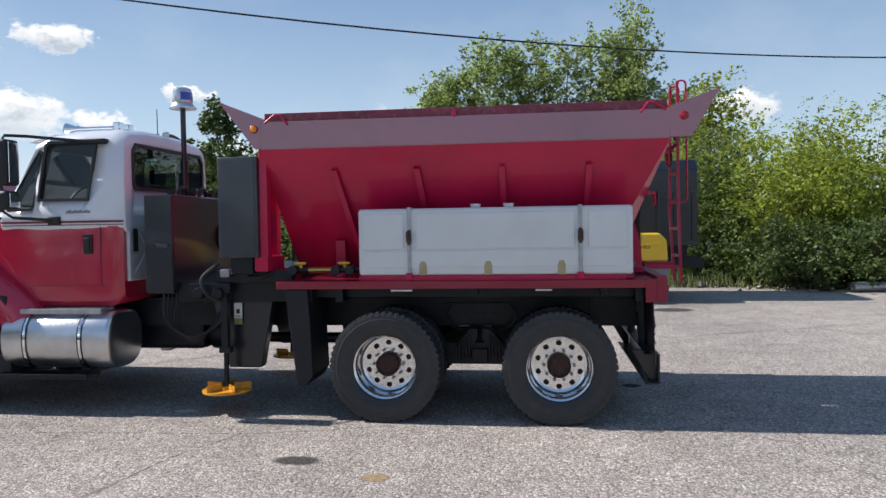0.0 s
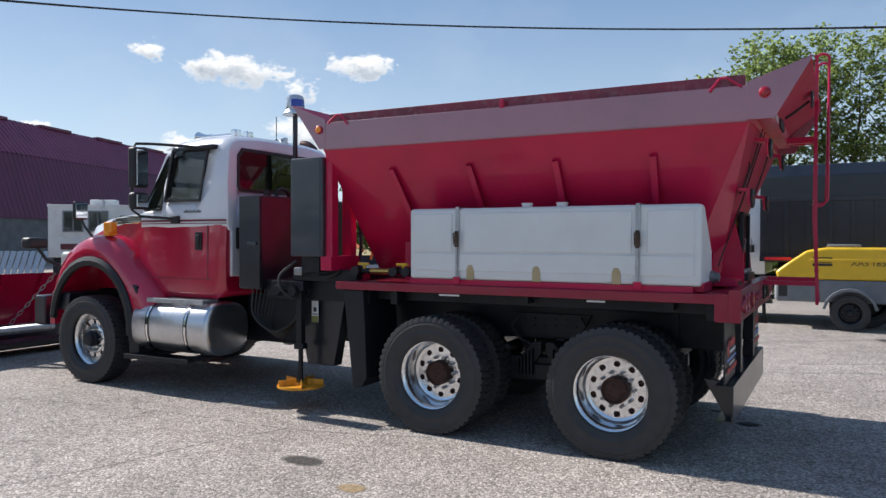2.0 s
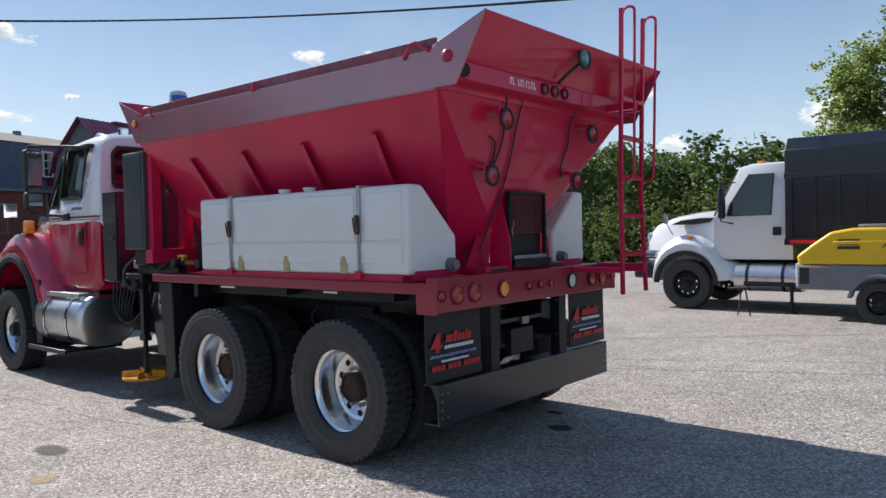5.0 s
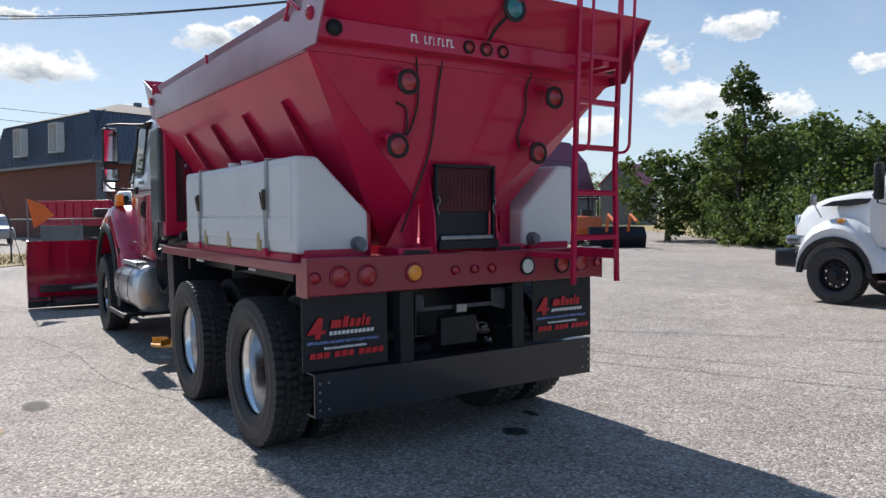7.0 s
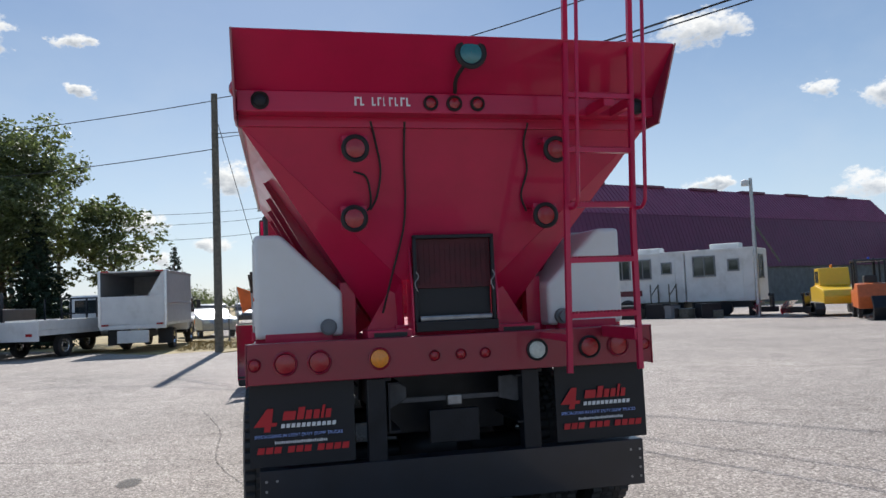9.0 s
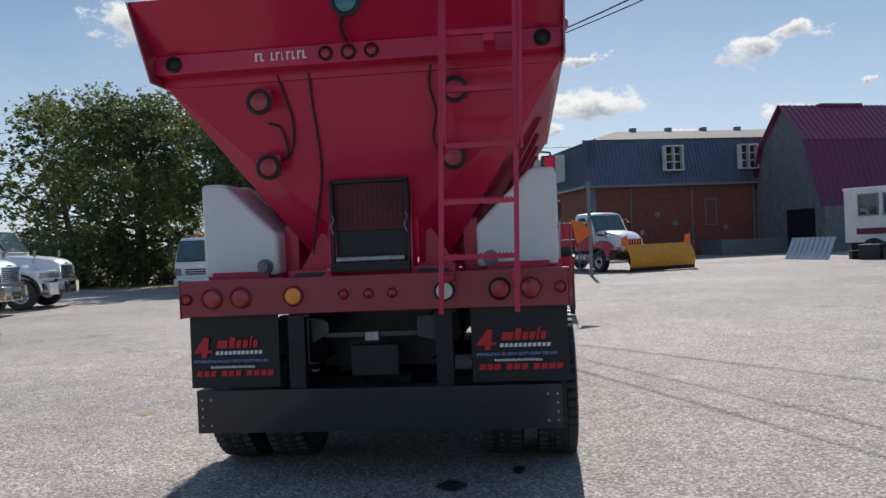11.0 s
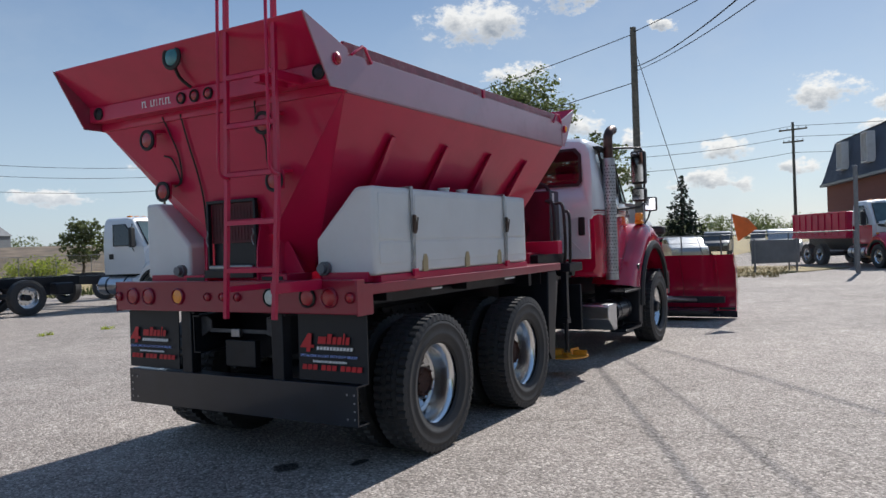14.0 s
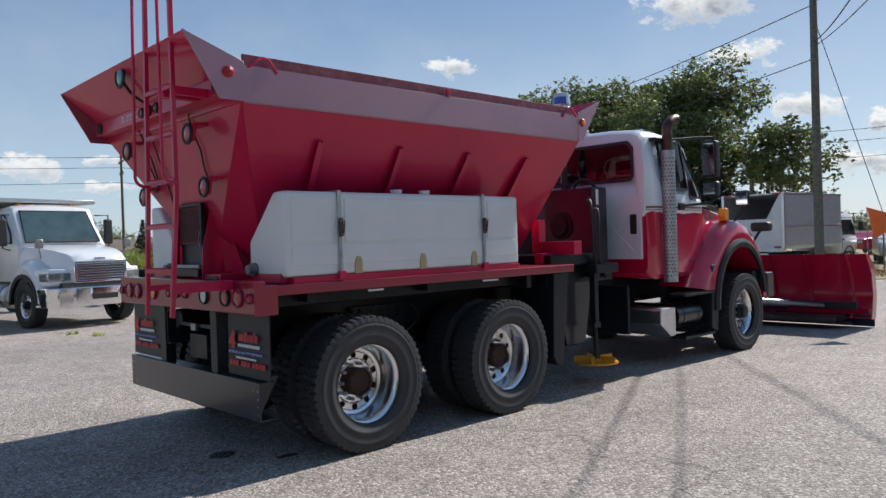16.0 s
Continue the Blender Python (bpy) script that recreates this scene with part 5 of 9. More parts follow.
for x in (-4.715, -4.115):
    bm = B()
    r0 = [(p[0] - 0.028, p[1] * 1.0, p[2]) for p in tank_ring(x, 1.012)]
    r1 = [(p[0] + 0.028, p[1], p[2]) for p in tank_ring(x, 1.012)]
    loft(bm, [r0, r1], caps=False)
    part("tank_strap", bm, BLACK, fuel)
    bm = B()
    r0 = [(p[0] - 0.014, p[1] * 1.0, p[2]) for p in tank_ring(x, 1.016)]
    r1 = [(p[0] + 0.014, p[1], p[2]) for p in tank_ring(x, 1.016)]
    loft(bm, [r0, r1], caps=False)
    part("strap_band", bm, CHROME, fuel)
for z, x0, x1, y0, y1, nm in ((1.04, -4.80, -3.92, -1.10, -0.86, "top_step"), (0.40, -5.02, -4.0, -1.24, -1.0, "lower_step")):
    bm = B()
    box(bm, x0, x1, y0, y0 + 0.02, z - 0.04, z + 0.012, 0.004)
    box(bm, x0, x1, y1 - 0.02, y1, z - 0.04, z + 0.01, 0.004)
    step = part(nm, bm, GALV if z > 1 else FRAME, fuel)
    bm = B()
    for i in range(26):
        x = x0 + (x1 - x0) * (i + 0.5) / 26
        box(bm, x - 0.006, x + 0.006, y0 + 0.01, y1 - 0.01, z - 0.02, z + 0.008)
    tagged(part("step_slats", bm, GALV if z > 1 else FRAME, fuel), kind="stuff")
bm = B()
for i in range(7):
    for j in range(3):
        lathe_y(bm, [(0.010, -1.184 + 0.008 * j), (0.006, -1.186 + 0.008 * j)], 8, -4.42 + i * 0.060, 0.955 - j * 0.035)
tagged(part("step_dimple", bm, TXT_W, fuel), kind="stuff")
for x in (-4.8, -4.15):
    bm = B()
    box(bm, x - 0.02, x + 0.02, -1.2, -0.5, 0.36, 0.41, 0.005)
    part("step_bracket", bm, FRAME, fuel)
# far side: aluminium battery box, air tank, steps
bm = B()
prism(bm, [(-4.14, 0.36), (-4.14, 0.71), (-3.82, 0.71), (-3.80, 0.69), (-3.80, 0.52), (-4.02, 0.36)], "y", 0.42, 1.10, 0.012)
part("battery_box", bm, ALU2, truck, "aluminium battery box with sloped end")
bm = B()
cyl(bm, (-4.80, 0.95, 0.58), (-4.20, 0.95, 0.58), 0.16, 24)
for x in (-4.70, -4.35):
    cyl(bm, (x - 0.02, 0.95, 0.58), (x + 0.02, 0.95, 0.58), 0.166, 24)
part("air_tank", bm, BLACK, truck)
for z in (0.34, 0.86):
    bm = B()
    box(bm, -4.95, -4.2, 0.98, 1.20, z - 0.03, z, 0.004)
    for i in range(18):
        x = -4.93 + i * 0.04
        box(bm, x, x + 0.012, 0.99, 1.19, z - 0.002, z + 0.012)
    part("cab_step", bm, FRAME, truck)
for x, y0, y1, z0 in ((-4.95, 0.6, 1.0, 0.3), (-3.55, 0.4, 0.9, 0.42)):
    bm = B()
    box(bm, x, x + 0.05, y0, y1, z0, 1.0, 0.01)
    part("step_hanger", bm, FRAME, truck)
# script on the door drawn as a slanted chrome flourish
bm = B()
for i in range(9):
    x = -4.36 + i * 0.03
    prism(bm, [(x, 2.02), (x + 0.018, 2.02), (x + 0.026, 2.045 + 0.01 * (i % 2)), (x + 0.008, 2.045 + 0.01 * (i % 2))], "y", -1.022, -1.012)
part("door_badge", bm, STEEL, cab)

for ob_ in truck.children:
    if ob_.name.split(".")[0] in ("cab", "hood", "fender", "front_bumper", "exhaust_shield", "battery_box", "air_tank", "cab_step"):
        ob_.location.y += FRONT_Y

# ---------- hopper spreader ----------
hopper = thing("salt_spreader", (0, CY, 0), "dark red steel V-shaped salt spreader hopper on the truck deck", "spreader")
RAIL = mat("worn_plum_paint", (0.20, 0.012, 0.035), 0.45, coat=0.3, vary=0.25, scale=6, bump=0.1, bump_scale=30, dirt=(0.32, 0.22, 0.22), dirt_amt=0.45, dirt_scale=14)
# gate plate and mesh: very dark red with darker blotches
GATERED = mat("dark_red_gate", (0.075, 0.006, 0.012), 0.6, vary=0.3, scale=9, dirt=(0.03, 0.015, 0.012), dirt_amt=0.6, dirt_scale=6)
ZT, ZB = 2.60, 1.40
TOPW, BOTW = 1.235, 0.42
XF, XR = -2.18, 1.63          # band ends
# trough: two long slopes, a steep front, a raked rear and its two corner facets
TF = [(XF, -TOPW, ZT), (XR, -TOPW, ZT), (XR, TOPW, ZT), (XF, TOPW, ZT)]
BF = [(-2.05, -BOTW, ZB), (1.04, -BOTW, ZB), (1.04, BOTW, ZB), (-2.05, BOTW, ZB)]
RB = [(1.35, -0.30, 1.70), (1.35, 0.30, 1.70)]
RC = [(1.31, -0.30, 1.36), (1.31, 0.30, 1.36)]
for nm, quad in (("trough_side", [TF[0], TF[1], BF[1], BF[0]]), ("trough_side", [TF[3], TF[2], BF[2], BF[3]]), ("trough_front", [TF[0], TF[3], BF[3], BF[0]]),
                 ("trough_rear", [TF[1], TF[2], RB[1], RB[0]]), ("rear_facet", [TF[1], RB[0], BF[1]]), ("rear_facet", [TF[2], RB[1], BF[2]]), ("rear_cheek", [RB[0], RC[0], BF[1]]), ("rear_cheek", [RB[1], RC[1], BF[2]])):
    part(nm, plate(B(), quad, 0.008), RED, hopper)
bm = B()
box(bm, -1.75, 1.32, -0.34, 0.34, 1.325, 1.42, 0.006)
part("conveyor_bed", bm, RED, hopper)
for side in (-1, 1):
    bm = B()
    box(bm, XF + 0.03, XR - 0.01, side * 1.245 - 0.006, side * 1.245 + 0.006, ZT - 0.012, 2.84, 0.003)
    box(bm, XF + 0.03, XR - 0.01, side * 1.225 - 0.02, side * 1.225 + 0.02, ZT - 0.02, ZT - 0.005, 0.002)
    band = part("side_band", bm, SHEENRED, hopper)
    bm = B()
    box(bm, XF + 0.06, XR - 0.03, side * 1.20 - 0.012, side * 1.20 + 0.012, 2.80, 2.925, 0.004)
    part("top_rail", bm, RAIL, hopper, "worn plum-red rail with chipped paint")
    # side ribs on the slope
    nrm = Vector((0, side * (ZT - ZB), -(TOPW - BOTW))).normalized()
    for i, xt in enumerate((-1.50, -0.70, 0.10, 0.90)):
        lean = (0.18, 0.10, 0.02, -0.05)[i]
        bm = B()
        def slope(k, x):
            return Vector((x, side * (TOPW + (BOTW - TOPW) * k), ZT + (ZB - ZT) * k))
        p0, p1 = slope(0.17, xt), slope(0.98, xt + lean)
        plate(bm, [p0, p1, p1 + nrm * 0.13, p0 + nrm * 0.035], 0.007)
        q = [p0 + nrm * 0.038 + Vector((-0.004, 0, 0)), p0 + nrm * 0.038 + Vector((0.05, 0, 0)), p1 + nrm * 0.133 + Vector((0.05, 0, 0)), p1 + nrm * 0.133 + Vector((-0.004, 0, 0))]
        plate(bm, q, 0.006)
        part("rib", bm, RED, hopper)
    # end wings
    bm = B()
    prism(bm, [(-2.54, 3.035), (-2.14, 2.87), (-2.14, ZT - 0.01), (-2.21, ZT - 0.01)], "y", side * 1.248 - 0.006, side * 1.248 + 0.006, 0.002)
    part("front_wing", bm, SHEENRED, hopper)
    bm = B()
    prism(bm, [(1.615, 2.86), (2.045, 3.01), (1.80, ZT - 0.01), (1.615, ZT - 0.01)], "y", side * 1.253 - 0.006, side * 1.253 + 0.006, 0.002)
    part("rear_wing", bm, SHEENRED, hopper)
    for x, lens in ((-2.21, AMBER), (1.735, REDLENS)):
        bm = B()
        lathe_y(bm, [(0.040, 1.258), (0.040, 1.270), (0.034, 1.274)], 24, x, 2.775, side)
        lp = part("marker_lamp", bm, RED, hopper, "round marker lamp")
        bm = B()
        lathe_y(bm, [(0.034, 1.262), (0.031, 1.276), (0.018, 1.284), (0.0005, 1.286)], 24, x, 2.775, side)
        part("lens", bm, lens, lp)
    # tarp hooks: bent rods near both ends
    for x, d in ((-2.0, 1), (1.48, -1)):
        bm = B()
        tube(bm, [(x - 0.10 * d, side * 1.262, 2.83), (x, side * 1.275, 2.90), (x + 0.05 * d, side * 1.262, 2.90), (x + 0.12 * d, side * 1.262, 2.81)], 0.010, 6)
        part("rail_hook", bm, RED, hopper)
    bm = B()
    box(bm, -0.32, -0.28, side * 1.255 - 0.01, side * 1.255 + 0.01, 2.83, 2.90, 0.004)
    part("rail_clip", bm, RED, hopper)
    # skirt posts that carry the trough
    for x in (-1.55, 1.1):
        bm = B()
        box(bm, x - 0.05, x + 0.05, side * 0.62 - 0.05, side * 0.62 + 0.05, 1.325, 1.70, 0.005)
        part("trough_leg", bm, RED, hopper)
for x0, z0, x1, z1, nm in ((-2.21, ZT, -2.54, 3.035, "front_spill_plate"), (1.745, 2.768, 2.03, 3.01, "rear_spill_plate")):
    bm = B()
    plate(bm, [(x0, -1.248, z0), (x0, 1.248, z0), (x1, 1.248, z1), (x1, -1.248, z1)], 0.008)
    part(nm, bm, RED, hopper)
# inner cross bars at the top, seen over the rim
for x in (-1.4, -0.3, 0.8):
    bm = B()
    box(bm, x - 0.03, x + 0.03, -1.19, 1.19, 2.78, 2.84, 0.005)
    part("cross_bar", bm, RED, hopper)
# rear cross beam with its three lights and a worn plate
bm = B()
box(bm, 1.62, 1.755, -1.245, 1.245, 2.645, 2.765, 0.006)
box(bm, 1.595, 1.65, -1.243, 1.243, 2.585, 2.655, 0.003)
beam = part("rear_beam", bm, RED, hopper)
def off_lamp(parent, y, z, x, r, lens, bez=PLASTIC, nm="work_lamp", label=""):
    return round_lamp(parent, y, z, x, r, lens, bez, 1.46, nm, label)
for y, r in ((-0.16, 0.030), (-0.02, 0.032), (0.12, 0.030), (-1.12, 0.034), (1.13, 0.034)):
    off_lamp(hopper, y, 2.705, 1.756, r, REDLENS if abs(y) < 1 else FLAP, PLASTIC, "marker_lamp", "small red marker lamp in a black grommet")
off_lamp(hopper, 0.03, 2.93, 1.985, 0.062, TEALLENS, PLASTIC, "work_lamp", "blue-green beacon lamp in a black rim")
# worn white lettering plate, drawn as plain strokes
for i, w in enumerate((0.03, 0.022, 0.014, 0.022, 0.022, 0.010, 0.022, 0.018, 0.026, 0.024)):
    y = -0.60 + i * 0.033
    if i == 2:
        continue
    bm = B()
    box(bm, 1.7555, 1.7575, y, y + w * 0.4, 2.685, 2.735)
    box(bm, 1.7555, 1.7577, y, y + w, 2.685 if i % 2 else 2.725, 2.695 if i % 2 else 2.735)
    part("worn_emblem", bm, TXT_W, hopper, "worn white emblem stroke")
# rear slope lamps on brackets with black rubber rims
for y, z, x in ((-0.60, 2.447, 1.73), (-0.605, 2.06, 1.60), (0.605, 2.443, 1.74), (0.567, 2.06, 1.61)):
    bm = B()
    xs = 1.63 - (ZT - z) * (0.39 / 1.2)
    prism(bm, [(xs - 0.02, z + 0.09), (x - 0.02, z + 0.075), (x - 0.015, z - 0.06), (x - 0.03, z - 0.06), (x - 0.04, z + 0.05), (xs - 0.02, z + 0.06)], "y", y - 0.075, y + 0.075, 0.004)
    part("lamp_bracket", bm, RED, hopper)
    off_lamp(hopper, y, z, x - 0.012, 0.055, REDLENS, PLASTIC, "tail_light", "red tail light in a black rubber rim")
# loose wiring over the rear slope
def on_slope(y, z, off=0.015):
    return (1.63 - (ZT - z) * (0.37 / 1.2) + off, y, z)
for ctrl in ([(-0.50, 2.62), (-0.47, 2.5), (-0.44, 2.35), (-0.46, 2.2), (-0.50, 2.12)], [(-0.30, 2.62), (-0.30, 2.4), (-0.29, 2.2), (-0.30, 2.0), (-0.36, 1.75), (-0.42, 1.5)],
             [(0.46, 2.62), (0.44, 2.5), (0.47, 2.35), (0.44, 2.2), (0.48, 2.1)], [(-0.60, 2.34), (-0.52, 2.30), (-0.5, 2.14), (-0.58, 2.1)]):
    bm = B()
    tube(bm, curve_pts([on_slope(y, z, 0.02) for y, z in ctrl]), 0.007, 6)
    part("wiring", bm, WIRE, hopper)
bm = B()
tube(bm, curve_pts([(1.97, 0.02, 2.90), (1.88, -0.03, 2.82), (1.79, -0.02, 2.76)]), 0.012, 6)
part("wiring", bm, WIRE, hopper)
# discharge gate
for y in (-0.26, 0.27):
    bm = B()
    prism(bm, [(1.30, 1.36), (1.30, 1.98), (1.40, 1.98), (1.49, 1.6), (1.50, 1.45), (1.50, 1.36)], "y", y - 0.006, y + 0.006, 0.002)
    part("gate_cheek", bm, RED, hopper)
bm = B()
box(bm, 1.455, 1.49, -0.25, -0.228, 1.38, 1.96, 0.004)
box(bm, 1.455, 1.49, 0.238, 0.26, 1.38, 1.96, 0.004)
box(bm, 1.455, 1.49, -0.25, 0.26, 1.942, 1.965, 0.004)
box(bm, 1.455, 1.53, -0.25, 0.26, 1.38, 1.44, 0.004)
gate = part("gate_frame", bm, FRAME, hopper, "black steel discharge gate frame")
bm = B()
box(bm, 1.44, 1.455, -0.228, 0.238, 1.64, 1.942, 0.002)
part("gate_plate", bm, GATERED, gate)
bm = B()
box(bm, 1.425, 1.437, -0.23, 0.24, 1.40, 1.66, 0.002)
part("gate_opening", bm, FLAP, gate, "dark rubber flap in the open gate")
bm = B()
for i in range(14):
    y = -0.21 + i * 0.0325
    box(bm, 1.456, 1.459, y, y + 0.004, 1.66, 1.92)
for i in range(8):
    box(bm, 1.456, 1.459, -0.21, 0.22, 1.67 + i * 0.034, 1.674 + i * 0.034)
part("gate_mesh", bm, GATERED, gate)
bm = B()
box(bm, 1.47, 1.51, -0.22, 0.23, 1.44, 1.475, 0.01)
part("gate_roller", bm, STEEL, gate)
for y in (-0.235, 0.24):
    bm = B()
    tube(bm, curve_pts([(1.50, y, 1.74), (1.505, y + 0.012, 1.71), (1.50, y - 0.01, 1.67), (1.50, y + 0.006, 1.62)]), 0.004, 5)
    part("clip_pin", bm, STEEL, gate)
for side in (-1, 1):
    bm = B()
    # flared feet beside the gate
    prism(bm, [(side * 0.28, 1.36), (side * 0.28, 1.80), (side * 0.36, 1.66), (side * 0.52, 1.40), (side * 0.52, 1.36)], "x", 1.26, 1.27, 0.002)
    box(bm, 1.20, 1.48, side * 0.40 - 0.14, side * 0.40 + 0.14, 1.345, 1.40, 0.006)
    part("gate_foot", bm, RED, hopper)
    bm = B()
    box(bm, 1.482, 1.486, side * 0.40 - 0.10, side * 0.40 + 0.10, 1.36, 1.385)
    part("foot_slot", bm, TXT_K, hopper)

# ladder with hand loops; its rails lean out towards the foot
def rail_at(k, z):
    """Where the rail (0 inner, 1 outer) stands at height z."""
    if k == 0:
        return (2.03 - 0.02 * min(1, (z - 1.15) / 0.85), 0.505 + 0.04 * (z - 1.15), z)
    return (2.03 - 0.045 * min(1, (z - 1.13) / 0.8) + 0.02 * max(0, (z - 1.95) / 1.4), 0.925 + 0.032 * (z - 1.13), z)


def ladder_rail(k):
    return tube(B(), [rail_at(k, z) for z in (1.14, 1.5, 1.95, 2.4, 2.9, 3.41)], 0.020, 4)


ladder = part("ladder", ladder_rail(0), RED, hopper, "red steel ladder with toothed rungs")
part("ladder_rail", ladder_rail(1), RED, ladder)
for z in (1.45, 1.757, 2.068, 2.382, 2.695):
    bm = B()
    a, b = Vector(rail_at(0, z)), Vector(rail_at(1, z))
    w, h = Vector((0.018, 0, 0)), Vector((0, 0, 0.013))
    loft(bm, [[p - w - h, p + w - h, p + w + h, p - w + h] for p in (a, b)])
    for i in range(20):
        p, q = a.lerp(b, (i + 0.15) / 20) + h, a.lerp(b, (i + 0.85) / 20) + h
        m = (p + q) / 2 + Vector((0, 0, 0.012))
        w2 = Vector((0.014, 0, 0))
        loft(bm, [[p - w2, q - w2, m - w2], [p + w2, q + w2, m + w2]])
    part("rung", bm, RED, ladder)
for k in (0, 1):
    bm = B()
    x0, y0, _ = rail_at(k, 3.38)
    x1, y1, _ = rail_at(k, 2.05)
    top = [(x0 + 0.05 - 0.05 * math.cos(i * math.pi / 10), y0 + 0.03, 3.38 + 0.04 * math.sin(i * math.pi / 10)) for i in range(11)]
    low = [(x1 + 0.035 + 0.065 * math.cos(i * math.pi / 14), y1 + 0.03, 2.115 - 0.065 * math.sin(i * math.pi / 14)) for i in range(8)]
    tube(bm, top + low + [(x1, y1 + 0.01, 2.05)], 0.011, 8)
    part("hand_loop", bm, RED, ladder)
for b_ in ((1.75, 2.01, 0.80, 0.86, 2.64, 2.70), (1.585, 2.03, 0.90, 0.95, 1.30, 1.37), (1.75, 2.00, 0.955, 0.995, 2.64, 2.70), (1.58, 2.02, 0.50, 0.54, 1.31, 1.35)):
    part("ladder_bracket", box(B(), *b_, 0.004), RED, ladder)

# ---------- brine tanks ----------
def brine_tank(side):
    tk = thing("brine_tank", (0, CY, 1.325), "white moulded plastic brine tank strapped on the deck", "tank", "brine tanks")
    dz = -1.325
    bm = B()
    prof = [(1.19, 1.372), (1.19, 2.0), (1.03, 2.0), (0.665, 1.64), (0.665, 1.372)]
    prism(bm, [(side * y, z + dz) for y, z in prof], "x", -1.235, 1.30, 0.028, 3)
    body = part("tank_body", bm, POLY, tk)
    # raised panels on the long face
    bm = B()
    for x0, x1 in ((-1.19, -0.80), (-0.68, 0.78), (0.90, 1.25)):
        box(bm, x0, x1, side * 1.19 - 0.010, side * 1.19 + 0.008, 1.62 + dz, 1.955 + dz, 0.009, 2)
    box(bm, -1.19, 1.25, side * 1.19 - 0.010, side * 1.19 + 0.006, 1.45 + dz, 1.605 + dz, 0.008, 2)
    part("moulded_panel", bm, POLY, body)
    # feet recesses
    for x in (-0.62, -0.01, 0.66):
        bm = B()
        prism(bm, [(x - 0.035, 1.375 + dz), (x + 0.035, 1.375 + dz), (x + 0.035, 1.47 + dz), (x + 0.018, 1.505 + dz), (x - 0.018, 1.505 + dz), (x - 0.035, 1.47 + dz)], "y", side * 1.190, side * 1.2015, 0.002)
        part("foot_recess", bm, TAN, body)
    # caps
    for x in (-0.13, 0.18):
        bm = B()
        lathe_z(bm, [(0.045, 1.99 + dz), (0.045, 2.02 + dz), (0.05, 2.022 + dz), (0.05, 2.035 + dz), (0.0, 2.037 + dz)], 20, x, side * 1.10)
        part("filler_cap", bm, POLY, tk)
    # straps with over-centre latches
    for x in (-0.745, 0.83):
        bm = B()
        y = side
        tube_pts = [(x, y * 0.70, 1.69 + dz), (x, y * 1.03, 2.008 + dz), (x, y * 1.20, 2.008 + dz), (x, y * 1.206, 1.35 + dz)]
        for a, b in zip(tube_pts, tube_pts[1:]):
            a, b = Vector(a), Vector(b)
            u = Vector((0.018, 0, 0))
            plate(bm, [a - u, a + u, b + u, b - u], 0.006)
        strap = part("strap", bm, GALV, tk, "steel tank strap")
        bm = B()
        box(bm, x - 0.016, x + 0.016, y * 1.222 - 0.010, y * 1.222 + 0.010, 1.66 + dz, 1.80 + dz, 0.006)
        tube(bm, [(x - 0.02, y * 1.225, 1.68 + dz), (x - 0.02, y * 1.24, 1.78 + dz), (x + 0.02, y * 1.24, 1.78 + dz), (x + 0.02, y * 1.225, 1.68 + dz)], 0.006, 6)
        part("latch", bm, mat("rusty_latch", (0.10, 0.07, 0.055), 0.6, 0.7, vary=0.5, scale=40), strap)
        bm = B()
        tube(bm, [(x, y * 1.222, 1.66 + dz), (x, y * 1.215, 1.40 + dz)], 0.006, 6)
        part("strap_rod", bm, GALV, strap)
        bm = B()
        box(bm, x - 0.03, x + 0.03, y * 1.215 - 0.012, y * 1.215 + 0.012, 1.345 + dz, 1.40 + dz, 0.004)
        part("strap_hook", bm, RED, strap)
    # outlet on the rear end
    bm = B()
    rings = [[(xx, side * 0.755 + r * math.cos(k * math.tau / 20), 1.43 + dz + r * math.sin(k * math.tau / 20)) for k in range(20)] for xx, r in ((1.28, 0.05), (1.335, 0.05), (1.335, 0.036), (1.37, 0.036), (1.37, 0.0005))]
    loft(bm, rings, caps=False)
    part("outlet", bm, GREYM, tk, "grey outlet fitting")
    bm = B()
    box(bm, 1.24, 1.312, side * 0.93 - 0.20, side * 0.93 + 0.20, 1.33 + dz, 1.40 + dz, 0.004)
    part("tank_stop", bm, RED, tk)
    bm = B()
    box(bm, -1.235, 1.24, side * 0.93 - 0.262, side * 0.93 + 0.262, 1.325 + dz, 1.372 + dz, 0.003)
    part("tank_tray", bm, RED, tk)


brine_tank(-1)
brine_tank(1)

# ---------- snow plow on the truck's nose ----------
plow = thing("snow_plow", (-9.0, CY, 0), "red curved snow plow blade on a black frame", "snow plow")
def plow_blade(width, h):
    bm = B()
    rings = []
    for i in range(11):
        k = i / 10
        a = radians(-35 + 110 * k)
        # curl in side view: the face is hollow towards -x
        x = 0.28 - 0.42 * math.cos(a)
        z = 0.14 + (h - 0.14) * k
        x += 0.0
        rings.append((x, z))
    out = []
    for y in (-width / 2, width / 2):
        out.append([(x, y, z) for x, z in rings] + [(x + 0.02, y, z) for x, z in rings[::-1]])
    loft(bm, out)
    return bm
blade = part("blade", plow_blade(3.75, 1.19), REDX, plow, "glossy red curved plow blade")
bm = B()
box(bm, -0.08, -0.05, -1.875, 1.875, 0.015, 0.20, 0.004)
part("cutting_edge", bm, BLACK, plow)
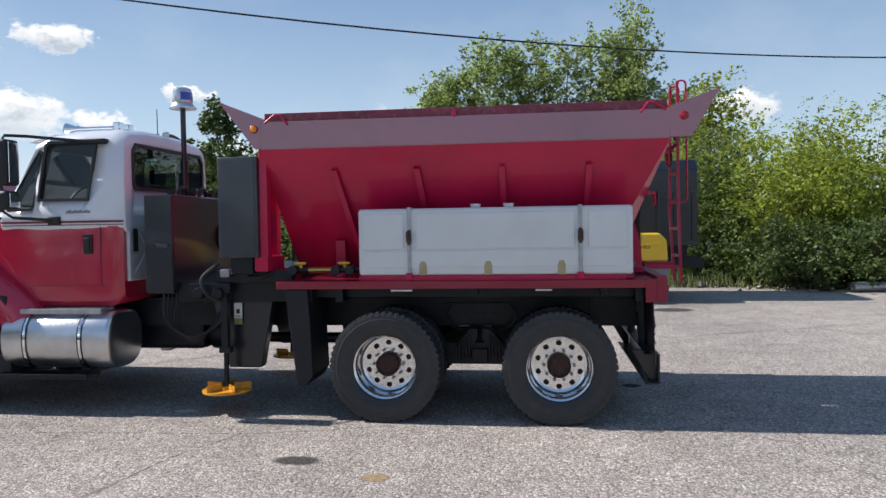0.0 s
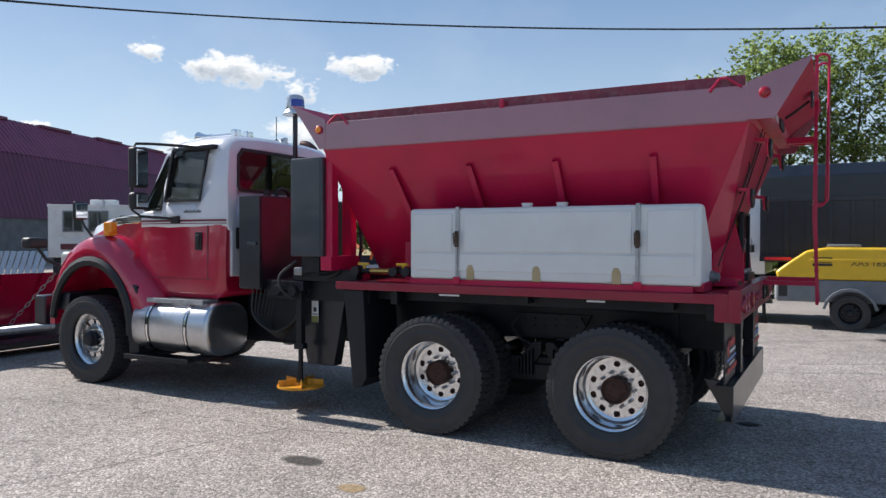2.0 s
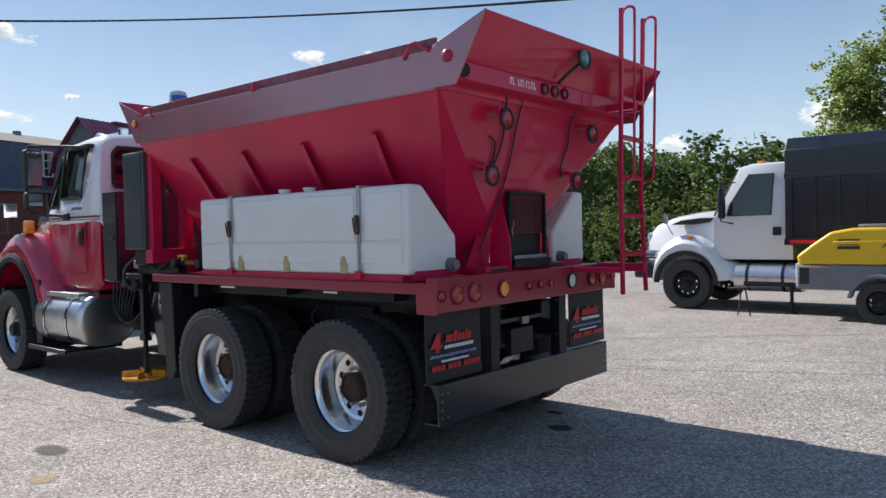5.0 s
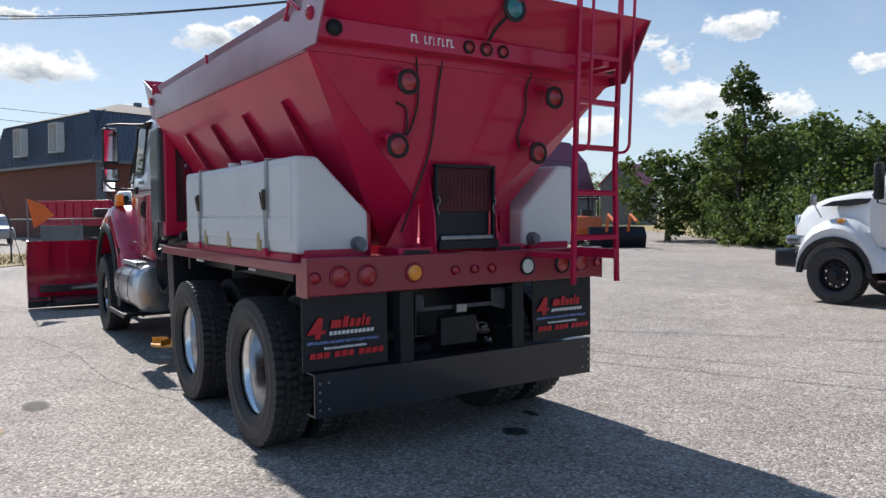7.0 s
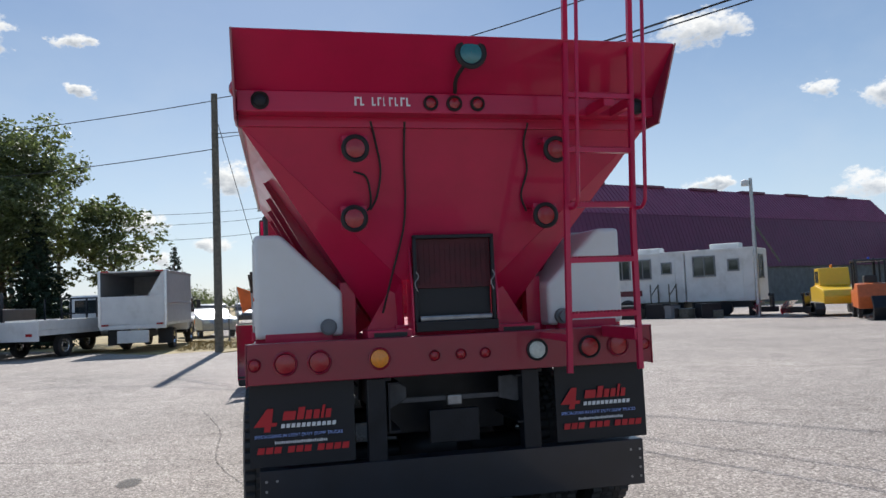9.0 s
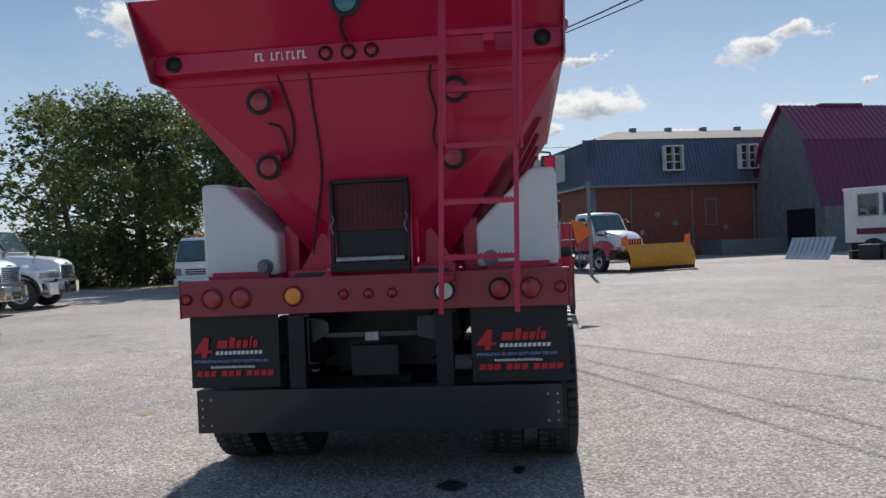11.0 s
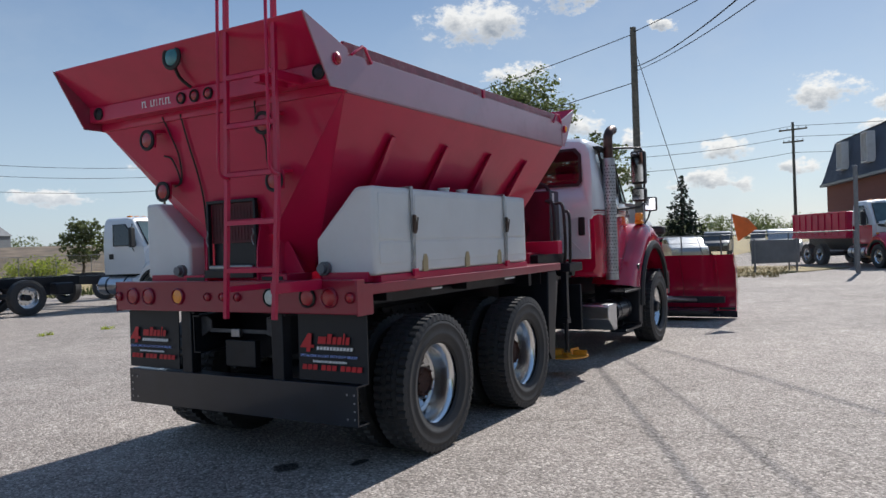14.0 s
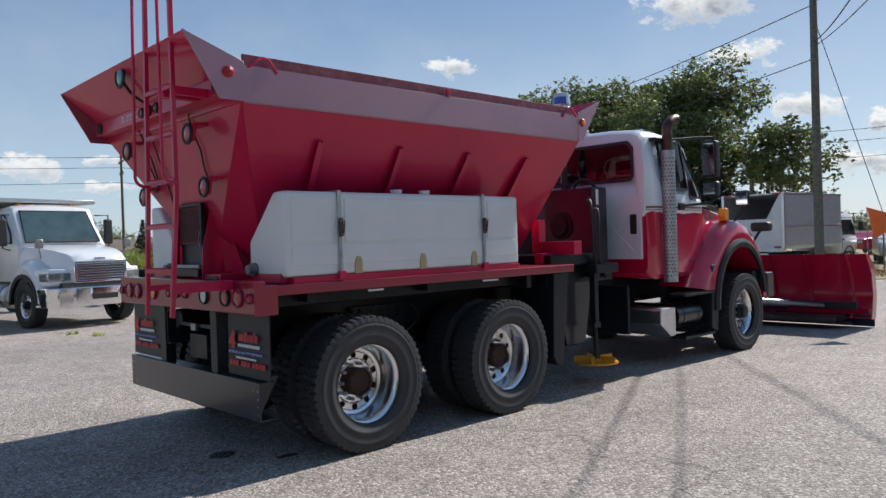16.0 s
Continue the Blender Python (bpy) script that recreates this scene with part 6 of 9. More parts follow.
for y in (-1.55, -0.9, -0.3, 0.3, 0.9, 1.55):
    bm = B()
    rings = []
    for i in range(9):
        k = i / 8
        a = radians(-35 + 110 * k)
        x = 0.28 - 0.42 * math.cos(a) + 0.02
        z = 0.14 + 1.05 * k
        rings.append([(x, y - 0.012, z), (x + 0.07, y - 0.012, z), (x + 0.07, y + 0.012, z), (x, y + 0.012, z)])
    loft(bm, rings)
    part("blade_rib", bm, REDX, plow)
for y in (-1.875, 1.875):
    bm = B()
    prism(bm, [(-0.10, 0.14), (0.10, 0.14), (0.0, 0.5), (0.05, 0.85), (0.30, 1.19), (0.20, 1.22), (-0.12, 0.95), (-0.17, 0.5)], "y", y - 0.008, y + 0.008, 0.002)
    part("end_plate", bm, REDX, plow)
    bm = B()
    cyl(bm, (0.1, y * 0.985, 1.15), (0.12, y * 0.99, 1.93), 0.008, 8)
    g_ = part("guide_rod", bm, STEEL, plow)
    bm = B()
    sg = 1 if y > 0 else -1
    pts = [Vector((0.12, y * 0.99, 1.93)), Vector((0.02, y * 0.99 + 0.26, 1.83)), Vector((0.05, y * 0.99 + 0.42, 1.64)), Vector((0.14, y * 0.99 + 0.10, 1.42))]
    plate(bm, pts, 0.004)
    part("flag", bm, ORANGE, g_, "orange plow marker flag")
bm = B()
box(bm, 0.10, 0.20, -1.7, 1.7, 0.30, 0.42, 0.01)
box(bm, 0.10, 0.60, -1.5, 1.5, 0.12, 0.20, 0.01)
box(bm, 0.10, 0.22, -1.6, 1.6, 0.05, 0.10, 0.01)
for y in (-0.9, 0.9):
    prism(bm, [(0.15, 0.25), (2.2, 0.45), (2.2, 0.60), (0.15, 0.45)], "y", y * 0.6 - 0.05, y * 0.6 + 0.05, 0.006)
part("push_frame", bm, BLACK, plow)
for y in (-1.2, 1.2):
    bm = B()
    cyl(bm, (0.25, y, 0.35), (1.9, y * 0.4, 0.55), 0.04, 12)
    cyl(bm, (0.9, y * 0.75, 0.43), (1.9, y * 0.4, 0.55), 0.06, 12)
    part("angle_ram", bm, STEEL, plow)
bm = B()
box(bm, 1.95, 2.25, -0.6, 0.6, 0.35, 1.35, 0.02)
box(bm, 1.0, 2.1, -0.08, 0.08, 1.20, 1.34, 0.01)
cyl(bm, (1.1, 0, 1.25), (1.95, 0, 0.7), 0.05, 10)
part("lift_arm", bm, BLACK, plow)
for y in (-0.25, 0.25):
    bm = B()
    a, b = Vector((1.05, y * 0.3, 1.22)), Vector((0.45, y * 2.0, 0.36))
    nlink = 14
    for i in range(nlink):
        c = a.lerp(b, (i + 0.5) / nlink)
        d = (b - a).normalized()
        u = d.orthogonal().normalized() if i % 2 else d.cross(d.orthogonal()).normalized()
        L = (b - a).length / nlink * 0.62
        loop = [c + d * (L * math.cos(q)) + u * (0.022 * math.sin(q)) for q in [k * math.tau / 10 for k in range(11)]]
        tube(bm, loop, 0.006, 5)
    part("lift_chain", bm, STEEL, plow)
for y in (-0.95, 0.95):
    bm = B()
    tube(bm, [(2.1, y * 0.6, 1.3), (2.0, y * 0.9, 1.45), (1.95, y, 1.62)], 0.022, 8)
    box(bm, 1.82, 2.0, y - 0.14, y + 0.14, 1.60, 1.74, 0.04, 3)
    lt = part("plow_light", bm, PLASTIC, plow, "black plow headlight on a bracket")
    bm = B()
    box(bm, 1.812, 1.822, y - 0.12, y + 0.12, 1.62, 1.72, 0.004)
    part("lens", bm, CLEARLENS, lt)
bm = B()
box(bm, 1.9, 2.3, -0.62, 0.62, 1.28, 1.36, 0.01)
part("light_bar", bm, BLACK, plow)

# ---------- ground ----------
bm = B()
box(bm, -900, 900, -900, 900, -0.6, -0.02)
tagged(link_mesh("ground", bm, GRASS), "dry grass and rough ground", "ground", kind="structure")
bm = B()
prism(bm, [(-30, -16), (60, -16), (60, 24), (10, 21.5), (3, 26), (-8, 33), (-44, 60), (-44, 12), (-34, 8.0), (-21.5, 5.6), (-21, 3.0), (-28, -3)], "z", -0.3, 0.0)
tagged(link_mesh("asphalt_lot", bm, ASPHALT), "weathered grey asphalt with exposed stone and cracks", "asphalt", kind="structure")
bm = B()
prism(bm, [(-110, 3.5), (-30, 3.5), (-34, 12), (-44, 14), (-110, 30)], "z", -0.3, -0.008)
tagged(link_mesh("road", bm, ASPHALT), "grey asphalt road beyond the fence", "road", kind="structure")


def stain(x, y, rx, ry, color, name, label, seed, z=0.004, rz=0.0):
    rr = random.Random(seed)
    bm = B()
    n = 40
    ph = [rr.uniform(0, math.tau) for _ in range(4)]
    vs = []
    for k in range(n):
        a = k * math.tau / n
        f = 1 + 0.10 * math.sin(2 * a + ph[0]) + 0.08 * math.sin(3 * a + ph[1]) + 0.05 * math.sin(7 * a + ph[2])
        u, v = rx * f * math.cos(a), ry * f * math.sin(a)
        vs.append(bm.verts.new((x + u * math.cos(rz) - v * math.sin(rz), y + u * math.sin(rz) + v * math.cos(rz), z)))
    bm.faces.new(vs)
    m = mat(name, color, 0.8, vary=0.35, scale=25, bump=0.4, bump_scale=60)
    # soft, broken edge
    nt = m.node_tree
    tc = nt.nodes.new("ShaderNodeTexCoord")
    gr = nt.nodes.new("ShaderNodeTexGradient")
    gr.gradient_type = "SPHERICAL"
    mp = nt.nodes.new("ShaderNodeMapping")
    mp.inputs["Location"].default_value = (-0.5 * 2.0, -0.5 * 2.0, 0)
    mp.inputs["Scale"].default_value = (2.0, 2.0, 0.0)
    nt.links.new(tc.outputs["Generated"], mp.inputs[0])
    nt.links.new(mp.outputs[0], gr.inputs[0])
    nz = nt.nodes.new("ShaderNodeTexNoise")
    nz.inputs["Scale"].default_value = 14.0
    ge = nt.nodes.new("ShaderNodeNewGeometry")
    nt.links.new(ge.outputs["Position"], nz.inputs["Vector"])
    ad = nt.nodes.new("ShaderNodeMath")
    ad.operation = "MULTIPLY_ADD"
    nt.links.new(nz.outputs["Fac"], ad.inputs[0])
    ad.inputs[1].default_value = 0.5
    nt.links.new(gr.outputs["Fac"], ad.inputs[2])
    mr = nt.nodes.new("ShaderNodeMapRange")
    mr.inputs["From Min"].default_value, mr.inputs["From Max"].default_value = 0.30, 0.62
    mr.inputs["To Max"].default_value = 0.75
    nt.links.new(ad.outputs[0], mr.inputs["Value"])
    nt.links.new(mr.outputs[0], nt.nodes["Principled BSDF"].inputs["Alpha"])
    return tagged(link_mesh("ground_stain", bm, m), label, "stain", kind="structure")


stain(-1.46, 5.90, 0.20, 0.13, (0.045, 0.038, 0.032), "oil_stain", "dark oil stain on the asphalt", 1)
stain(1.47, 8.79, 0.13, 0.11, (0.012, 0.012, 0.012), "wet_oil", "black wet oil spot under the truck tail", 2)
stain(1.15, 9.2, 0.10, 0.06, (0.012, 0.012, 0.012), "wet_oil_small", "small black oil spot", 3)
stain(-0.75, 5.55, 0.13, 0.09, (0.36, 0.25, 0.13), "rust_stain", "rusty orange stain on the asphalt", 5)
stain(3.2, 16.1, 0.55, 0.35, (0.05, 0.045, 0.04), "old_stain", "dark stain on the asphalt", 6)
stain(-3.1, 7.35, 0.16, 0.10, (0.55, 0.55, 0.53), "salt_patch", "pale salt patch under the truck", 8)


def strip(pts, w, color, name, label, seed):
    bm = B()
    c = curve_pts([(x, y, 0.003) for x, y in pts], 10)
    rr = random.Random(seed)
    L, R = [], []
    for i, p in enumerate(c):
        d = (c[min(i + 1, len(c) - 1)] - c[max(i - 1, 0)]).normalized()
        n = Vector((-d.y, d.x, 0))
        j = n * rr.uniform(-0.3, 0.3) * min(w, 0.04)
        ww = w * rr.uniform(0.85, 1.1)
        L.append(bm.verts.new(p + n * ww / 2 + j))
        R.append(bm.verts.new(p - n * ww / 2 + j))
    for i in range(len(c) - 1):
        bm.faces.new((L[i], R[i], R[i + 1], L[i + 1]))
    m = mat(name, color, 0.85, vary=0.3, scale=20)
    nt = m.node_tree
    nz = nt.nodes.new("ShaderNodeTexNoise")
    nz.inputs["Scale"].default_value, nz.inputs["Detail"].default_value = 9.0, 5.0
    ge = nt.nodes.new("ShaderNodeNewGeometry")
    nt.links.new(ge.outputs["Position"], nz.inputs["Vector"])
    mr = nt.nodes.new("ShaderNodeMapRange")
    mr.inputs["From Min"].default_value, mr.inputs["From Max"].default_value = 0.32, 0.62
    mr.inputs["To Max"].default_value = 0.6 if w < 0.05 else 0.38
    nt.links.new(nz.outputs["Fac"], mr.inputs["Value"])
    nt.links.new(mr.outputs[0], nt.nodes["Principled BSDF"].inputs["Alpha"])
    return tagged(link_mesh("crack" if w < 0.05 else "tyre_mark", bm, m), label, "crack" if w < 0.05 else "tyre mark", kind="structure")


strip([(-3.2, 3.8), (-2.7, 5.0), (-2.5, 5.9), (-2.2, 6.6)], 0.02, (0.03, 0.03, 0.03), "crack_fill", "thin crack in the asphalt", 3)
strip([(-6.0, 6.1), (-4.0, 6.5), (-2.2, 6.6), (-0.9, 6.95)], 0.02, (0.03, 0.03, 0.03), "crack_fill_b", "thin crack in the asphalt", 4)


# ---------- trees ----------
def leaf_cloud(clumps, n_leaf, size, seed, flat=0.5, droop=0.0):
    """Many small bent leaves scattered in clumps (centre, radius)."""
    rr = np.random.default_rng(seed)
    tot = sum(r ** 2 for _, r in clumps)
    vs, fs = [], []
    base = 0
    for c, r in clumps:
        m = max(6, int(n_leaf * r * r / tot))
        d = rr.normal(size=(m, 3))
        d /= np.linalg.norm(d, axis=1)[:, None]
        rad = r * (0.25 + 1.05 * rr.random(m) ** 0.8)
        nt_ = max(3, m // 14)
        tip = rr.normal(size=(nt_, 3))
        tip /= np.linalg.norm(tip, axis=1)[:, None]
        tip *= (r * (0.45 + 0.75 * rr.random(nt_)))[:, None]
        p = np.array(c) + np.where(rr.random(m)[:, None] < 0.75, tip[rr.integers(0, nt_, m)] + d * (r * 0.24 * rr.random(m))[:, None], d * rad[:, None]) * np.array((1, 1, 0.85))
        a = rr.normal(size=(m, 3))
        a[:, 2] *= flat
        a /= np.linalg.norm(a, axis=1)[:, None]
        b = np.cross(a, d + 0.4 * rr.normal(size=(m, 3)))
        b /= np.linalg.norm(b, axis=1)[:, None] + 1e-9
        s = size * (0.6 + 0.8 * rr.random(m))[:, None]
        q = np.stack([p - a * s, p + b * s * 0.55, p + a * s - np.array((0, 0, droop)) * s, p - b * s * 0.55], axis=1)
        vs.append(q.reshape(-1, 3))
        idx = base + np.arange(m * 4).reshape(m, 4)
        fs.append(idx)
        base += m * 4
    return np.concatenate(vs), np.concatenate(fs)


def leaf_mesh(name, v, f, material):
    """One mesh of many four-cornered leaves."""
    me = bpy.data.meshes.new(name)
    n = len(f)
    me.vertices.add(len(v))
    me.vertices.foreach_set("co", v.astype(np.float32).ravel())
    me.loops.add(n * 4)
    me.loops.foreach_set("vertex_index", f.astype(np.int32).ravel())
    me.polygons.add(n)
    me.polygons.foreach_set("loop_start", np.arange(0, n * 4, 4, dtype=np.int32))
    me.update(calc_edges=True)
    me.validate()
    me.materials.append(material)
    return me


def raw_part(name, v, f, material, parent, label=""):
    ob = new(name, leaf_mesh(name, v, f, material))
    ob.parent = parent
    if label:
        tagged(ob, label)
    return ob


def tree(x, y, h, crown_r, leaf, seed, n_leaf=9000, size=0.16, trunk_r=0.2, base_k=0.25, label="leafy green tree", kind_name="tree", columns=1, top_taper=0.6, group="trees", rise=1.0):
    rr = random.Random(seed)
    t = thing(kind_name, (x, y, -0.02), label, "tree", group)
    bm = B()
    clumps = []
    for c in range(columns):
        ox, oy = (rr.uniform(-crown_r, crown_r) * 0.55, rr.uniform(-crown_r, crown_r) * 0.3) if columns > 1 else (0, 0)
        hh = h * (1.0 if c == 0 else rr.uniform(0.78, 0.98))
        lean = Vector((rr.uniform(-0.06, 0.06), rr.uniform(-0.06, 0.06), 1))
        axis = [Vector((ox * 0.3, oy * 0.3, 0))]
        for k in range(1, 7):
            f = k / 6
            axis.append(Vector((ox * min(1, 0.3 + f), oy * min(1, 0.3 + f), 0)) + lean * (hh * 0.93 * f) + Vector((rr.uniform(-0.15, 0.15), rr.uniform(-0.15, 0.15), 0)))
        for k in range(6):
            cyl(bm, axis[k], axis[k + 1], trunk_r * (1 - k / 6.5) / columns ** 0.4, 8, trunk_r * (1 - (k + 1) / 6.5) / columns ** 0.4)
        nb = int(22 + crown_r * 4)
        for b in range(nb):
            f = base_k + (1 - base_k) * (b + rr.random()) / nb
            i = min(5, int(f * 6))
            p = axis[i].lerp(axis[i + 1], f * 6 - i)
            reach = crown_r * (1 - top_taper * max(0, (f - 0.45) / 0.55) ** 1.3) * (0.55 + 0.45 * min(1, (f - base_k) / 0.2 + 0.3)) / columns ** 0.5
            a = b * 2.4 + rr.uniform(-0.5, 0.5)
            ln = reach * rr.uniform(0.55, 1.0)
            e = p + Vector((math.cos(a) * ln, math.sin(a) * ln, ln * rr.uniform(0.15, 0.55) * rise))
            m = p.lerp(e, 0.5) + Vector((0, 0, -0.06 * ln))
            r0 = max(0.015, trunk_r * (1 - f) * 0.45)
            cyl(bm, p, m, r0, 5, r0 * 0.7)
            cyl(bm, m, e, r0 * 0.7, 5, 0.008)
            cr = crown_r * rr.uniform(0.09, 0.19) / columns ** 0.2
            for q in (0.35, 0.55, 0.75, 0.9, 1.0, 1.05):
                c = p.lerp(e, q) + Vector((rr.uniform(-1, 1), rr.uniform(-1, 1), rr.uniform(-0.6, 1.0))) * cr * 1.3
                clumps.append((tuple(c), cr * rr.uniform(0.6, 1.15)))
        clumps.append((tuple(axis[-1]), crown_r * 0.2))
    part("trunk", bm, BARK, t)
    v, f = leaf_cloud(clumps, n_leaf, size, seed)
    tagged(raw_part("crown", v, f, leaf, t), kind="stuff")
    return t


def conifer(x, y, h, r, seed, n=5000, leaf=LEAF_D, label="dark green spruce by the street"):
    rr = random.Random(seed)
    t = thing("conifer", (x, y, -0.02), label, "tree", "trees")
    part("trunk", cyl(B(), (0, 0, 0), (0, 0, h * 0.97), 0.16, 8, 0.02), BARK, t)
    clumps = []
    k = 0
    z = h * 0.08
    while z < h * 0.98:
        rad = r * (1 - z / h) ** 0.85
        m = max(3, int(rad * 7))
        for i in range(m):
            a = k * 0.7 + i * math.tau / m + rr.uniform(-0.2, 0.2)
            for q in (0.4, 0.7, 1.0):
                rq = rad * q * rr.uniform(0.85, 1.1)
                clumps.append(((rq * math.cos(a), rq * math.sin(a), z - 0.18 * rq + rr.uniform(-.1, .1)), 0.12 + 0.20 * rad / r * rr.uniform(.7, 1.3)))
        k += 1
        z += h * 0.045
    v, f = leaf_cloud(clumps, n, 0.10, seed, 0.4, 0.5)
    tagged(raw_part("crown", v, f, leaf, t), kind="stuff")


def bush(x, y, h, r, leaf, seed, n=6000, size=0.12, label="dense yellow-green bush at the lot edge"):
    rr = random.Random(seed)
    t = thing("bush", (x, y, -0.02), label, "bush", "bushes")
    bm = B()
    clumps = []
    for k in range(26):
        a, q = rr.uniform(0, math.tau), math.sqrt(rr.random())
        p = Vector((math.cos(a) * r * q, math.sin(a) * r * q * 0.8, h * (0.25 + 0.70 * rr.random() * (1 - 0.55 * q))))
        s = Vector((p.x * 0.35, p.y * 0.35, 0))
        m = s.lerp(p, 0.55) + Vector((rr.uniform(-.15, .15), rr.uniform(-.15, .15), 0.1))
        cyl(bm, s, m, 0.035, 5, 0.022)
        cyl(bm, m, p, 0.022, 5, 0.006)
        clumps.append((tuple(p), r * rr.uniform(0.26, 0.42)))
        clumps.append(((p.x * 1.05, p.y * 1.05, p.z * 0.45), r * rr.uniform(0.22, 0.38)))
    part("stem", bm, BARK, t)
    v, f = leaf_cloud(clumps, n, size, seed)
    tagged(raw_part("foliage", v, f, leaf, t), kind="stuff")


# tall poplars far behind the lot
for i, (x, y, h, r, cols) in enumerate(((-9.6, 75, 16.5, 3.0, 2), (-5.4, 74, 20.4, 3.4, 3), (-2.0, 76, 20.8, 3.2, 2), (2.3, 75, 21.5, 3.6, 3), (6.4, 74, 23.2, 3.8, 3), (9.6, 75, 19.4, 3.2, 2), (12.5, 72, 14.0, 3.6, 2))):
    tree(x, y, h * 0.97, r * 1.4, LEAF_P, 11 + i, 34000, 0.125, 0.3, 0.12, "tall poplar with silvery green leaves", columns=cols, top_taper=0.45, rise=2.4)
tree(9.0, 41, 9.6, 3.4, LEAF_Y, 19, 17000, 0.075, 0.25, 0.12, "tall tree with yellowing leaves", columns=2)
# hedge of bushes at the lot's edge
for i, (x, y, h, r, lf) in enumerate(((5.9, 24.6, 5.2, 2.2, LEAF), (8.0, 23.6, 5.5, 2.3, LEAF_Y), (10.8, 22.8, 5.4, 2.5, LEAF_Y), (13.4, 22.6, 6.0, 2.6, LEAF_Y), (16.5, 23.5, 6.4, 3.0, LEAF_Y), (7.0, 27.0, 6.4, 2.6, LEAF_Y), (11.5, 27.0, 7.6, 3.0, LEAF_Y), (15.5, 28.5, 8.4, 3.2, LEAF_Y), (3.6, 28.0, 5.0, 2.4, LEAF), (20.0, 26.0, 7.0, 3.2, LEAF))):
    bush(x, y, h, r, lf, 30 + i, 26000 if i < 4 else 17000, 0.058, "dense yellow-green bush at the lot edge" if lf is LEAF_Y else "dense green bush at the lot edge")
for i, (x, y, h, r) in enumerate(((7.6, 21.0, 2.9, 1.4), (9.6, 20.4, 2.6, 1.3), (11.8, 20.0, 3.0, 1.6), (13.8, 20.2, 3.0, 1.6), (6.0, 22.6, 2.4, 1.1))):
    bush(x, y, h, r, LEAF, 60 + i, 12000, 0.05, "low green bush at the lot edge")
# tree line further along
for i, (x, y, h, r, lf) in enumerate(((-10.5, 37, 5.6, 3.2, LEAF), (-15.2, 39.5, 6.6, 3.4, LEAF), (-19.5, 43, 7.0, 3.6, LEAF), (-24, 50, 7.4, 4.0, LEAF), (-6.0, 36.5, 5.8, 3.4, LEAF), (-30, 58, 8.0, 4.2, LEAF), (-1.5, 36.5, 5.0, 3.2, LEAF), (-12.8, 43, 6.4, 3.4, LEAF), (-6.2, 42.5, 6.4, 2.8, LEAF), (-17, 49, 7.8, 3.8, LEAF), (-27, 63, 9, 4.5, LEAF), (-35, 66, 9, 4.5, LEAF), (-22.0, 39.0, 6.0, 2.6, LEAF))):
    tree(x, y, h * 0.80, r, lf, 70 + i, 18000, 0.095, 0.18, 0.06, "broad leafy tree in the tree line", top_taper=0.45)
for i, (x, y) in enumerate(((-9, 34.5), (-13, 36.5), (-17, 39), (-21.5, 44), (-5, 34), (-25, 51), (-1, 33.5), (-30, 56))):
    bush(x, y, 3.6, 2.7, LEAF, 90 + i, 15000, 0.075, "dense dark green hedge bush")
tree(-15.9, 37, 8.5, 2.3, LEAF, 86, 24000, 0.08, 0.18, 0.05, "tall green conical tree", top_taper=0.9)
# trees on the street side
tree(-33.0, -5.6, 9.4, 5.2, LEAF_S, 101, 74000, 0.085, 0.34, 0.34, "large broad green maple tree")
tree(-35.4, -13.4, 10.4, 5.8, LEAF_S, 102, 70000, 0.09, 0.34, 0.14, "large broad green maple tree")
tree(-34.6, -0.9, 6.9, 2.8, LEAF_S, 103, 15000, 0.08, 0.14, 0.42, "leafy tree with hanging branches")
tree(-40, -21, 11.5, 5.4, LEAF_S, 104, 22000, 0.12, 0.3, 0.12, "large broad green maple tree")
conifer(-31.0, -3.5, 6.2, 1.7, 6, 14000)
conifer(-52.0, -0.35, 6.0, 2.0, 7, 9000)
conifer(-24.0, -58.0, 4.6, 1.4, 8, 5000)
bush(-36, -11, 3.4, 3.2, LEAF_S, 110, 12000, 0.09, "dense green bush at the lot edge")
bush(-34, -15, 3.6, 3.4, LEAF_S, 111, 12000, 0.09, "dense green bush at the lot edge")
bush(-33, -19, 3.6, 3.4, LEAF_S, 112, 12000, 0.09, "dense green bush at the lot edge")
# brown bank beyond the field, low bushes before it
bm = B()
rs = []
for k in range(41):
    x = -120 + k * 5.0
    q = random.Random(900 + k)
    rs.append([(x, -58 + q.uniform(-2, 2), -0.1), (x, -72 + q.uniform(-2, 2), 1.5 + q.uniform(-0.3, 0.3)), (x, -88 + q.uniform(-2, 2), 3.1 + q.uniform(-0.25, 0.25)), (x, -104, 3.4 + q.uniform(-0.2, 0.2)), (x, -140, 3.2), (x, -140, -0.4), (x, -58, -0.4)])
loft(bm, rs)
tagged(link_mesh("earth_bank", bm, mat("dry_weed_bank", (0.135, 0.100, 0.068), 0.95, vary=0.45, scale=0.5, bump=0.5, bump_scale=6, dirt=(0.12, 0.13, 0.05), dirt_amt=0.6, dirt_scale=0.12), angle=60), "brown weedy earth bank beyond the field", "bank", kind="structure")
for i, (x, y, r) in enumerate(((-29, -45.5, 2.4), (-24, -46.5, 2.6), (-19.5, -47.5, 2.2), (-14, -49.5, 2.6), (-9, -50, 2.0))):
    bush(x, y, 1.7, r, LEAF_Y, 130 + i, 7000, 0.07, "low yellow-green bush beyond the fence")
# small distant trees
for i, (x, y, h, r) in enumerate(((-62, -46, 5.5, 2.6), (-48, -52, 5.2, 2.4), (-36, -50, 4.5, 2.2), (-70, -38, 5, 3))):
    tree(x, y, h, r, LEAF_FAR, 120 + i, 7000, 0.13, 0.14, 0.2, "small green tree far away", top_taper=0.4)


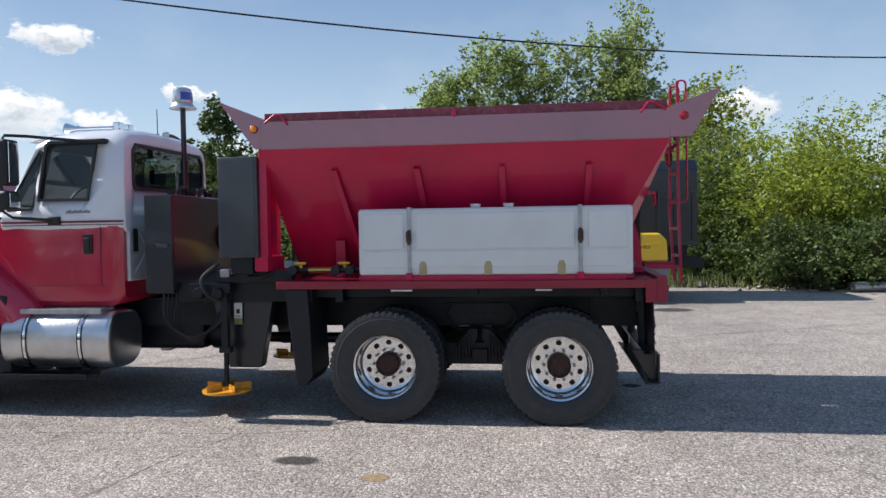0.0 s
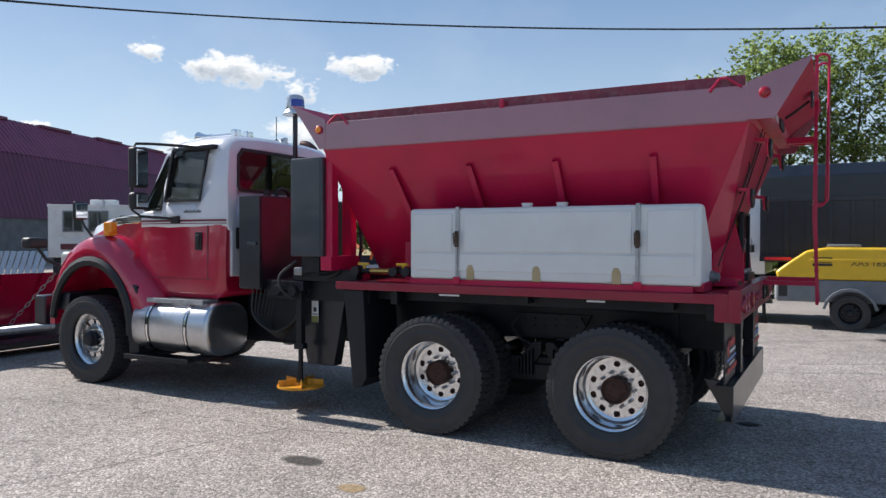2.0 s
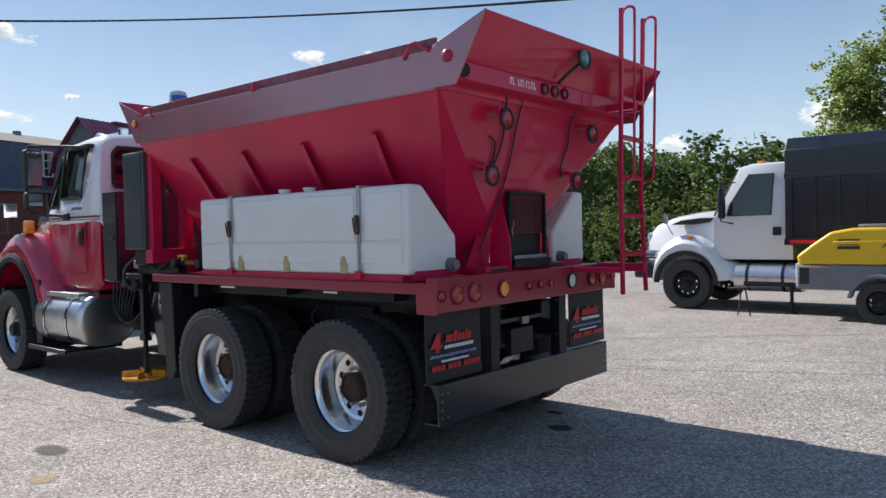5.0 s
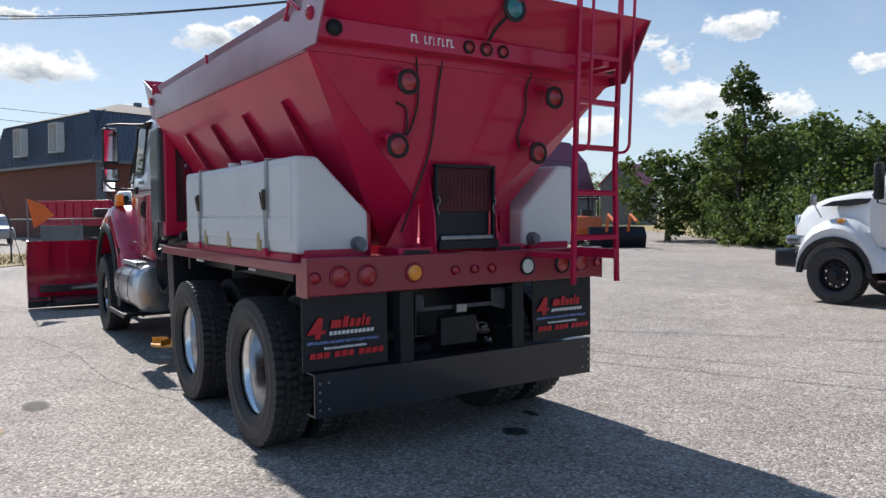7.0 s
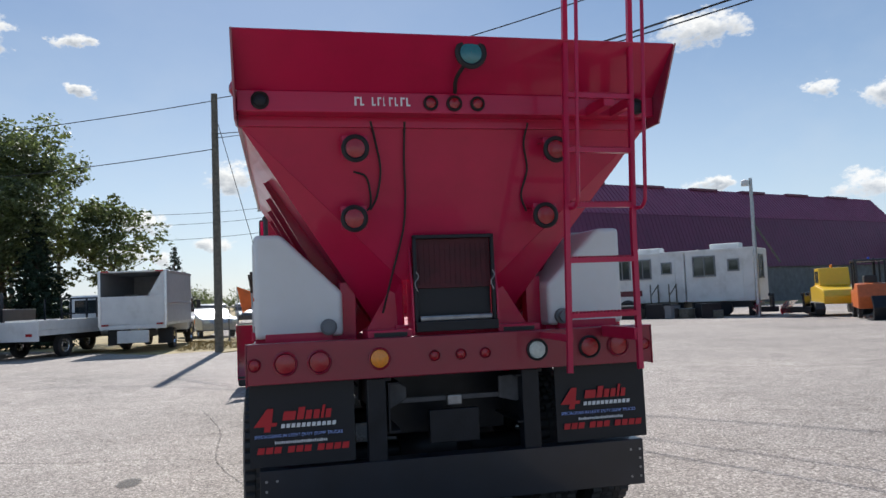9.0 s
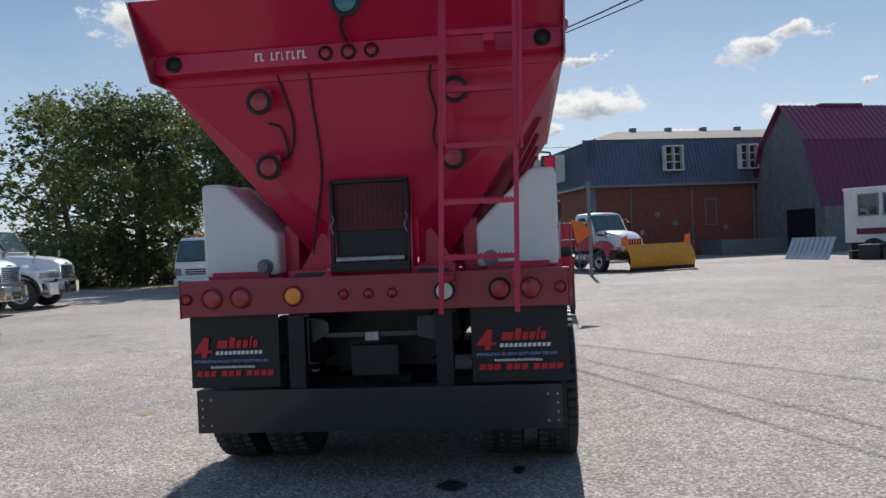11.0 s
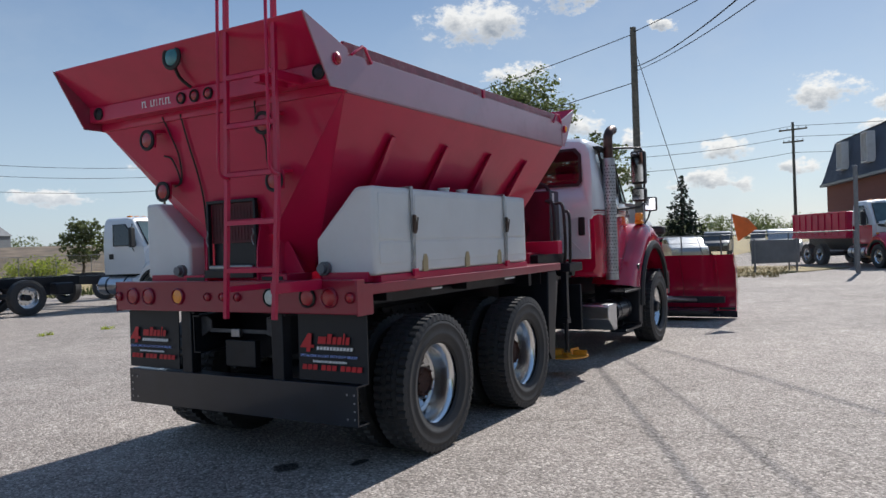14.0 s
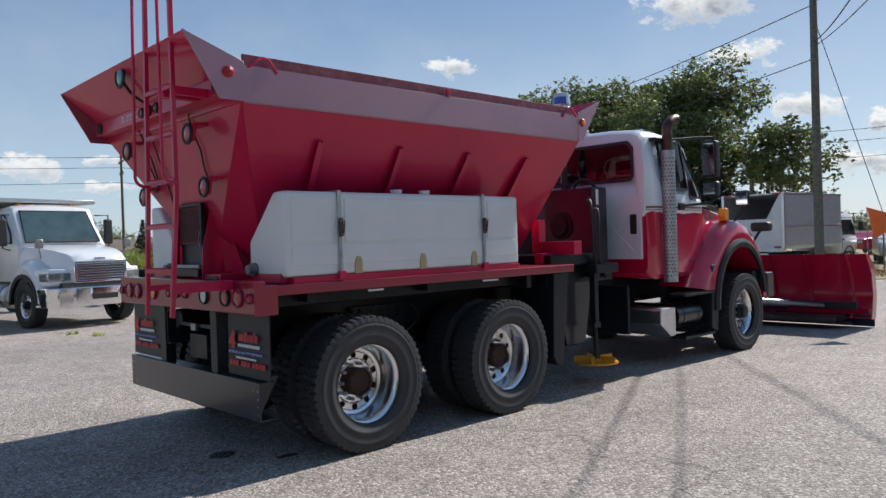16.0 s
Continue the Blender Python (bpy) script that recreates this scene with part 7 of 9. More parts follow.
def far_woods(name, pts, h, seed, label):
    """A low band of distant woodland."""
    rr = random.Random(seed)
    clumps = []
    c = curve_pts([(x, y, 0) for x, y in pts], 14)
    for p in c:
        for k in range(2):
            s = h * rr.uniform(0.45, 0.75)
            clumps.append(((p.x + rr.uniform(-4, 4), p.y + rr.uniform(-4, 4), s * rr.uniform(0.5, 0.95)), s))
    v, f = leaf_cloud(clumps, 90000, 0.24, seed)
    tagged(new(name, leaf_mesh(name, v, f, LEAF_FAR)), label, "woods", kind="stuff")


far_woods("far_woods", [(-40, -150), (-110, -140), (-160, -80), (-190, -20), (-190, 40), (-180, 90)], 5.2, 5, "distant low band of green woods")
far_woods("far_woods_east", [(60, -120), (0, -160), (-60, -170)], 7.8, 6, "distant low band of green woods")
far_woods("far_woods_north", [(-150, 120), (-60, 110), (20, 90), (90, 70)], 8.0, 7, "distant band of green woods")

# ---------- poles and wires ----------
def utility_pole(x, y, h, label="tall weathered wooden utility pole", r=0.15, arms=()):
    p = thing("utility_pole", (x, y, -0.02), label, "pole", "utility poles")
    part("pole_shaft", cyl(B(), (0, 0, 0), (0, 0, h), r, 14, r * 0.72), WOODP, p)
    for z, L, a in arms:
        bm = B()
        box(bm, -L / 2, L / 2, -0.05, 0.05, z - 0.06, z + 0.06, 0.01)
        for k in (-0.45, -0.2, 0.2, 0.45):
            cyl(bm, (k * L, 0, z + 0.06), (k * L, 0, z + 0.2), 0.03, 6)
        bmesh.ops.rotate(bm, verts=bm.verts, cent=(0, 0, 0), matrix=Matrix.Rotation(radians(a), 3, "Z"))
        part("cross_arm", bm, WOODP, p)
    return p


def wire(a, b, sag, name="power_line", r=0.016, label="black overhead power line", ext=1.0):
    a, b = Vector(a), Vector(b)
    bm = B()
    us = [ext * k / 44 for k in range(45)]
    tube(bm, [a + (b - a) * u - Vector((0, 0, 4 * sag * u * (1 - u))) for u in us], r, 5)
    tagged(link_mesh(name, bm, WIRE), label, "cable")


utility_pole(-20.64, 5.2, 8.95)
P1 = (-20.64, 5.2)
wire((*P1, 8.76), (10.4, 31.75, 12.56), 1.89, ext=1.05)
wire((*P1, 7.53), (11.10, 19.19, 5.55), 1.10, ext=1.5, r=0.015)
wire((*P1, 7.38), (8.97, 19.955, 5.79), 0.876, ext=1.5, r=0.012)
wire((*P1, 8.7), (-31, -26, 8.6), 0.8)
wire((*P1, 7.0), (-31, -26, 7.2), 0.8)
wire((*P1, 8.3), (-21.6, 7.35, 0.0), 0.0, "guy_wire", 0.012, "steel guy wire of the pole")
for x, y, h in ((-62, 6.5, 10.5), (-60, -12, 10), (-58, -34, 10), (-42, -46, 10), (-20, -52, 10), (-72, -20, 9)):
    utility_pole(x, y, h, "distant utility pole with cross arms", 0.14, ((h - 0.6, 2.2, 80), (h - 1.6, 1.6, 80)))
for (x0, y0, h0), (x1, y1, h1) in (((-62, 40, 10), (-62, 6.5, 10.2)), ((-62, 6.5, 10.2), (-60, -12, 9.8)), ((-60, -12, 9.8), (-58, -34, 9.8)), ((-58, -34, 9.8), (-42, -46, 9.8)), ((-42, -46, 9.8), (-20, -52, 9.8)), ((-20, -52, 9.8), (40, -70, 9.8))):
    for dz in (0.0, -0.9, -2.2):
        wire((x0, y0, h0 + dz), (x1, y1, h1 + dz), 0.5, r=0.02)
# yard lamp post
lp = thing("lamp_post", (-26.3, 30.0, -0.02), "grey wooden yard lamp post with a white lamp head", "lamp post")
part("post", cyl(B(), (0, 0, 0), (0, 0, 6.8), 0.11, 12, 0.08), GALV, lp)
bm = B()
lathe_z(bm, [(0.02, 6.75), (0.16, 6.68), (0.2, 6.5), (0.17, 6.42), (0.0, 6.40)], 16, 0.0, -0.32)
tube(bm, [(0, 0, 6.6), (0, -0.3, 6.72)], 0.03, 6)
part("lamp_head", bm, SIDING, lp)
bm = B()
tube(bm, [(0, 0, 4.6), (0.5, 1.0, 2.6)], 0.05, 6)
part("brace", bm, WOODP, lp)

# ---------- buildings ----------
def win(parent, c, u, n, w, h, frame_m=SIDING, glass=GLASS, bars=1, rows=0, depth=0.06):
    """A window in a wall: centre c, wall direction u, outward n."""
    c, u, n = Vector(c), Vector(u).normalized(), Vector(n).normalized()
    up = Vector((0, 0, 1)) if abs(n.z) < 0.2 else n.cross(u).normalized()
    if up.z < 0:
        up = -up
    def slab(a0, a1, b0, b1, d0, d1, bm):
        q = [c + u * a + up * b + n * d for d in (d0, d1) for a, b in ((a0, b0), (a1, b0), (a1, b1), (a0, b1))]
        v = [bm.verts.new(p) for p in q]
        fs = [bm.faces.new([v[i] for i in f]) for f in ((0, 1, 2, 3), (4, 5, 6, 7), (0, 1, 5, 4), (1, 2, 6, 5), (2, 3, 7, 6), (3, 0, 4, 7))]
        bmesh.ops.recalc_face_normals(bm, faces=fs)
    bm = B()
    t = 0.07
    slab(-w / 2 - t, w / 2 + t, h / 2, h / 2 + t, -0.02, depth, bm)
    slab(-w / 2 - t, w / 2 + t, -h / 2 - t, -h / 2, -0.02, depth + 0.03, bm)
    slab(-w / 2 - t, -w / 2, -h / 2, h / 2, -0.02, depth, bm)
    slab(w / 2, w / 2 + t, -h / 2, h / 2, -0.02, depth, bm)
    for k in range(bars):
        a = -w / 2 + w * (k + 1) / (bars + 1)
        slab(a - 0.025, a + 0.025, -h / 2, h / 2, 0.0, depth - 0.02, bm)
    for k in range(rows):
        b = -h / 2 + h * (k + 1) / (rows + 1)
        slab(-w / 2, w / 2, b - 0.02, b + 0.02, 0.0, depth - 0.022, bm)
    o = part("window", bm, frame_m, parent)
    bm = B()
    slab(-w / 2, w / 2, -h / 2, h / 2, -0.01, 0.012, bm)
    part("pane", bm, glass, o)
    return o


# brick building with a navy mansard; turned, so built in its own frame: x along its long front, y inwards
hall = thing("brick_building", (-48.0, 13.7, 0), "red brick building with a navy metal mansard roof", "building", rz=107.0)
hall.scale = (1.0, 1.0, 1.12)
L_, D_ = 26.0, 17.0
bm = B()
box(bm, 0, L_, 0, D_, -0.3, 4.6)
hall_wall = part("wall", bm, MORTAR, hall, "red brick wall")
bm = B()
rings = []
for z, o in ((4.55, 0.35), (4.75, 0.35), (7.75, -0.75)):
    rings.append([(-o, -o, z), (L_ + o, -o, z), (L_ + o, D_ + o, z), (-o, D_ + o, z)])
loft(bm, rings)
roof = part("mansard_roof", bm, NAVY, hall, "ribbed navy metal mansard")
bm = B()
rings = [[(0.6, 0.6, 7.74), (L_ - 0.6, 0.6, 7.74), (L_ - 0.6, D_ - 0.6, 7.74), (0.6, D_ - 0.6, 7.74)], [(6, D_ / 2 - 0.1, 9.3), (L_ - 6, D_ / 2 - 0.1, 9.3), (L_ - 6, D_ / 2 + 0.1, 9.3), (6, D_ / 2 + 0.1, 9.3)]]
loft(bm, rings)
part("hip_roof", bm, SHINGLE, roof, "brown shingled hip roof")
for k in range(4):
    bm = B()
    box(bm, 7 + k * 3.2, 7.5 + k * 3.2, D_ / 2 - 0.9, D_ / 2 - 0.5, 8.9, 9.45, 0.02)
    part("roof_vent", bm, GREYM, roof)


def ribbed(bm, a, b, u, length, step, rib, h, n):
    """A sheet between the lines a and b, running along u, with upright ribs every step; n is its outward normal."""
    a, b, u, n = Vector(a), Vector(b), Vector(u), Vector(n).normalized()
    lo, hi = [], []
    k = 0.0
    while k <= length:
        for d, o in ((0, 0), (0.01, h), (rib - 0.01, h), (rib, 0)):
            s = u * min(length, k + d) + n * o
            lo.append(bm.verts.new(a + s))
            hi.append(bm.verts.new(b + s))
        k += step
    for i in range(len(lo) - 1):
        bm.faces.new((lo[i], lo[i + 1], hi[i + 1], hi[i]))
    return bm


part("roof_sheet", ribbed(B(), (-0.36, 0, 4.75), (0.74, 0, 7.74), (0, 1, 0), D_, 0.30, 0.06, 0.05, (-3, 0, 1.1)), NAVY, roof, angle=20)
part("roof_sheet", ribbed(B(), (0, -0.36, 4.75), (0, 0.74, 7.74), (1, 0, 0), L_, 0.30, 0.06, 0.04, (0, -3, 1.1)), NAVY, roof, angle=20)
bm = B()
box(bm, -0.42, L_ + 0.42, -0.46, -0.36, 4.55, 4.72)
box(bm, -0.46, -0.36, -0.42, D_ + 0.42, 4.55, 4.72)
part("gutter", bm, GREYM, roof)
for x in (6.5, 12.5, 18.5):
    win(roof, (x, -0.10, 6.35), (1, 0, 0), (0, -1, 0), 1.3, 1.5, bars=1, rows=2, depth=0.5)
for y in (5.0, 11.0):
    win(roof, (-0.10, y, 6.3), (0, 1, 0), (-1, 0, 0), 1.2, 1.7, bars=1, rows=0, depth=0.5)
win(hall, (9.5, -0.01, 2.8), (1, 0, 0), (0, -1, 0), 0.8, 1.6, GREYM, MORTAR, 0)
win(hall, (17.0, -0.01, 2.6), (1, 0, 0), (0, -1, 0), 1.4, 1.4, GREYM, GLASS, 1)
bm = B()
box(bm, -0.05, 0.55, -0.16, -0.005, 0, 4.55)
part("pilaster", bm, BARNGREY, hall)
bm = B()
for x in (3.2, 8.0, 13.0):
    cyl(bm, (x, -0.08, 0), (x, -0.08, 4.5), 0.05, 8)
for x, z in ((5.0, 2.6), (6.4, 2.0), (10.4, 1.6)):
    box(bm, x, x + 0.35, -0.18, -0.01, z, z + 0.28)
part("downpipe", bm, GREYM, hall)
bm = B()
box(bm, 8.5, 16, -3.0, -0.1, 0, 0.9)
part("loading_dock", bm, GREYM, hall)
bm = B()
for r_ in range(60):
    z = 0.02 + r_ * 0.0755
    box(bm, 0.6, L_, -0.016, -0.004, z, z + 0.062)
part("brick_course", bm, BRICK, hall_wall)

# long purple barn, gambrel roof, ridge along y
barn = thing("barn", (-45.2, 28.6, 0), "long purple metal barn with a gambrel roof", "barn", rz=19)
GW, GL = 7.4, 46.0
prof = [(0, 0), (0, 3.2), (-1.35, 7.6), (-GW / 2, 10.2), (-GW + 1.35, 7.6), (-GW, 3.2), (-GW, 0)]
bm = B()
prism(bm, [(0, -0.3), (0, 3.2), (-GW, 3.2), (-GW, -0.3)], "y", 0.1, GL)
barn_wall = part("wall", bm, BARNGREY, barn, "grey boarded wall")
bm = B()
prism(bm, [(0, 3.2), (-1.35, 7.6), (-GW / 2, 10.15), (-GW + 1.35, 7.6), (-GW, 3.2)], "y", 0.1, GL - 0.1)
part("gable", bm, BARNGREY, barn)
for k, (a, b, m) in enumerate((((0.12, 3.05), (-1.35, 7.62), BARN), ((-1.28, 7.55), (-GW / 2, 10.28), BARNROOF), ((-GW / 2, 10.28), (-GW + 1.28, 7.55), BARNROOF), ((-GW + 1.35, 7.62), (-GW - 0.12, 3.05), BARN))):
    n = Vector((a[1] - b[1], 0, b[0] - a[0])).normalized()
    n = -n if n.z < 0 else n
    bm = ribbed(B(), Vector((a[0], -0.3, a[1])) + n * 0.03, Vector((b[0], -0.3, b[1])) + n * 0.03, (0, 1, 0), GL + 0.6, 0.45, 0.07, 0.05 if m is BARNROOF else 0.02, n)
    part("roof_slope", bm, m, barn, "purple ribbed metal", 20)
for j in range(6):
    bm = B()
    box(bm, -GW / 2 - 0.25, -GW / 2 + 0.25, 3 + j * 7, 6.5 + j * 7, 10.2, 10.42, 0.03)
    part("ridge_vent", bm, BARN, barn)
win(barn, (-3.2, 0.08, 5.6), (1, 0, 0), (0, -1, 0), 1.4, 2.6, BARNGREY, FLAP, 0)
bm = B()
box(bm, -3.6, -0.9, 0.02, 0.12, 0, 2.9)
part("barn_door", bm, FLAP, barn)
for j in range(24):
    x = -GW + 0.12 + j * 0.3
    bm = B()
    box(bm, x, x + 0.27, 0.055, 0.095, 0 if not -3.8 < x < -0.9 else 2.95, 3.2 + max(0, min(4.3, 3.2 * min(-x - 0.27, GW + x) - 0.1)))
    part("wall_board", bm, BARNGREY, barn_wall)
# small shed at its end
shed = thing("red_shed", (-56.9, 76.5, 0), "small shed with a red metal roof", "shed", rz=19)
shed.scale = (0.9, 0.9, 0.84)
bm = B()
prism(bm, [(0, 0), (0, 6.2), (-3, 9.2), (-6, 6.2), (-6, 0)], "y", 0, 6)
part("wall", bm, GREYM, shed)
bm = B()
plate(bm, [(0.3, -0.3, 5.9), (0.3, 6.3, 5.9), (-3, 6.3, 9.3), (-3, -0.3, 9.3)], 0.08)
plate(bm, [(-6.3, -0.3, 5.9), (-6.3, 6.3, 5.9), (-3, 6.3, 9.3), (-3, -0.3, 9.3)], 0.08)
part("roof", bm, mat("red_roof", (0.4, 0.02, 0.05), 0.4, vary=0.1), shed)

# white office trailers in front of the barn
def trailer(x0, y0, x1, y1, h, name_label, doors, wins, steps):
    a, b = Vector((x0, y0, 0)), Vector((x1, y1, 0))
    u = (b - a).normalized()
    Ln = (b - a).length
    t = thing("office_trailer", (x0, y0, 0), name_label, "trailer", "office trailers", rz=math.degrees(math.atan2(u.y, u.x)))
    bm = B()
    box(bm, 0, Ln, 0, 2.6, 0.75, h, 0.05)
    body = part("body", bm, SIDING, t)
    bm = B()
    box(bm, 0.2, Ln - 0.2, 0.2, 2.4, 0.45, 0.76)
    for x in (1.2, Ln - 1.6):
        cyl(bm, (x, 0.15, 0.42), (x, 0.4, 0.42), 0.40, 16)
    for x in (0.3, Ln / 2, Ln - 0.3):
        box(bm, x - 0.15, x + 0.15, 0.3, 0.6, 0, 0.5)
    part("undercarriage", bm, FRAME, t)
    bm = B()
    for x in (1.8, Ln - 2.4):
        box(bm, x, x + 0.8, 0.8, 1.5, h, h + 0.32, 0.06)
    box(bm, -0.03, Ln + 0.03, -0.03, 0.06, h - 0.1, h + 0.02, 0.01)
    part("roof_unit", bm, SIDING, t)
    for x, w in wins:
        win(t, (x, 0, 2.6), (1, 0, 0), (0, -1, 0), w, 0.95, GREYM, GLASS, 1, 0, 0.05)
    for x in doors:
        bm = B()
        box(bm, x - 0.45, x + 0.45, -0.03, 0.01, 0.85, 3.1, 0.01)
        d = part("door", bm, SIDING, t)
        win(d, (x, -0.03, 2.6), (1, 0, 0), (0, -1, 0), 0.45, 0.5, GREYM, GLASS, 0, 1, 0.03)
        if not steps:
            continue
        bm = B()
        for k in range(4):
            box(bm, x - 0.5, x + 0.5, -1.2 + k * 0.28, -0.92 + k * 0.28, 0.0, 0.2 * (k + 1))
        for yy in (-1.15, -0.1):
            for sx in (-0.5, 0.5):
                cyl(bm, (x + sx, yy, 0), (x + sx, yy, 1.75), 0.04, 6)
        for sx in (-0.5, 0.5):
            tube(bm, [(x + sx, -1.15, 1.15), (x + sx, -0.1, 1.7)], 0.035, 6)
        part("steps", bm, WOODP, t)
    return t


tr1 = trailer(-33.5, 25.2, -29.9, 28.23, 3.45, "white office trailer with brown windows", (3.75,), ((1.2, 0.85), (2.4, 0.85)), True)
tr2 = trailer(-29.86, 28.26, -27.2, 30.5, 3.45, "white site trailer with a small-windowed door", (2.5,), ((1.0, 1.05),), False)
win(tr2, (3.49, 1.3, 2.5), (0, 1, 0), (1, 0, 0), 0.6, 1.1, GREYM, GLASS, 1, 0, 0.05)
bm = B()
box(bm, 0.6, 2.3, -0.02, -0.005, 1.15, 1.45)
part("sign_panel", bm, mat("maroon_sign", (0.12, 0.02, 0.03), 0.5), tr1)

# ---------- chain-link fence along the street ----------
fence = thing("chain_link_fence", (0, 0, 0), "grey chain-link fence with steel posts", "fence")
def fence_run(a, b, h=1.5):
    a, b = Vector((*a, 0)), Vector((*b, 0))
    n = max(1, int((b - a).length / 2.6))
    for k in range(n + 1):
        p = a.lerp(b, k / n)
        part("post", cyl(B(), p, p + Vector((0, 0, h)), 0.03, 8), FENCEM, fence)
    bm = B()
    up = Vector((0, 0, 1))
    tube(bm, [a + up * h, b + up * h], 0.022, 6)
    part("top_rail", bm, FENCEM, fence)
    bm = B()
    Ln = (b - a).length
    u = (b - a).normalized()
    m = int(Ln / 0.14)
    for k in range(m):
        s = k * 0.14
        for d in (-1, 1):
            e = s + d * h
            z1 = h
            if e < 0:
                z1, e = s, 0.0
            if e > Ln:
                z1, e = Ln - s, Ln
            p, q = a + u * s + up * 0.03, a + u * e + up * (0.03 + z1 * 0.97)
            w = Vector((0, 0, 0.006))
            bm.faces.new([bm.verts.new(x) for x in (p - w, p + w, q + w, q - w)])
    tagged(part("mesh", bm, FENCEM, fence), kind="stuff")
fence_run((-24.6, 7.2), (-28.2, 11.6))
fence_run((-24.6, 7.2), (-30.0, 3.0))
fence_run((-48, -40), (-2, -47), 1.7)
g = thing("gate_post", (-24.3, 11.8, 0), "tall grey steel gate post", "post")
part("post_tube", cyl(B(), (0, 0, 0), (0, 0, 3.75), 0.075, 12), FENCEM, g)
part("post_cap", lathe_z(B(), [(0.0, 3.80), (0.05, 3.79), (0.085, 3.75), (0.085, 3.72)], 16), FENCEM, g)
bm = B()
box(bm, 0, 2.0, -0.02, 0.02, 0.35, 1.25)
sb = thing("sign_board", (-25.2, 8.2, 0), "weathered grey board fixed to the fence", "board", rz=128)
part("board_panel", bm, BARNGREY, sb)
for x in (0.1, 1.84):
    part("board_leg", box(B(), x, x + 0.06, -0.03, 0.03, 0, 1.3), FENCEM, sb)
bm = B()
prism(bm, [(-31, 2.5), (-24.2, 6.6), (-21.5, 5.4), (-20.0, 5.3), (-23.8, 8.9), (-28.4, 11.4), (-31, 8)], "z", -0.2, 0.03)
tagged(link_mesh("grass_verge", bm, GRASS), "dry yellow grass verge under the fence", "grass", kind="structure")


def tufts(name, x0, x1, y0, y1, n, h, seed, m=GRASS_G, label="tufts of grass at the edge of the lot"):
    rr = np.random.default_rng(seed)
    p = np.stack([rr.uniform(x0, x1, n), rr.uniform(y0, y1, n), np.zeros(n)], 1)
    a = rr.uniform(0, math.tau, n)
    d = np.stack([np.cos(a), np.sin(a), np.zeros(n)], 1) * 0.02
    hh = h * (0.4 + rr.random(n))
    t = p + np.stack([rr.normal(0, .06, n), rr.normal(0, .06, n), hh], 1)
    v = np.stack([p - d, p + d, t], 1).reshape(-1, 3)
    f = np.arange(n * 3).reshape(n, 3)
    me = bpy.data.meshes.new(name)
    me.from_pydata(v.tolist(), [], f.tolist())
    me.materials.append(m)
    tagged(new(name, me), label, "grass", kind="stuff")


tufts("grass_tufts", 3, 20, 21.3, 23.5, 5000, 0.35, 3)
tufts("dry_grass", -29, -22, 3.5, 9.5, 2500, 0.12, 4, GRASS)
tufts("lot_edge_grass", -40, 30, -18, -15, 9000, 0.3, 5)
for i, (x, y) in enumerate(((-0.53, -1.46), (-0.79, -0.75), (-1.97, -1.59), (-2.77, -3.30), (-3.4, -2.2), (-6.2, -2.6), (-8.4, -2.0), (-4.6, -1.9))):
    tufts("weeds", x - 0.13, x + 0.13, y - 0.11, y + 0.11, 26, 0.075, 40 + i, LEAF_Y, label="small green weeds growing from a crack")

# ---------- other vehicles ----------
for key, src_, m_ in (("brim", "frim", FRAME),):
    MESH[key] = MESH[src_].copy()
    MESH[key].materials[0] = m_


HEADL = mat("smoky_headlight", (0.30, 0.31, 0.32), 0.08, 0.6, coat=1.0, vary=0.5, scale=14)


def on_wheel(parent, x, y, side, rim="frim", s=1.0, z=0.5):
    w = on("wheel", MESH[rim], parent, (x, y, z), (0, 0, 0 if side < 0 else 180))
    w.scale = (s, s, s)
    on("tyre", MESH["tyref"], w)
    on("hub", MESH["fhub"], w)


def slab_part(name, parent, m, *boxes, label=""):
    bm = B()
    for b in boxes:
        box(bm, *b[:6], *(b[6:] or (0.02,)))
    return part(name, bm, m, parent, label)


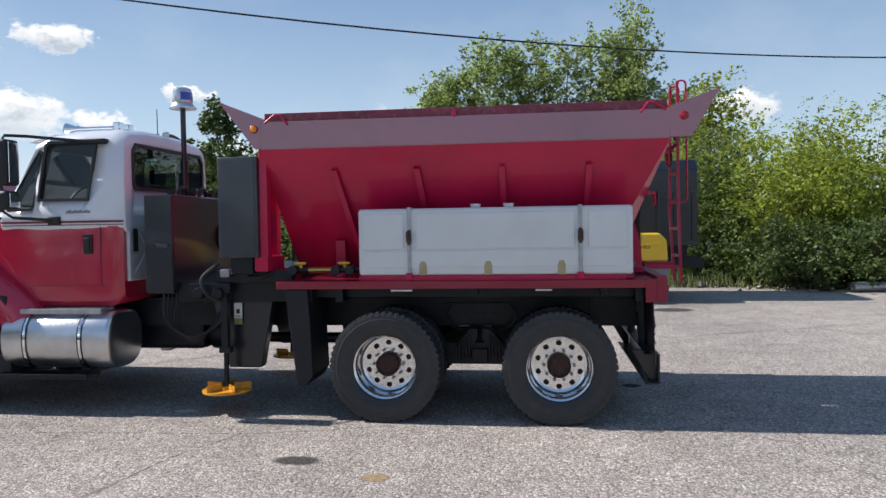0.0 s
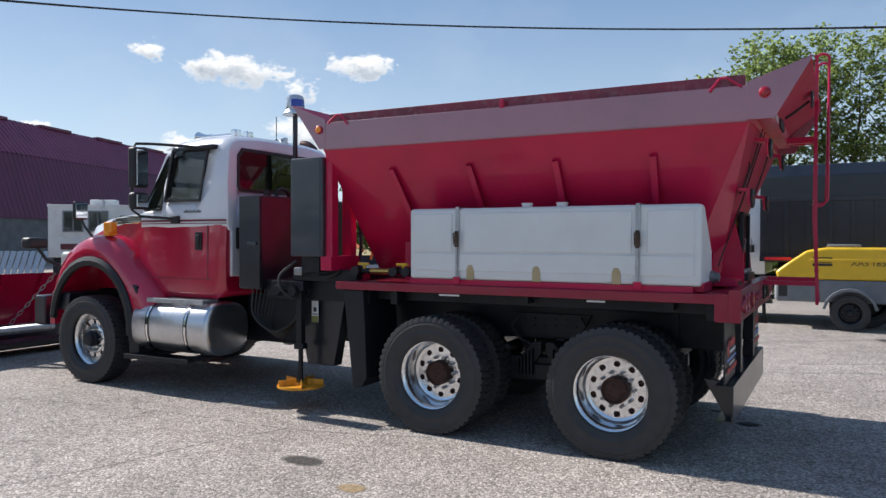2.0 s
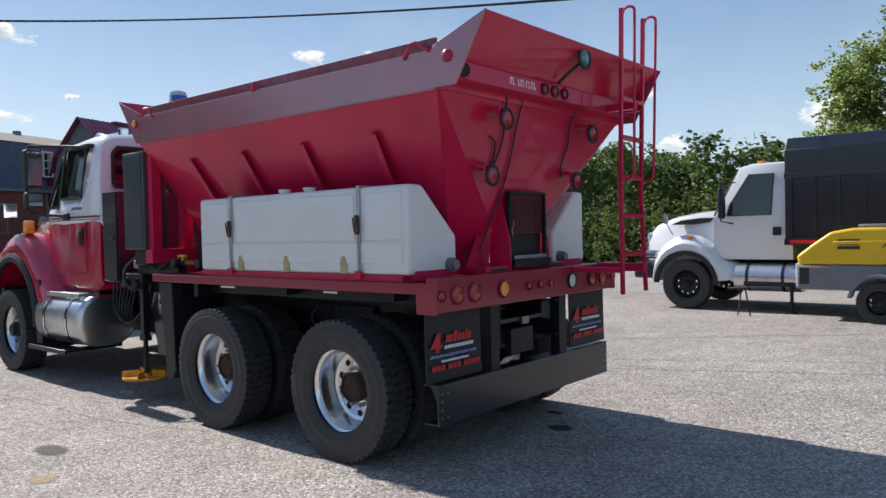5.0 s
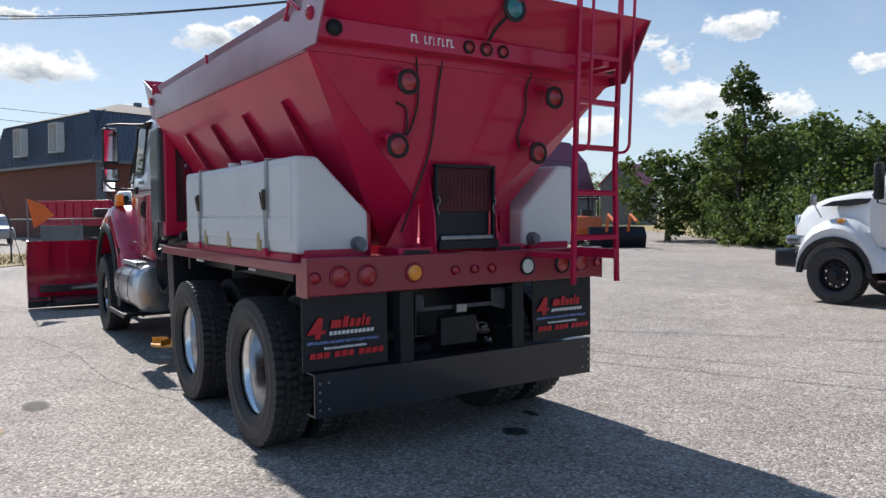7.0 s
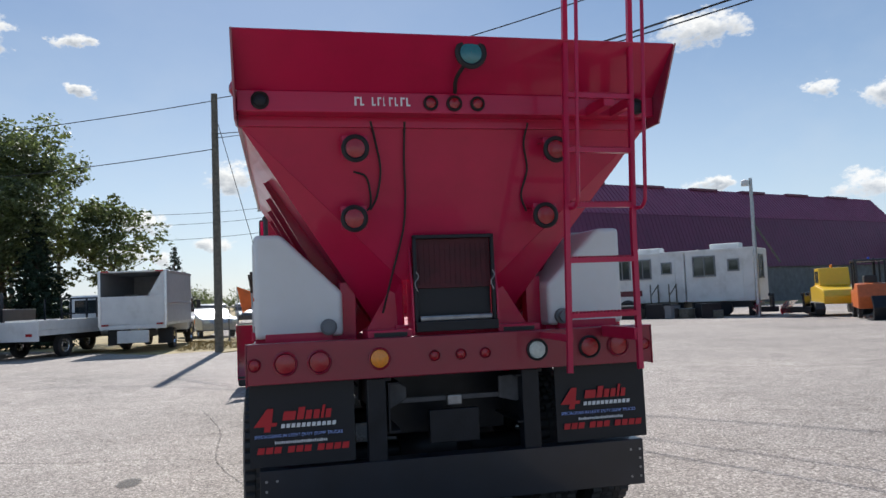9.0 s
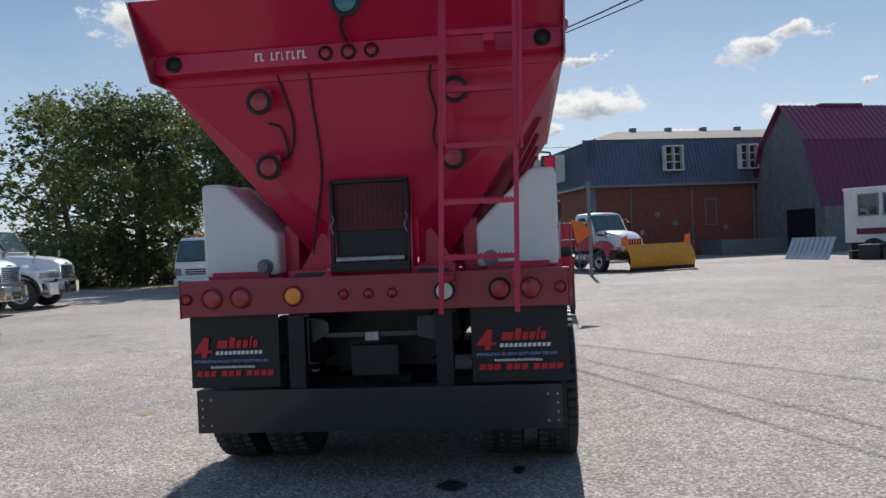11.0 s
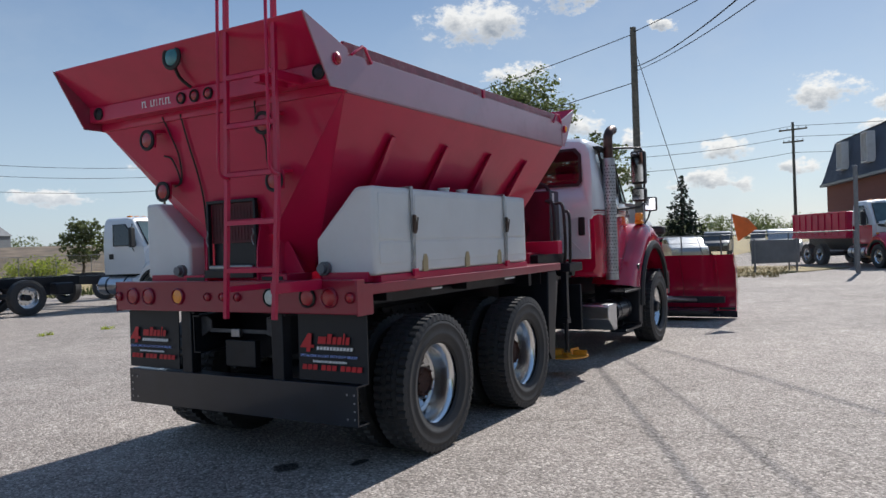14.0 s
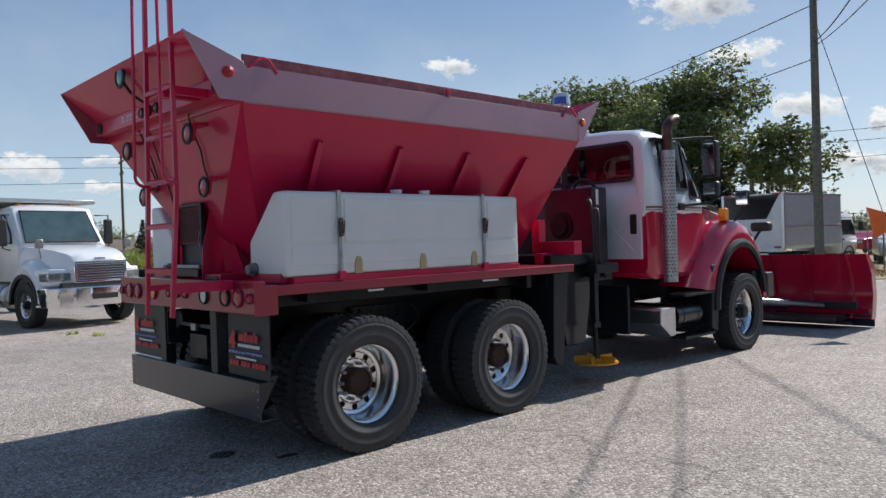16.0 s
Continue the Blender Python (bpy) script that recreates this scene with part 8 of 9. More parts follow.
def work_truck(name, label, x, y, rz, paint, lower=None, rim="frim", frame_len=7.0, rear=(4.6,), body="none", aero=True, ext=0.0, body_m=BLACK, group=""):
    """A conventional truck; front towards its own -x, front axle at x = 0."""
    t = thing(name, (x, y, 0), label, "truck", group, rz)
    lower = lower or paint
    hx = -1.06
    # hood
    bm = B()
    rs = []
    prof = ((0.62, 0.98, 1.60, 1.80), (0.1, 0.92, 1.58, 1.77), (-0.45, 0.82, 1.50, 1.71), (-0.85, 0.72, 1.43, 1.62), (-0.99, 0.66, 1.37, 1.54), (hx, 0.60, 1.30, 1.45)) if aero else ((0.62, 0.86, 1.75, 2.0), (0.1, 0.80, 1.72, 1.96), (-0.45, 0.70, 1.64, 1.88), (-0.85, 0.60, 1.50, 1.74), (-1.05, 0.52, 1.30, 1.56))
    for hxk, w, zs, zt in prof:
        rs.append([(hxk, -w + 0.02, 0.95), (hxk, -w, zs), (hxk, -w + 0.10, zs + (zt - zs) * 0.8), (hxk, -w * 0.45, zt), (hxk, w * 0.45, zt), (hxk, w - 0.10, zs + (zt - zs) * 0.8), (hxk, w, zs), (hxk, w - 0.02, 0.95)])
    loft(bm, rs)
    hood_ = part("hood", bm, paint, t)
    gx = prof[-1][0]
    if not aero:
        for s in (-1, 1):
            bm = B()
            prism(bm, [(-0.42, 1.70), (-0.20, 1.79), (0.20, 1.83), (0.48, 1.83), (0.40, 1.74), (0.1, 1.70)], "y", s * 0.80 - 0.05, s * 0.80 + 0.05, 0.01)
            part("hood_vent", bm, TXT_K, t)
            bm = B()
            box(bm, 0.02, 0.14, s * 1.06 - 0.05, s * 1.06 + 0.05, 1.42, 1.48, 0.015)
            part("marker_lamp", bm, AMBER, t)
    if aero:
        slab_part("grille", t, CHROME, (gx - 0.045, gx + 0.02, -0.59, 0.59, 0.96, 1.02, 0.015), (gx - 0.045, gx + 0.02, -0.59, 0.59, 1.36, 1.42, 0.015), (gx - 0.045, gx + 0.02, -0.59, -0.53, 1.0, 1.38, 0.015), (gx - 0.045, gx + 0.02, 0.53, 0.59, 1.0, 1.38, 0.015))
        slab_part("grille_core", t, TXT_K, (gx - 0.012, gx + 0.015, -0.55, 0.55, 0.99, 1.39, 0.004))
        for k in range(6):
            z = 1.045 + k * 0.055
            slab_part("grille_bar", t, CHROME, (gx - 0.038, gx - 0.008, -0.54, 0.54, z, z + 0.026, 0.006))
        slab_part("badge", t, CHROME, (gx - 0.012, gx + 0.03, -0.12, 0.12, 1.455, 1.495, 0.012))
        slab_part("bumper_gap", t, TXT_K, (gx - 0.03, gx + 0.12, -0.85, 0.85, 0.84, 0.97, 0.01))
        bm = B()
        front = [(gx + 0.50, 1.17), (gx + 0.10, 1.13), (gx - 0.06, 0.95), (gx - 0.14, 0.65), (gx - 0.17, 0.30)]
        back = [(gx + 0.02, 0.30), (gx + 0.04, 0.65), (gx + 0.10, 0.92), (gx + 0.20, 1.06), (gx + 0.50, 1.10)]
        prism(bm, [(x, -y) for x, y in front] + front[::-1] + back[::-1] + [(x, -y) for x, y in back], "z", 0.46, 0.87, 0.022, 2)
        part("bumper", bm, CHROME, t, angle=30)
        slab_part("bumper_opening", t, TXT_K, (gx - 0.176, gx - 0.15, -0.29, 0.29, 0.60, 0.72, 0.008))
        for s in (-1, 1):
            bm = B()
            prism(bm, [(gx + 0.01, s * 0.58), (gx + 0.06, s * 0.80), (gx + 0.22, s * 1.02), (gx + 0.62, s * 1.13), (gx + 0.62, s * 0.50), (gx + 0.01, s * 0.50)], "z", 0.90, 1.27, 0.05, 3)
            part("fender_nose", bm, lower, t, angle=50)
    else:
        slab_part("grille", t, CHROME, (gx - 0.05, gx + 0.02, -0.50, 0.50, 0.95, 1.55, 0.03))
        for k in range(6):
            slab_part("grille_slot", t, TXT_K, (gx - 0.056, gx - 0.045, -0.42 + k * 0.145, -0.32 + k * 0.145, 1.0, 1.5, 0.004))
        slab_part("bumper", t, BLACK, (gx - 0.10, gx + 0.32, -1.08, 1.08, 0.60, 0.93, 0.05))
        slab_part("bumper_opening", t, TXT_K, (gx - 0.165, gx - 0.15, -0.40, 0.40, 0.54, 0.70, 0.004))
    for s in (-1, 1):
        bm = B()
        rs = []
        for k in range(13):
            a = radians(5 + k * 172 / 12)
            ca, sa = math.cos(a), math.sin(a)
            ro = 0.70 + 0.16 * sa ** 2 + (0.22 if k < 2 else 0)
            rs.append([(0.60 * ca, s * 0.6, 0.52 + 0.60 * sa), (0.60 * ca, s * 1.14, 0.52 + 0.60 * sa), (0.5 * (0.60 + ro) * ca * 1.05, s * 1.17, 0.52 + 0.5 * (0.60 + ro) * sa * 1.1), (ro * ca * 1.1, s * 1.02, 0.52 + ro * sa * 1.13), (ro * ca * 1.1, s * 0.6, 0.54 + ro * sa * 1.13)])
        loft(bm, rs)
        part("fender", bm, lower, t, angle=50)
        bm = B()
        rs = []
        for k in range(13):
            a = radians(-2 + k * 182 / 12)
            rs.append([(r * math.cos(a), s * yy, 0.52 + r * math.sin(a)) for r, yy in ((0.575, 1.10), (0.575, 1.175), (0.66, 1.18), (0.66, 1.10))])
        loft(bm, rs)
        part("fender_flare", bm, PLASTIC, t)
        bm = B()
        if aero:
            prism(bm, [(gx - 0.004, s * 0.63), (gx + 0.045, s * 0.81), (gx + 0.205, s * 1.03), (gx + 0.46, s * 1.105), (gx + 0.40, s * 0.95), (gx + 0.1, s * 0.63)], "z", 1.0, 1.19, 0.03, 2)
        else:
            box(bm, gx + 0.02, gx + 0.36, s * 0.78 - 0.17, s * 0.78 + 0.17, 1.0, 1.18, 0.06, 3)
        part("headlight", bm, HEADL, t)
        on_wheel(t, 0, s * 1.0, s, rim, 0.94)
        for ax in rear:
            on_wheel(t, ax, s * 1.0, s, "rrim" if rim == "frim" else rim, 0.94)
    # cab
    c0, c1 = 0.55, 2.0 + ext
    bm = B()
    rs = []
    zr = 2.72 if aero else 2.85
    for cx, zs, zt in ((c0 - 0.02, 1.80, 1.84), (c0 + 0.46, zr - 0.14, zr - 0.05), (c0 + 0.66, zr - 0.10, zr), (c1 - 0.06, zr - 0.10, zr), (c1, zr - 0.16, zr - 0.05)):
        rs.append(ring(cx, 1.0, 0.92, 1.0, 1.80 if zs < 2 else 1.85, zs, zt))
    loft(bm, rs)
    cab_ = part("cab", bm, paint, t)
    if lower is not paint:
        slab_part("lower_cab", cab_, lower, (c0, c1 - 0.02, -1.012, 1.012, 1.0, 1.80, 0.02))
    bm = B()
    plate(bm, [(c0 - 0.045, -0.84, 1.88), (c0 - 0.045, 0.84, 1.88), (c0 + 0.392, 0.76, zr - 0.14), (c0 + 0.392, -0.76, zr - 0.14)], 0.03)
    part("windscreen", bm, WSCREEN, cab_)
    bm = B()
    wq = [(c0 - 0.05, -0.845, 1.875), (c0 - 0.05, 0.845, 1.875), (c0 + 0.392, 0.765, zr - 0.135), (c0 + 0.392, -0.765, zr - 0.135)]
    tube(bm, wq + wq[:1], 0.024, 6)
    part("screen_seal", bm, TXT_K, cab_)
    for k in (-0.55, 0.15):
        part("wiper", tube(B(), [(c0 - 0.07, k, 1.87), (c0 - 0.03, k + 0.30, 1.93), (c0 + 0.0, k + 0.52, 1.97)], 0.010, 5), TXT_K, cab_)
    for s in (-1, 1):
        bm = B()
        prism(bm, [(c0 + 0.25, 1.86), (c1 - 0.38, 1.86), (c1 - 0.34, zr - 0.22), (c0 + 0.66, zr - 0.22), (c0 + 0.30, 2.05)], "y", -0.008, 0.008)
        for v in bm.verts:
            v.co.y += s * (1.024 - 0.070 * (v.co.z - 1.85) / (zr - 2.0))
        part("side_window", bm, GLASS, cab_)
        bm = B()
        wpts = [(c0 + 0.25, 1.86), (c1 - 0.38, 1.86), (c1 - 0.34, zr - 0.22), (c0 + 0.66, zr - 0.22), (c0 + 0.30, 2.05)]
        tube(bm, [(a, s * (1.028 - 0.070 * (b - 1.85) / (zr - 2.0)), b) for a, b in wpts + wpts[:1]], 0.018, 6)
        part("window_seal", bm, TXT_K, cab_)
        slab_part("door_handle", cab_, PLASTIC, (c1 - 0.35, c1 - 0.20, s * 1.01 - 0.02, s * 1.01 + 0.02, 1.46, 1.62, 0.01))
        bm = B()
        tube(bm, [(c0 + 0.4, s * 0.97, 2.5), (c0 + 0.2, s * 1.22, 2.5), (c0 + 0.2, s * 1.22, 1.75), (c0 + 0.35, s * 1.0, 1.70)], 0.016, 6)
        box(bm, c0 + 0.17, c0 + 0.27, s * 1.22 - 0.10, s * 1.22 + 0.10, 1.80, 2.40, 0.03)
        part("mirror", bm, PLASTIC, cab_)
        bm = B()
        tube(bm, [(-0.35, s * 0.92, 1.5), (-0.45, s * 1.0, 1.75)], 0.012, 6)
        box(bm, -0.48, -0.43, s * 1.0 - 0.09, s * 1.0 + 0.09, 1.72, 1.92, 0.03)
        part("hood_mirror", bm, STEEL, t)
    bm = B()
    for k in range(5):
        yy = -0.6 + k * 0.3
        box(bm, c0 + 0.72, c0 + 0.86, yy - 0.05, yy + 0.05, zr, zr + 0.06, 0.015)
    part("roof_marker", bm, AMBER, cab_)
    # chassis
    for s in (-1, 1):
        slab_part("frame_rail", t, FRAME, (-0.9, frame_len, s * 0.42 - 0.04, s * 0.42 + 0.04, 0.70, 0.96, 0.004))
    slab_part("engine", t, FRAME, (-0.8, 1.8, -0.45, 0.45, 0.55, 1.2, 0.05))
    for ax in rear:
        part("rear_axle", cyl(B(), (ax, -0.9, 0.5), (ax, 0.9, 0.5), 0.09, 12), FRAME, t)
    for k in range(4):
        slab_part("cross_member", t, FRAME, (2.4 + k * (frame_len - 2.8) / 3, 2.5 + k * (frame_len - 2.8) / 3, -0.40, 0.40, 0.75, 0.92, 0.004))
    for s in (-1, 1):
        bm = B()
        cyl(bm, (0.95, s * 0.88, 0.66), (2.15, s * 0.88, 0.66), 0.27, 20)
        ft = part("fuel_tank", bm, ALU2, t)
        for xx in (1.2, 1.85):
            part("tank_strap", cyl(B(), (xx - 0.03, s * 0.88, 0.66), (xx + 0.03, s * 0.88, 0.66), 0.275, 20), BLACK, ft)
    if body == "dump":
        b0, b1 = (1.92 if body_m is BLACK else 2.02) + ext, (5.3 if body_m is BLACK else 6.9)
        bm = B()
        prism(bm, [(-1.2, 1.35), (1.2, 1.35), (1.2, 3.02), (1.0, 3.26), (-1.0, 3.26), (-1.2, 3.02)] if body_m is BLACK else [(-1.2, 1.25), (1.2, 1.25), (1.2, 2.45), (-1.2, 2.45)], "x", b0, b1, 0.02)
        db = part("dump_body", bm, body_m, t, "glossy black dump body" if body_m is BLACK else "red dump body")
        for s in (-1, 1):
            for k in range(9):
                xx = b0 + 0.1 + k * (b1 - b0 - 0.2) / 8
                slab_part("side_stake", db, body_m, (xx - 0.04, xx + 0.04, s * 1.21 - 0.03, s * 1.21 + 0.03, 1.36, 2.55 if body_m is BLACK else 2.44, 0.008))
            slab_part("side_rail", db, body_m, (b0, b1, s * 1.22 - 0.03, s * 1.22 + 0.03, 2.50 if body_m is BLACK else 2.38, 2.60 if body_m is BLACK else 2.46, 0.01))
            slab_part("bottom_rail", db, body_m, (b0, b1, s * 1.22 - 0.04, s * 1.22 + 0.04, 1.28, 1.40, 0.01))
            if body_m is BLACK:
                slab_part("marker_strip", db, TXT_R, (b0 + 0.1, b0 + 0.6, s * 1.263 - 0.003, s * 1.263 + 0.003, 1.31, 1.37, 0.001))
        slab_part("body_subframe", t, FRAME, (b0 + 0.3, b1 - 0.1, -0.5, 0.5, 0.96, 1.30, 0.01))
    return t


def place(t, x, y, rz):
    return copy_thing(t, pose(x, y, 0, 0, 0, rz))


# white dump truck with a black body behind the plow truck
work_truck("dump_truck", "white dump truck with a tall black dump body", -1.2, 19.2, 0, WHITE2, rim="brim", frame_len=5.6, rear=(3.9,), body="dump", aero=False)
# row of white chassis trucks
m2 = work_truck("cab_truck", "new white cab-and-chassis truck with chrome bumper", -10.2, -6.15, -77, WHITE2, frame_len=7.6, rear=(5.4,), group="row of white trucks")
for x, y, rz in ((-13.7, -6.75, -77), (-17.3, -7.35, -77)):
    place(m2, x, y, rz)
m3 = work_truck("cab_truck", "new white truck with chrome bumper and silver cab shield", -1.36, -3.86, -80, WHITE2, frame_len=7.6, rear=(5.4,), group="row of white trucks")
slab_part("cab_shield", m3, ALU2, (1.25, 2.6, -1.18, 1.18, 2.80, 2.90, 0.02), (2.5, 2.6, -1.18, 1.18, 1.1, 2.82, 0.02))
place(m3, 1.75, -3.30, -80)
# bare chassis between them
chs = thing("truck_chassis", (-5.4, -8.9, 0), "bare black truck chassis with aluminium wheels", "chassis", rz=-5)
for s in (-1, 1):
    slab_part("frame_rail", chs, FRAME, (-2.8, 1.2, s * 0.42 - 0.04, s * 0.42 + 0.04, 0.76, 1.02, 0.004))
    for ax in (-1.0, 0.4):
        on_wheel(chs, ax, s * 1.0, s, "rrim", 0.94)
for ax in (-1.0, 0.4):
    part("axle", cyl(B(), (ax, -0.9, 0.5), (ax, 0.9, 0.5), 0.09, 12), FRAME, chs)
slab_part("fuel_tank", chs, FRAME, (-2.5, -1.7, -1.0, -0.45, 0.45, 0.95, 0.05))
slab_part("cross_member", chs, FRAME, (0.9, 1.05, -0.4, 0.4, 0.8, 0.98, 0.01))
slab_part("air_tank", chs, FRAME, (-2.4, -1.9, 0.45, 0.9, 0.5, 0.85, 0.05))
# red plow truck at the gate with a yellow blade
pf = work_truck("plow_truck_far", "red plow truck with white cab roof by the gate", -28.31, 13.37, 209.85, WHITE2, REDX, frame_len=6.6, rear=(4.6, 5.8), body="dump", aero=False, body_m=RED)
pf.scale = (1.0, 1.0, 0.94)
yp = thing("yellow_plow", (-27.40, 15.10, 0), "worn yellow snow plow blade with orange flags", "snow plow", rz=-148.9)
part("blade", plow_blade(3.6, 1.18), YEL, yp)
slab_part("cutting_edge", yp, FRAME, (-0.08, -0.05, -1.8, 1.8, 0.02, 0.2, 0.004))
slab_part("push_frame", yp, FRAME, (0.1, 1.1, -0.5, 0.5, 0.3, 0.5, 0.02))
for y in (-1.75, 1.75):
    part("guide_rod", cyl(B(), (0.1, y, 1.0), (0.1, y, 1.7), 0.012, 6), STEEL, yp)
    bm = B()
    plate(bm, [(0.1, y, 1.6), (0.1, y + 0.3, 1.5), (0.1, y + 0.35, 1.15), (0.1, y + 0.02, 1.1)], 0.004)
    part("flag", bm, ORANGE, yp)


def cabover(name, label, x, y, rz):
    """A cab-over light truck, front towards its own -x; the cab ends at x = 1.62."""
    t = thing(name, (x, y, 0), label, "truck", "", rz)
    bm = B()
    rs = []
    for px, pz, w in ((0.02, 0.62, 0.94), (-0.06, 0.72, 0.98), (-0.08, 1.20, 1.0), (-0.03, 1.32, 0.99), (0.22, 2.08, 0.93), (0.32, 2.20, 0.90), (0.48, 2.25, 0.88)):
        rs.append([(px + 0.10, -w, pz), (px + 0.03, -w + 0.04, pz), (px, -w + 0.14, pz), (px, w - 0.14, pz), (px + 0.03, w - 0.04, pz), (px + 0.10, w, pz), (1.58, w, pz), (1.62, w - 0.05, pz), (1.62, -w + 0.05, pz), (1.58, -w, pz)])
    loft(bm, rs)
    c = part("cab", bm, WHITE2, t, angle=40)
    bm = B()
    plate(bm, [(-0.035, -0.86, 1.335), (-0.035, 0.86, 1.335), (0.205, 0.82, 2.09), (0.205, -0.82, 2.09)], 0.03)
    part("windscreen", bm, WSCREEN, c)
    bm = B()
    wq = [(-0.045, -0.88, 1.325), (-0.045, 0.88, 1.325), (0.20, 0.84, 2.105), (0.20, -0.84, 2.105)]
    tube(bm, wq + wq[:1], 0.022, 6)
    part("screen_seal", bm, TXT_K, c)
    for k in (-0.35, 0.35):
        bm = B()
        tube(bm, [(-0.06, k, 1.31), (-0.02, k + 0.38, 1.40)], 0.010, 5)
        part("wiper", bm, TXT_K, c)
    slab_part("cab_base", c, FRAME, (0.10, 1.6, -0.9, 0.9, 0.50, 0.70, 0.02))
    for s in (-1, 1):
        wpts = [(0.16, 1.36), (1.36, 1.36), (1.36, 2.06), (0.42, 2.06), (0.22, 1.62)]
        bm = B()
        prism(bm, wpts, "y", -0.008, 0.008)
        for v in bm.verts:
            v.co.y += s * (1.002 - 0.085 * (v.co.z - 1.30) / 0.8)
        part("side_window", bm, GLASS, c)
        bm = B()
        tube(bm, [(a, s * (1.004 - 0.085 * (b - 1.30) / 0.8), b) for a, b in wpts + wpts[:1]], 0.016, 6)
        tube(bm, [(1.42, s * 1.003, 0.74), (1.42, s * 1.003, 1.30)], 0.006, 5)
        part("window_seal", bm, TXT_K, c)
        slab_part("door_handle", c, PLASTIC, (1.22, 1.36, s * 1.002 - 0.02, s * 1.002 + 0.02, 1.14, 1.20, 0.01))
        slab_part("headlight", c, HEADL, (-0.10, 0.10, s * 0.82 - 0.15, s * 0.82 + 0.15, 0.78, 1.06, 0.03))
        slab_part("corner_lamp", c, AMBER, (0.06, 0.16, s * 0.97 - 0.03, s * 0.97 + 0.03, 0.80, 1.0, 0.015))
        slab_part("fog_light", c, TXT_K, (-0.165, -0.145, s * 0.70 - 0.10, s * 0.70 + 0.10, 0.50, 0.58, 0.01))
        bm = B()
        tube(bm, [(0.14, s * 0.96, 2.0), (0.02, s * 1.14, 1.96), (0.02, s * 1.14, 1.40), (0.12, s * 0.99, 1.34)], 0.014, 6)
        box(bm, -0.01, 0.07, s * 1.16 - 0.09, s * 1.16 + 0.09, 1.48, 1.90, 0.03)
        part("mirror", bm, PLASTIC, c)
        bm = B()
        rs = []
        for k in range(11):
            a = radians(0 + k * 18)
            rs.append([(0.75 + r * math.cos(a), s * yy, 0.42 + r * math.sin(a)) for r, yy in ((0.45, 0.70), (0.45, 0.995), (0.50, 1.01), (0.50, 0.70))])
        loft(bm, rs)
        part("wheel_arch", bm, PLASTIC, c)
        on_wheel(t, 0.75, s * 0.86, s, "frim", 0.76, 0.40)
        on_wheel(t, 4.2, s * 0.86, s, "frim", 0.76, 0.40)
        slab_part("frame_rail", t, FRAME, (0.3, 6.0, s * 0.38 - 0.04, s * 0.38 + 0.04, 0.52, 0.74, 0.004))
    slab_part("bumper", c, WHITE2, (-0.15, 0.12, -0.99, 0.99, 0.42, 0.66, 0.04))
    for k in range(3):
        slab_part("grille_slot", c, TXT_K, (-0.088, -0.07, -0.52, 0.52, 0.80 + k * 0.085, 0.85 + k * 0.085, 0.01))
    slab_part("badge", c, CHROME, (-0.09, -0.075, -0.16, 0.16, 1.10, 1.14, 0.006))
    for k in range(5):
        slab_part("roof_marker", c, REDLENS if k in (0, 4) else AMBER, (0.46, 0.56, -0.6 + k * 0.3 - 0.04, -0.6 + k * 0.3 + 0.04, 2.24, 2.31, 0.01))
    return t


# flatbed with a rack, and a landscaper's box truck seen from behind
fb = cabover("flatbed_truck", "white cab-over truck with a low black dump body", -21.4, -3.4, 179)
slab_part("dump_body", fb, BLACK, (1.75, 1.85, -1.05, 1.05, 0.90, 2.34, 0.02), (1.75, 5.2, -1.05, -0.97, 0.90, 1.75, 0.02), (1.75, 5.2, 0.97, 1.05, 0.90, 1.75, 0.02), (1.75, 5.2, -1.05, 1.05, 0.84, 0.94, 0.02))
slab_part("beacon", fb, AMBER, (1.76, 1.84, 0.72, 0.86, 2.34, 2.46, 0.02))
bt = cabover("box_truck", "white box truck with an open dump box", -29.58, 2.48, -4.0)
bm = B()
box(bm, 1.9, 6.6, -1.15, 1.15, 0.95, 1.05, 0.01)
part("box_floor", bm, SIDING, bt)
DARKBOX = mat("grey_box_panel", (0.46, 0.47, 0.50), 0.35, 0.3, vary=0.08)
for s in (-1, 1):
    slab_part("box_side", bt, DARKBOX, (1.9, 6.55, s * 1.15 - 0.03, s * 1.15 + 0.03, 1.05, 2.92, 0.01))
    slab_part("box_trim", bt, ALU2, (1.9, 6.6, s * 1.17 - 0.03, s * 1.17 + 0.03, 1.72, 1.80, 0.01), (6.50, 6.62, s * 1.15 - 0.05, s * 1.15 + 0.05, 0.95, 2.97, 0.01), (1.9, 6.6, s * 1.15 - 0.05, s * 1.15 + 0.05, 2.89, 2.99, 0.01))
    slab_part("tail_light", bt, REDLENS, (6.62, 6.65, s * 0.95 - 0.12, s * 0.95 + 0.12, 0.99, 1.05, 0.005), (6.62, 6.65, s * 0.95 - 0.14, s * 0.95 + 0.14, 2.92, 2.98, 0.005))
    slab_part("box_flap", bt, FLAP, (5.6, 5.62, s * 0.9 - 0.25, s * 0.9 + 0.25, 0.25, 0.85, 0.005))
slab_part("box_front", bt, SIDING, (1.88, 1.96, -1.15, 1.15, 1.05, 2.92, 0.01))
slab_part("box_roof", bt, SIDING, (1.9, 6.6, -1.15, 1.15, 2.92, 2.97, 0.005))
slab_part("tailgate", bt, SIDING, (6.52, 6.60, -1.12, 1.12, 1.0, 2.05, 0.015))
bm = B()
prism(bm, [(1.12, 2.05), (0.55, 2.05), (0.55, 2.1), (1.0, 2.9), (1.12, 2.95)], "x", 6.53, 6.57, 0.005)
part("gate_wing", bm, SIDING, bt)
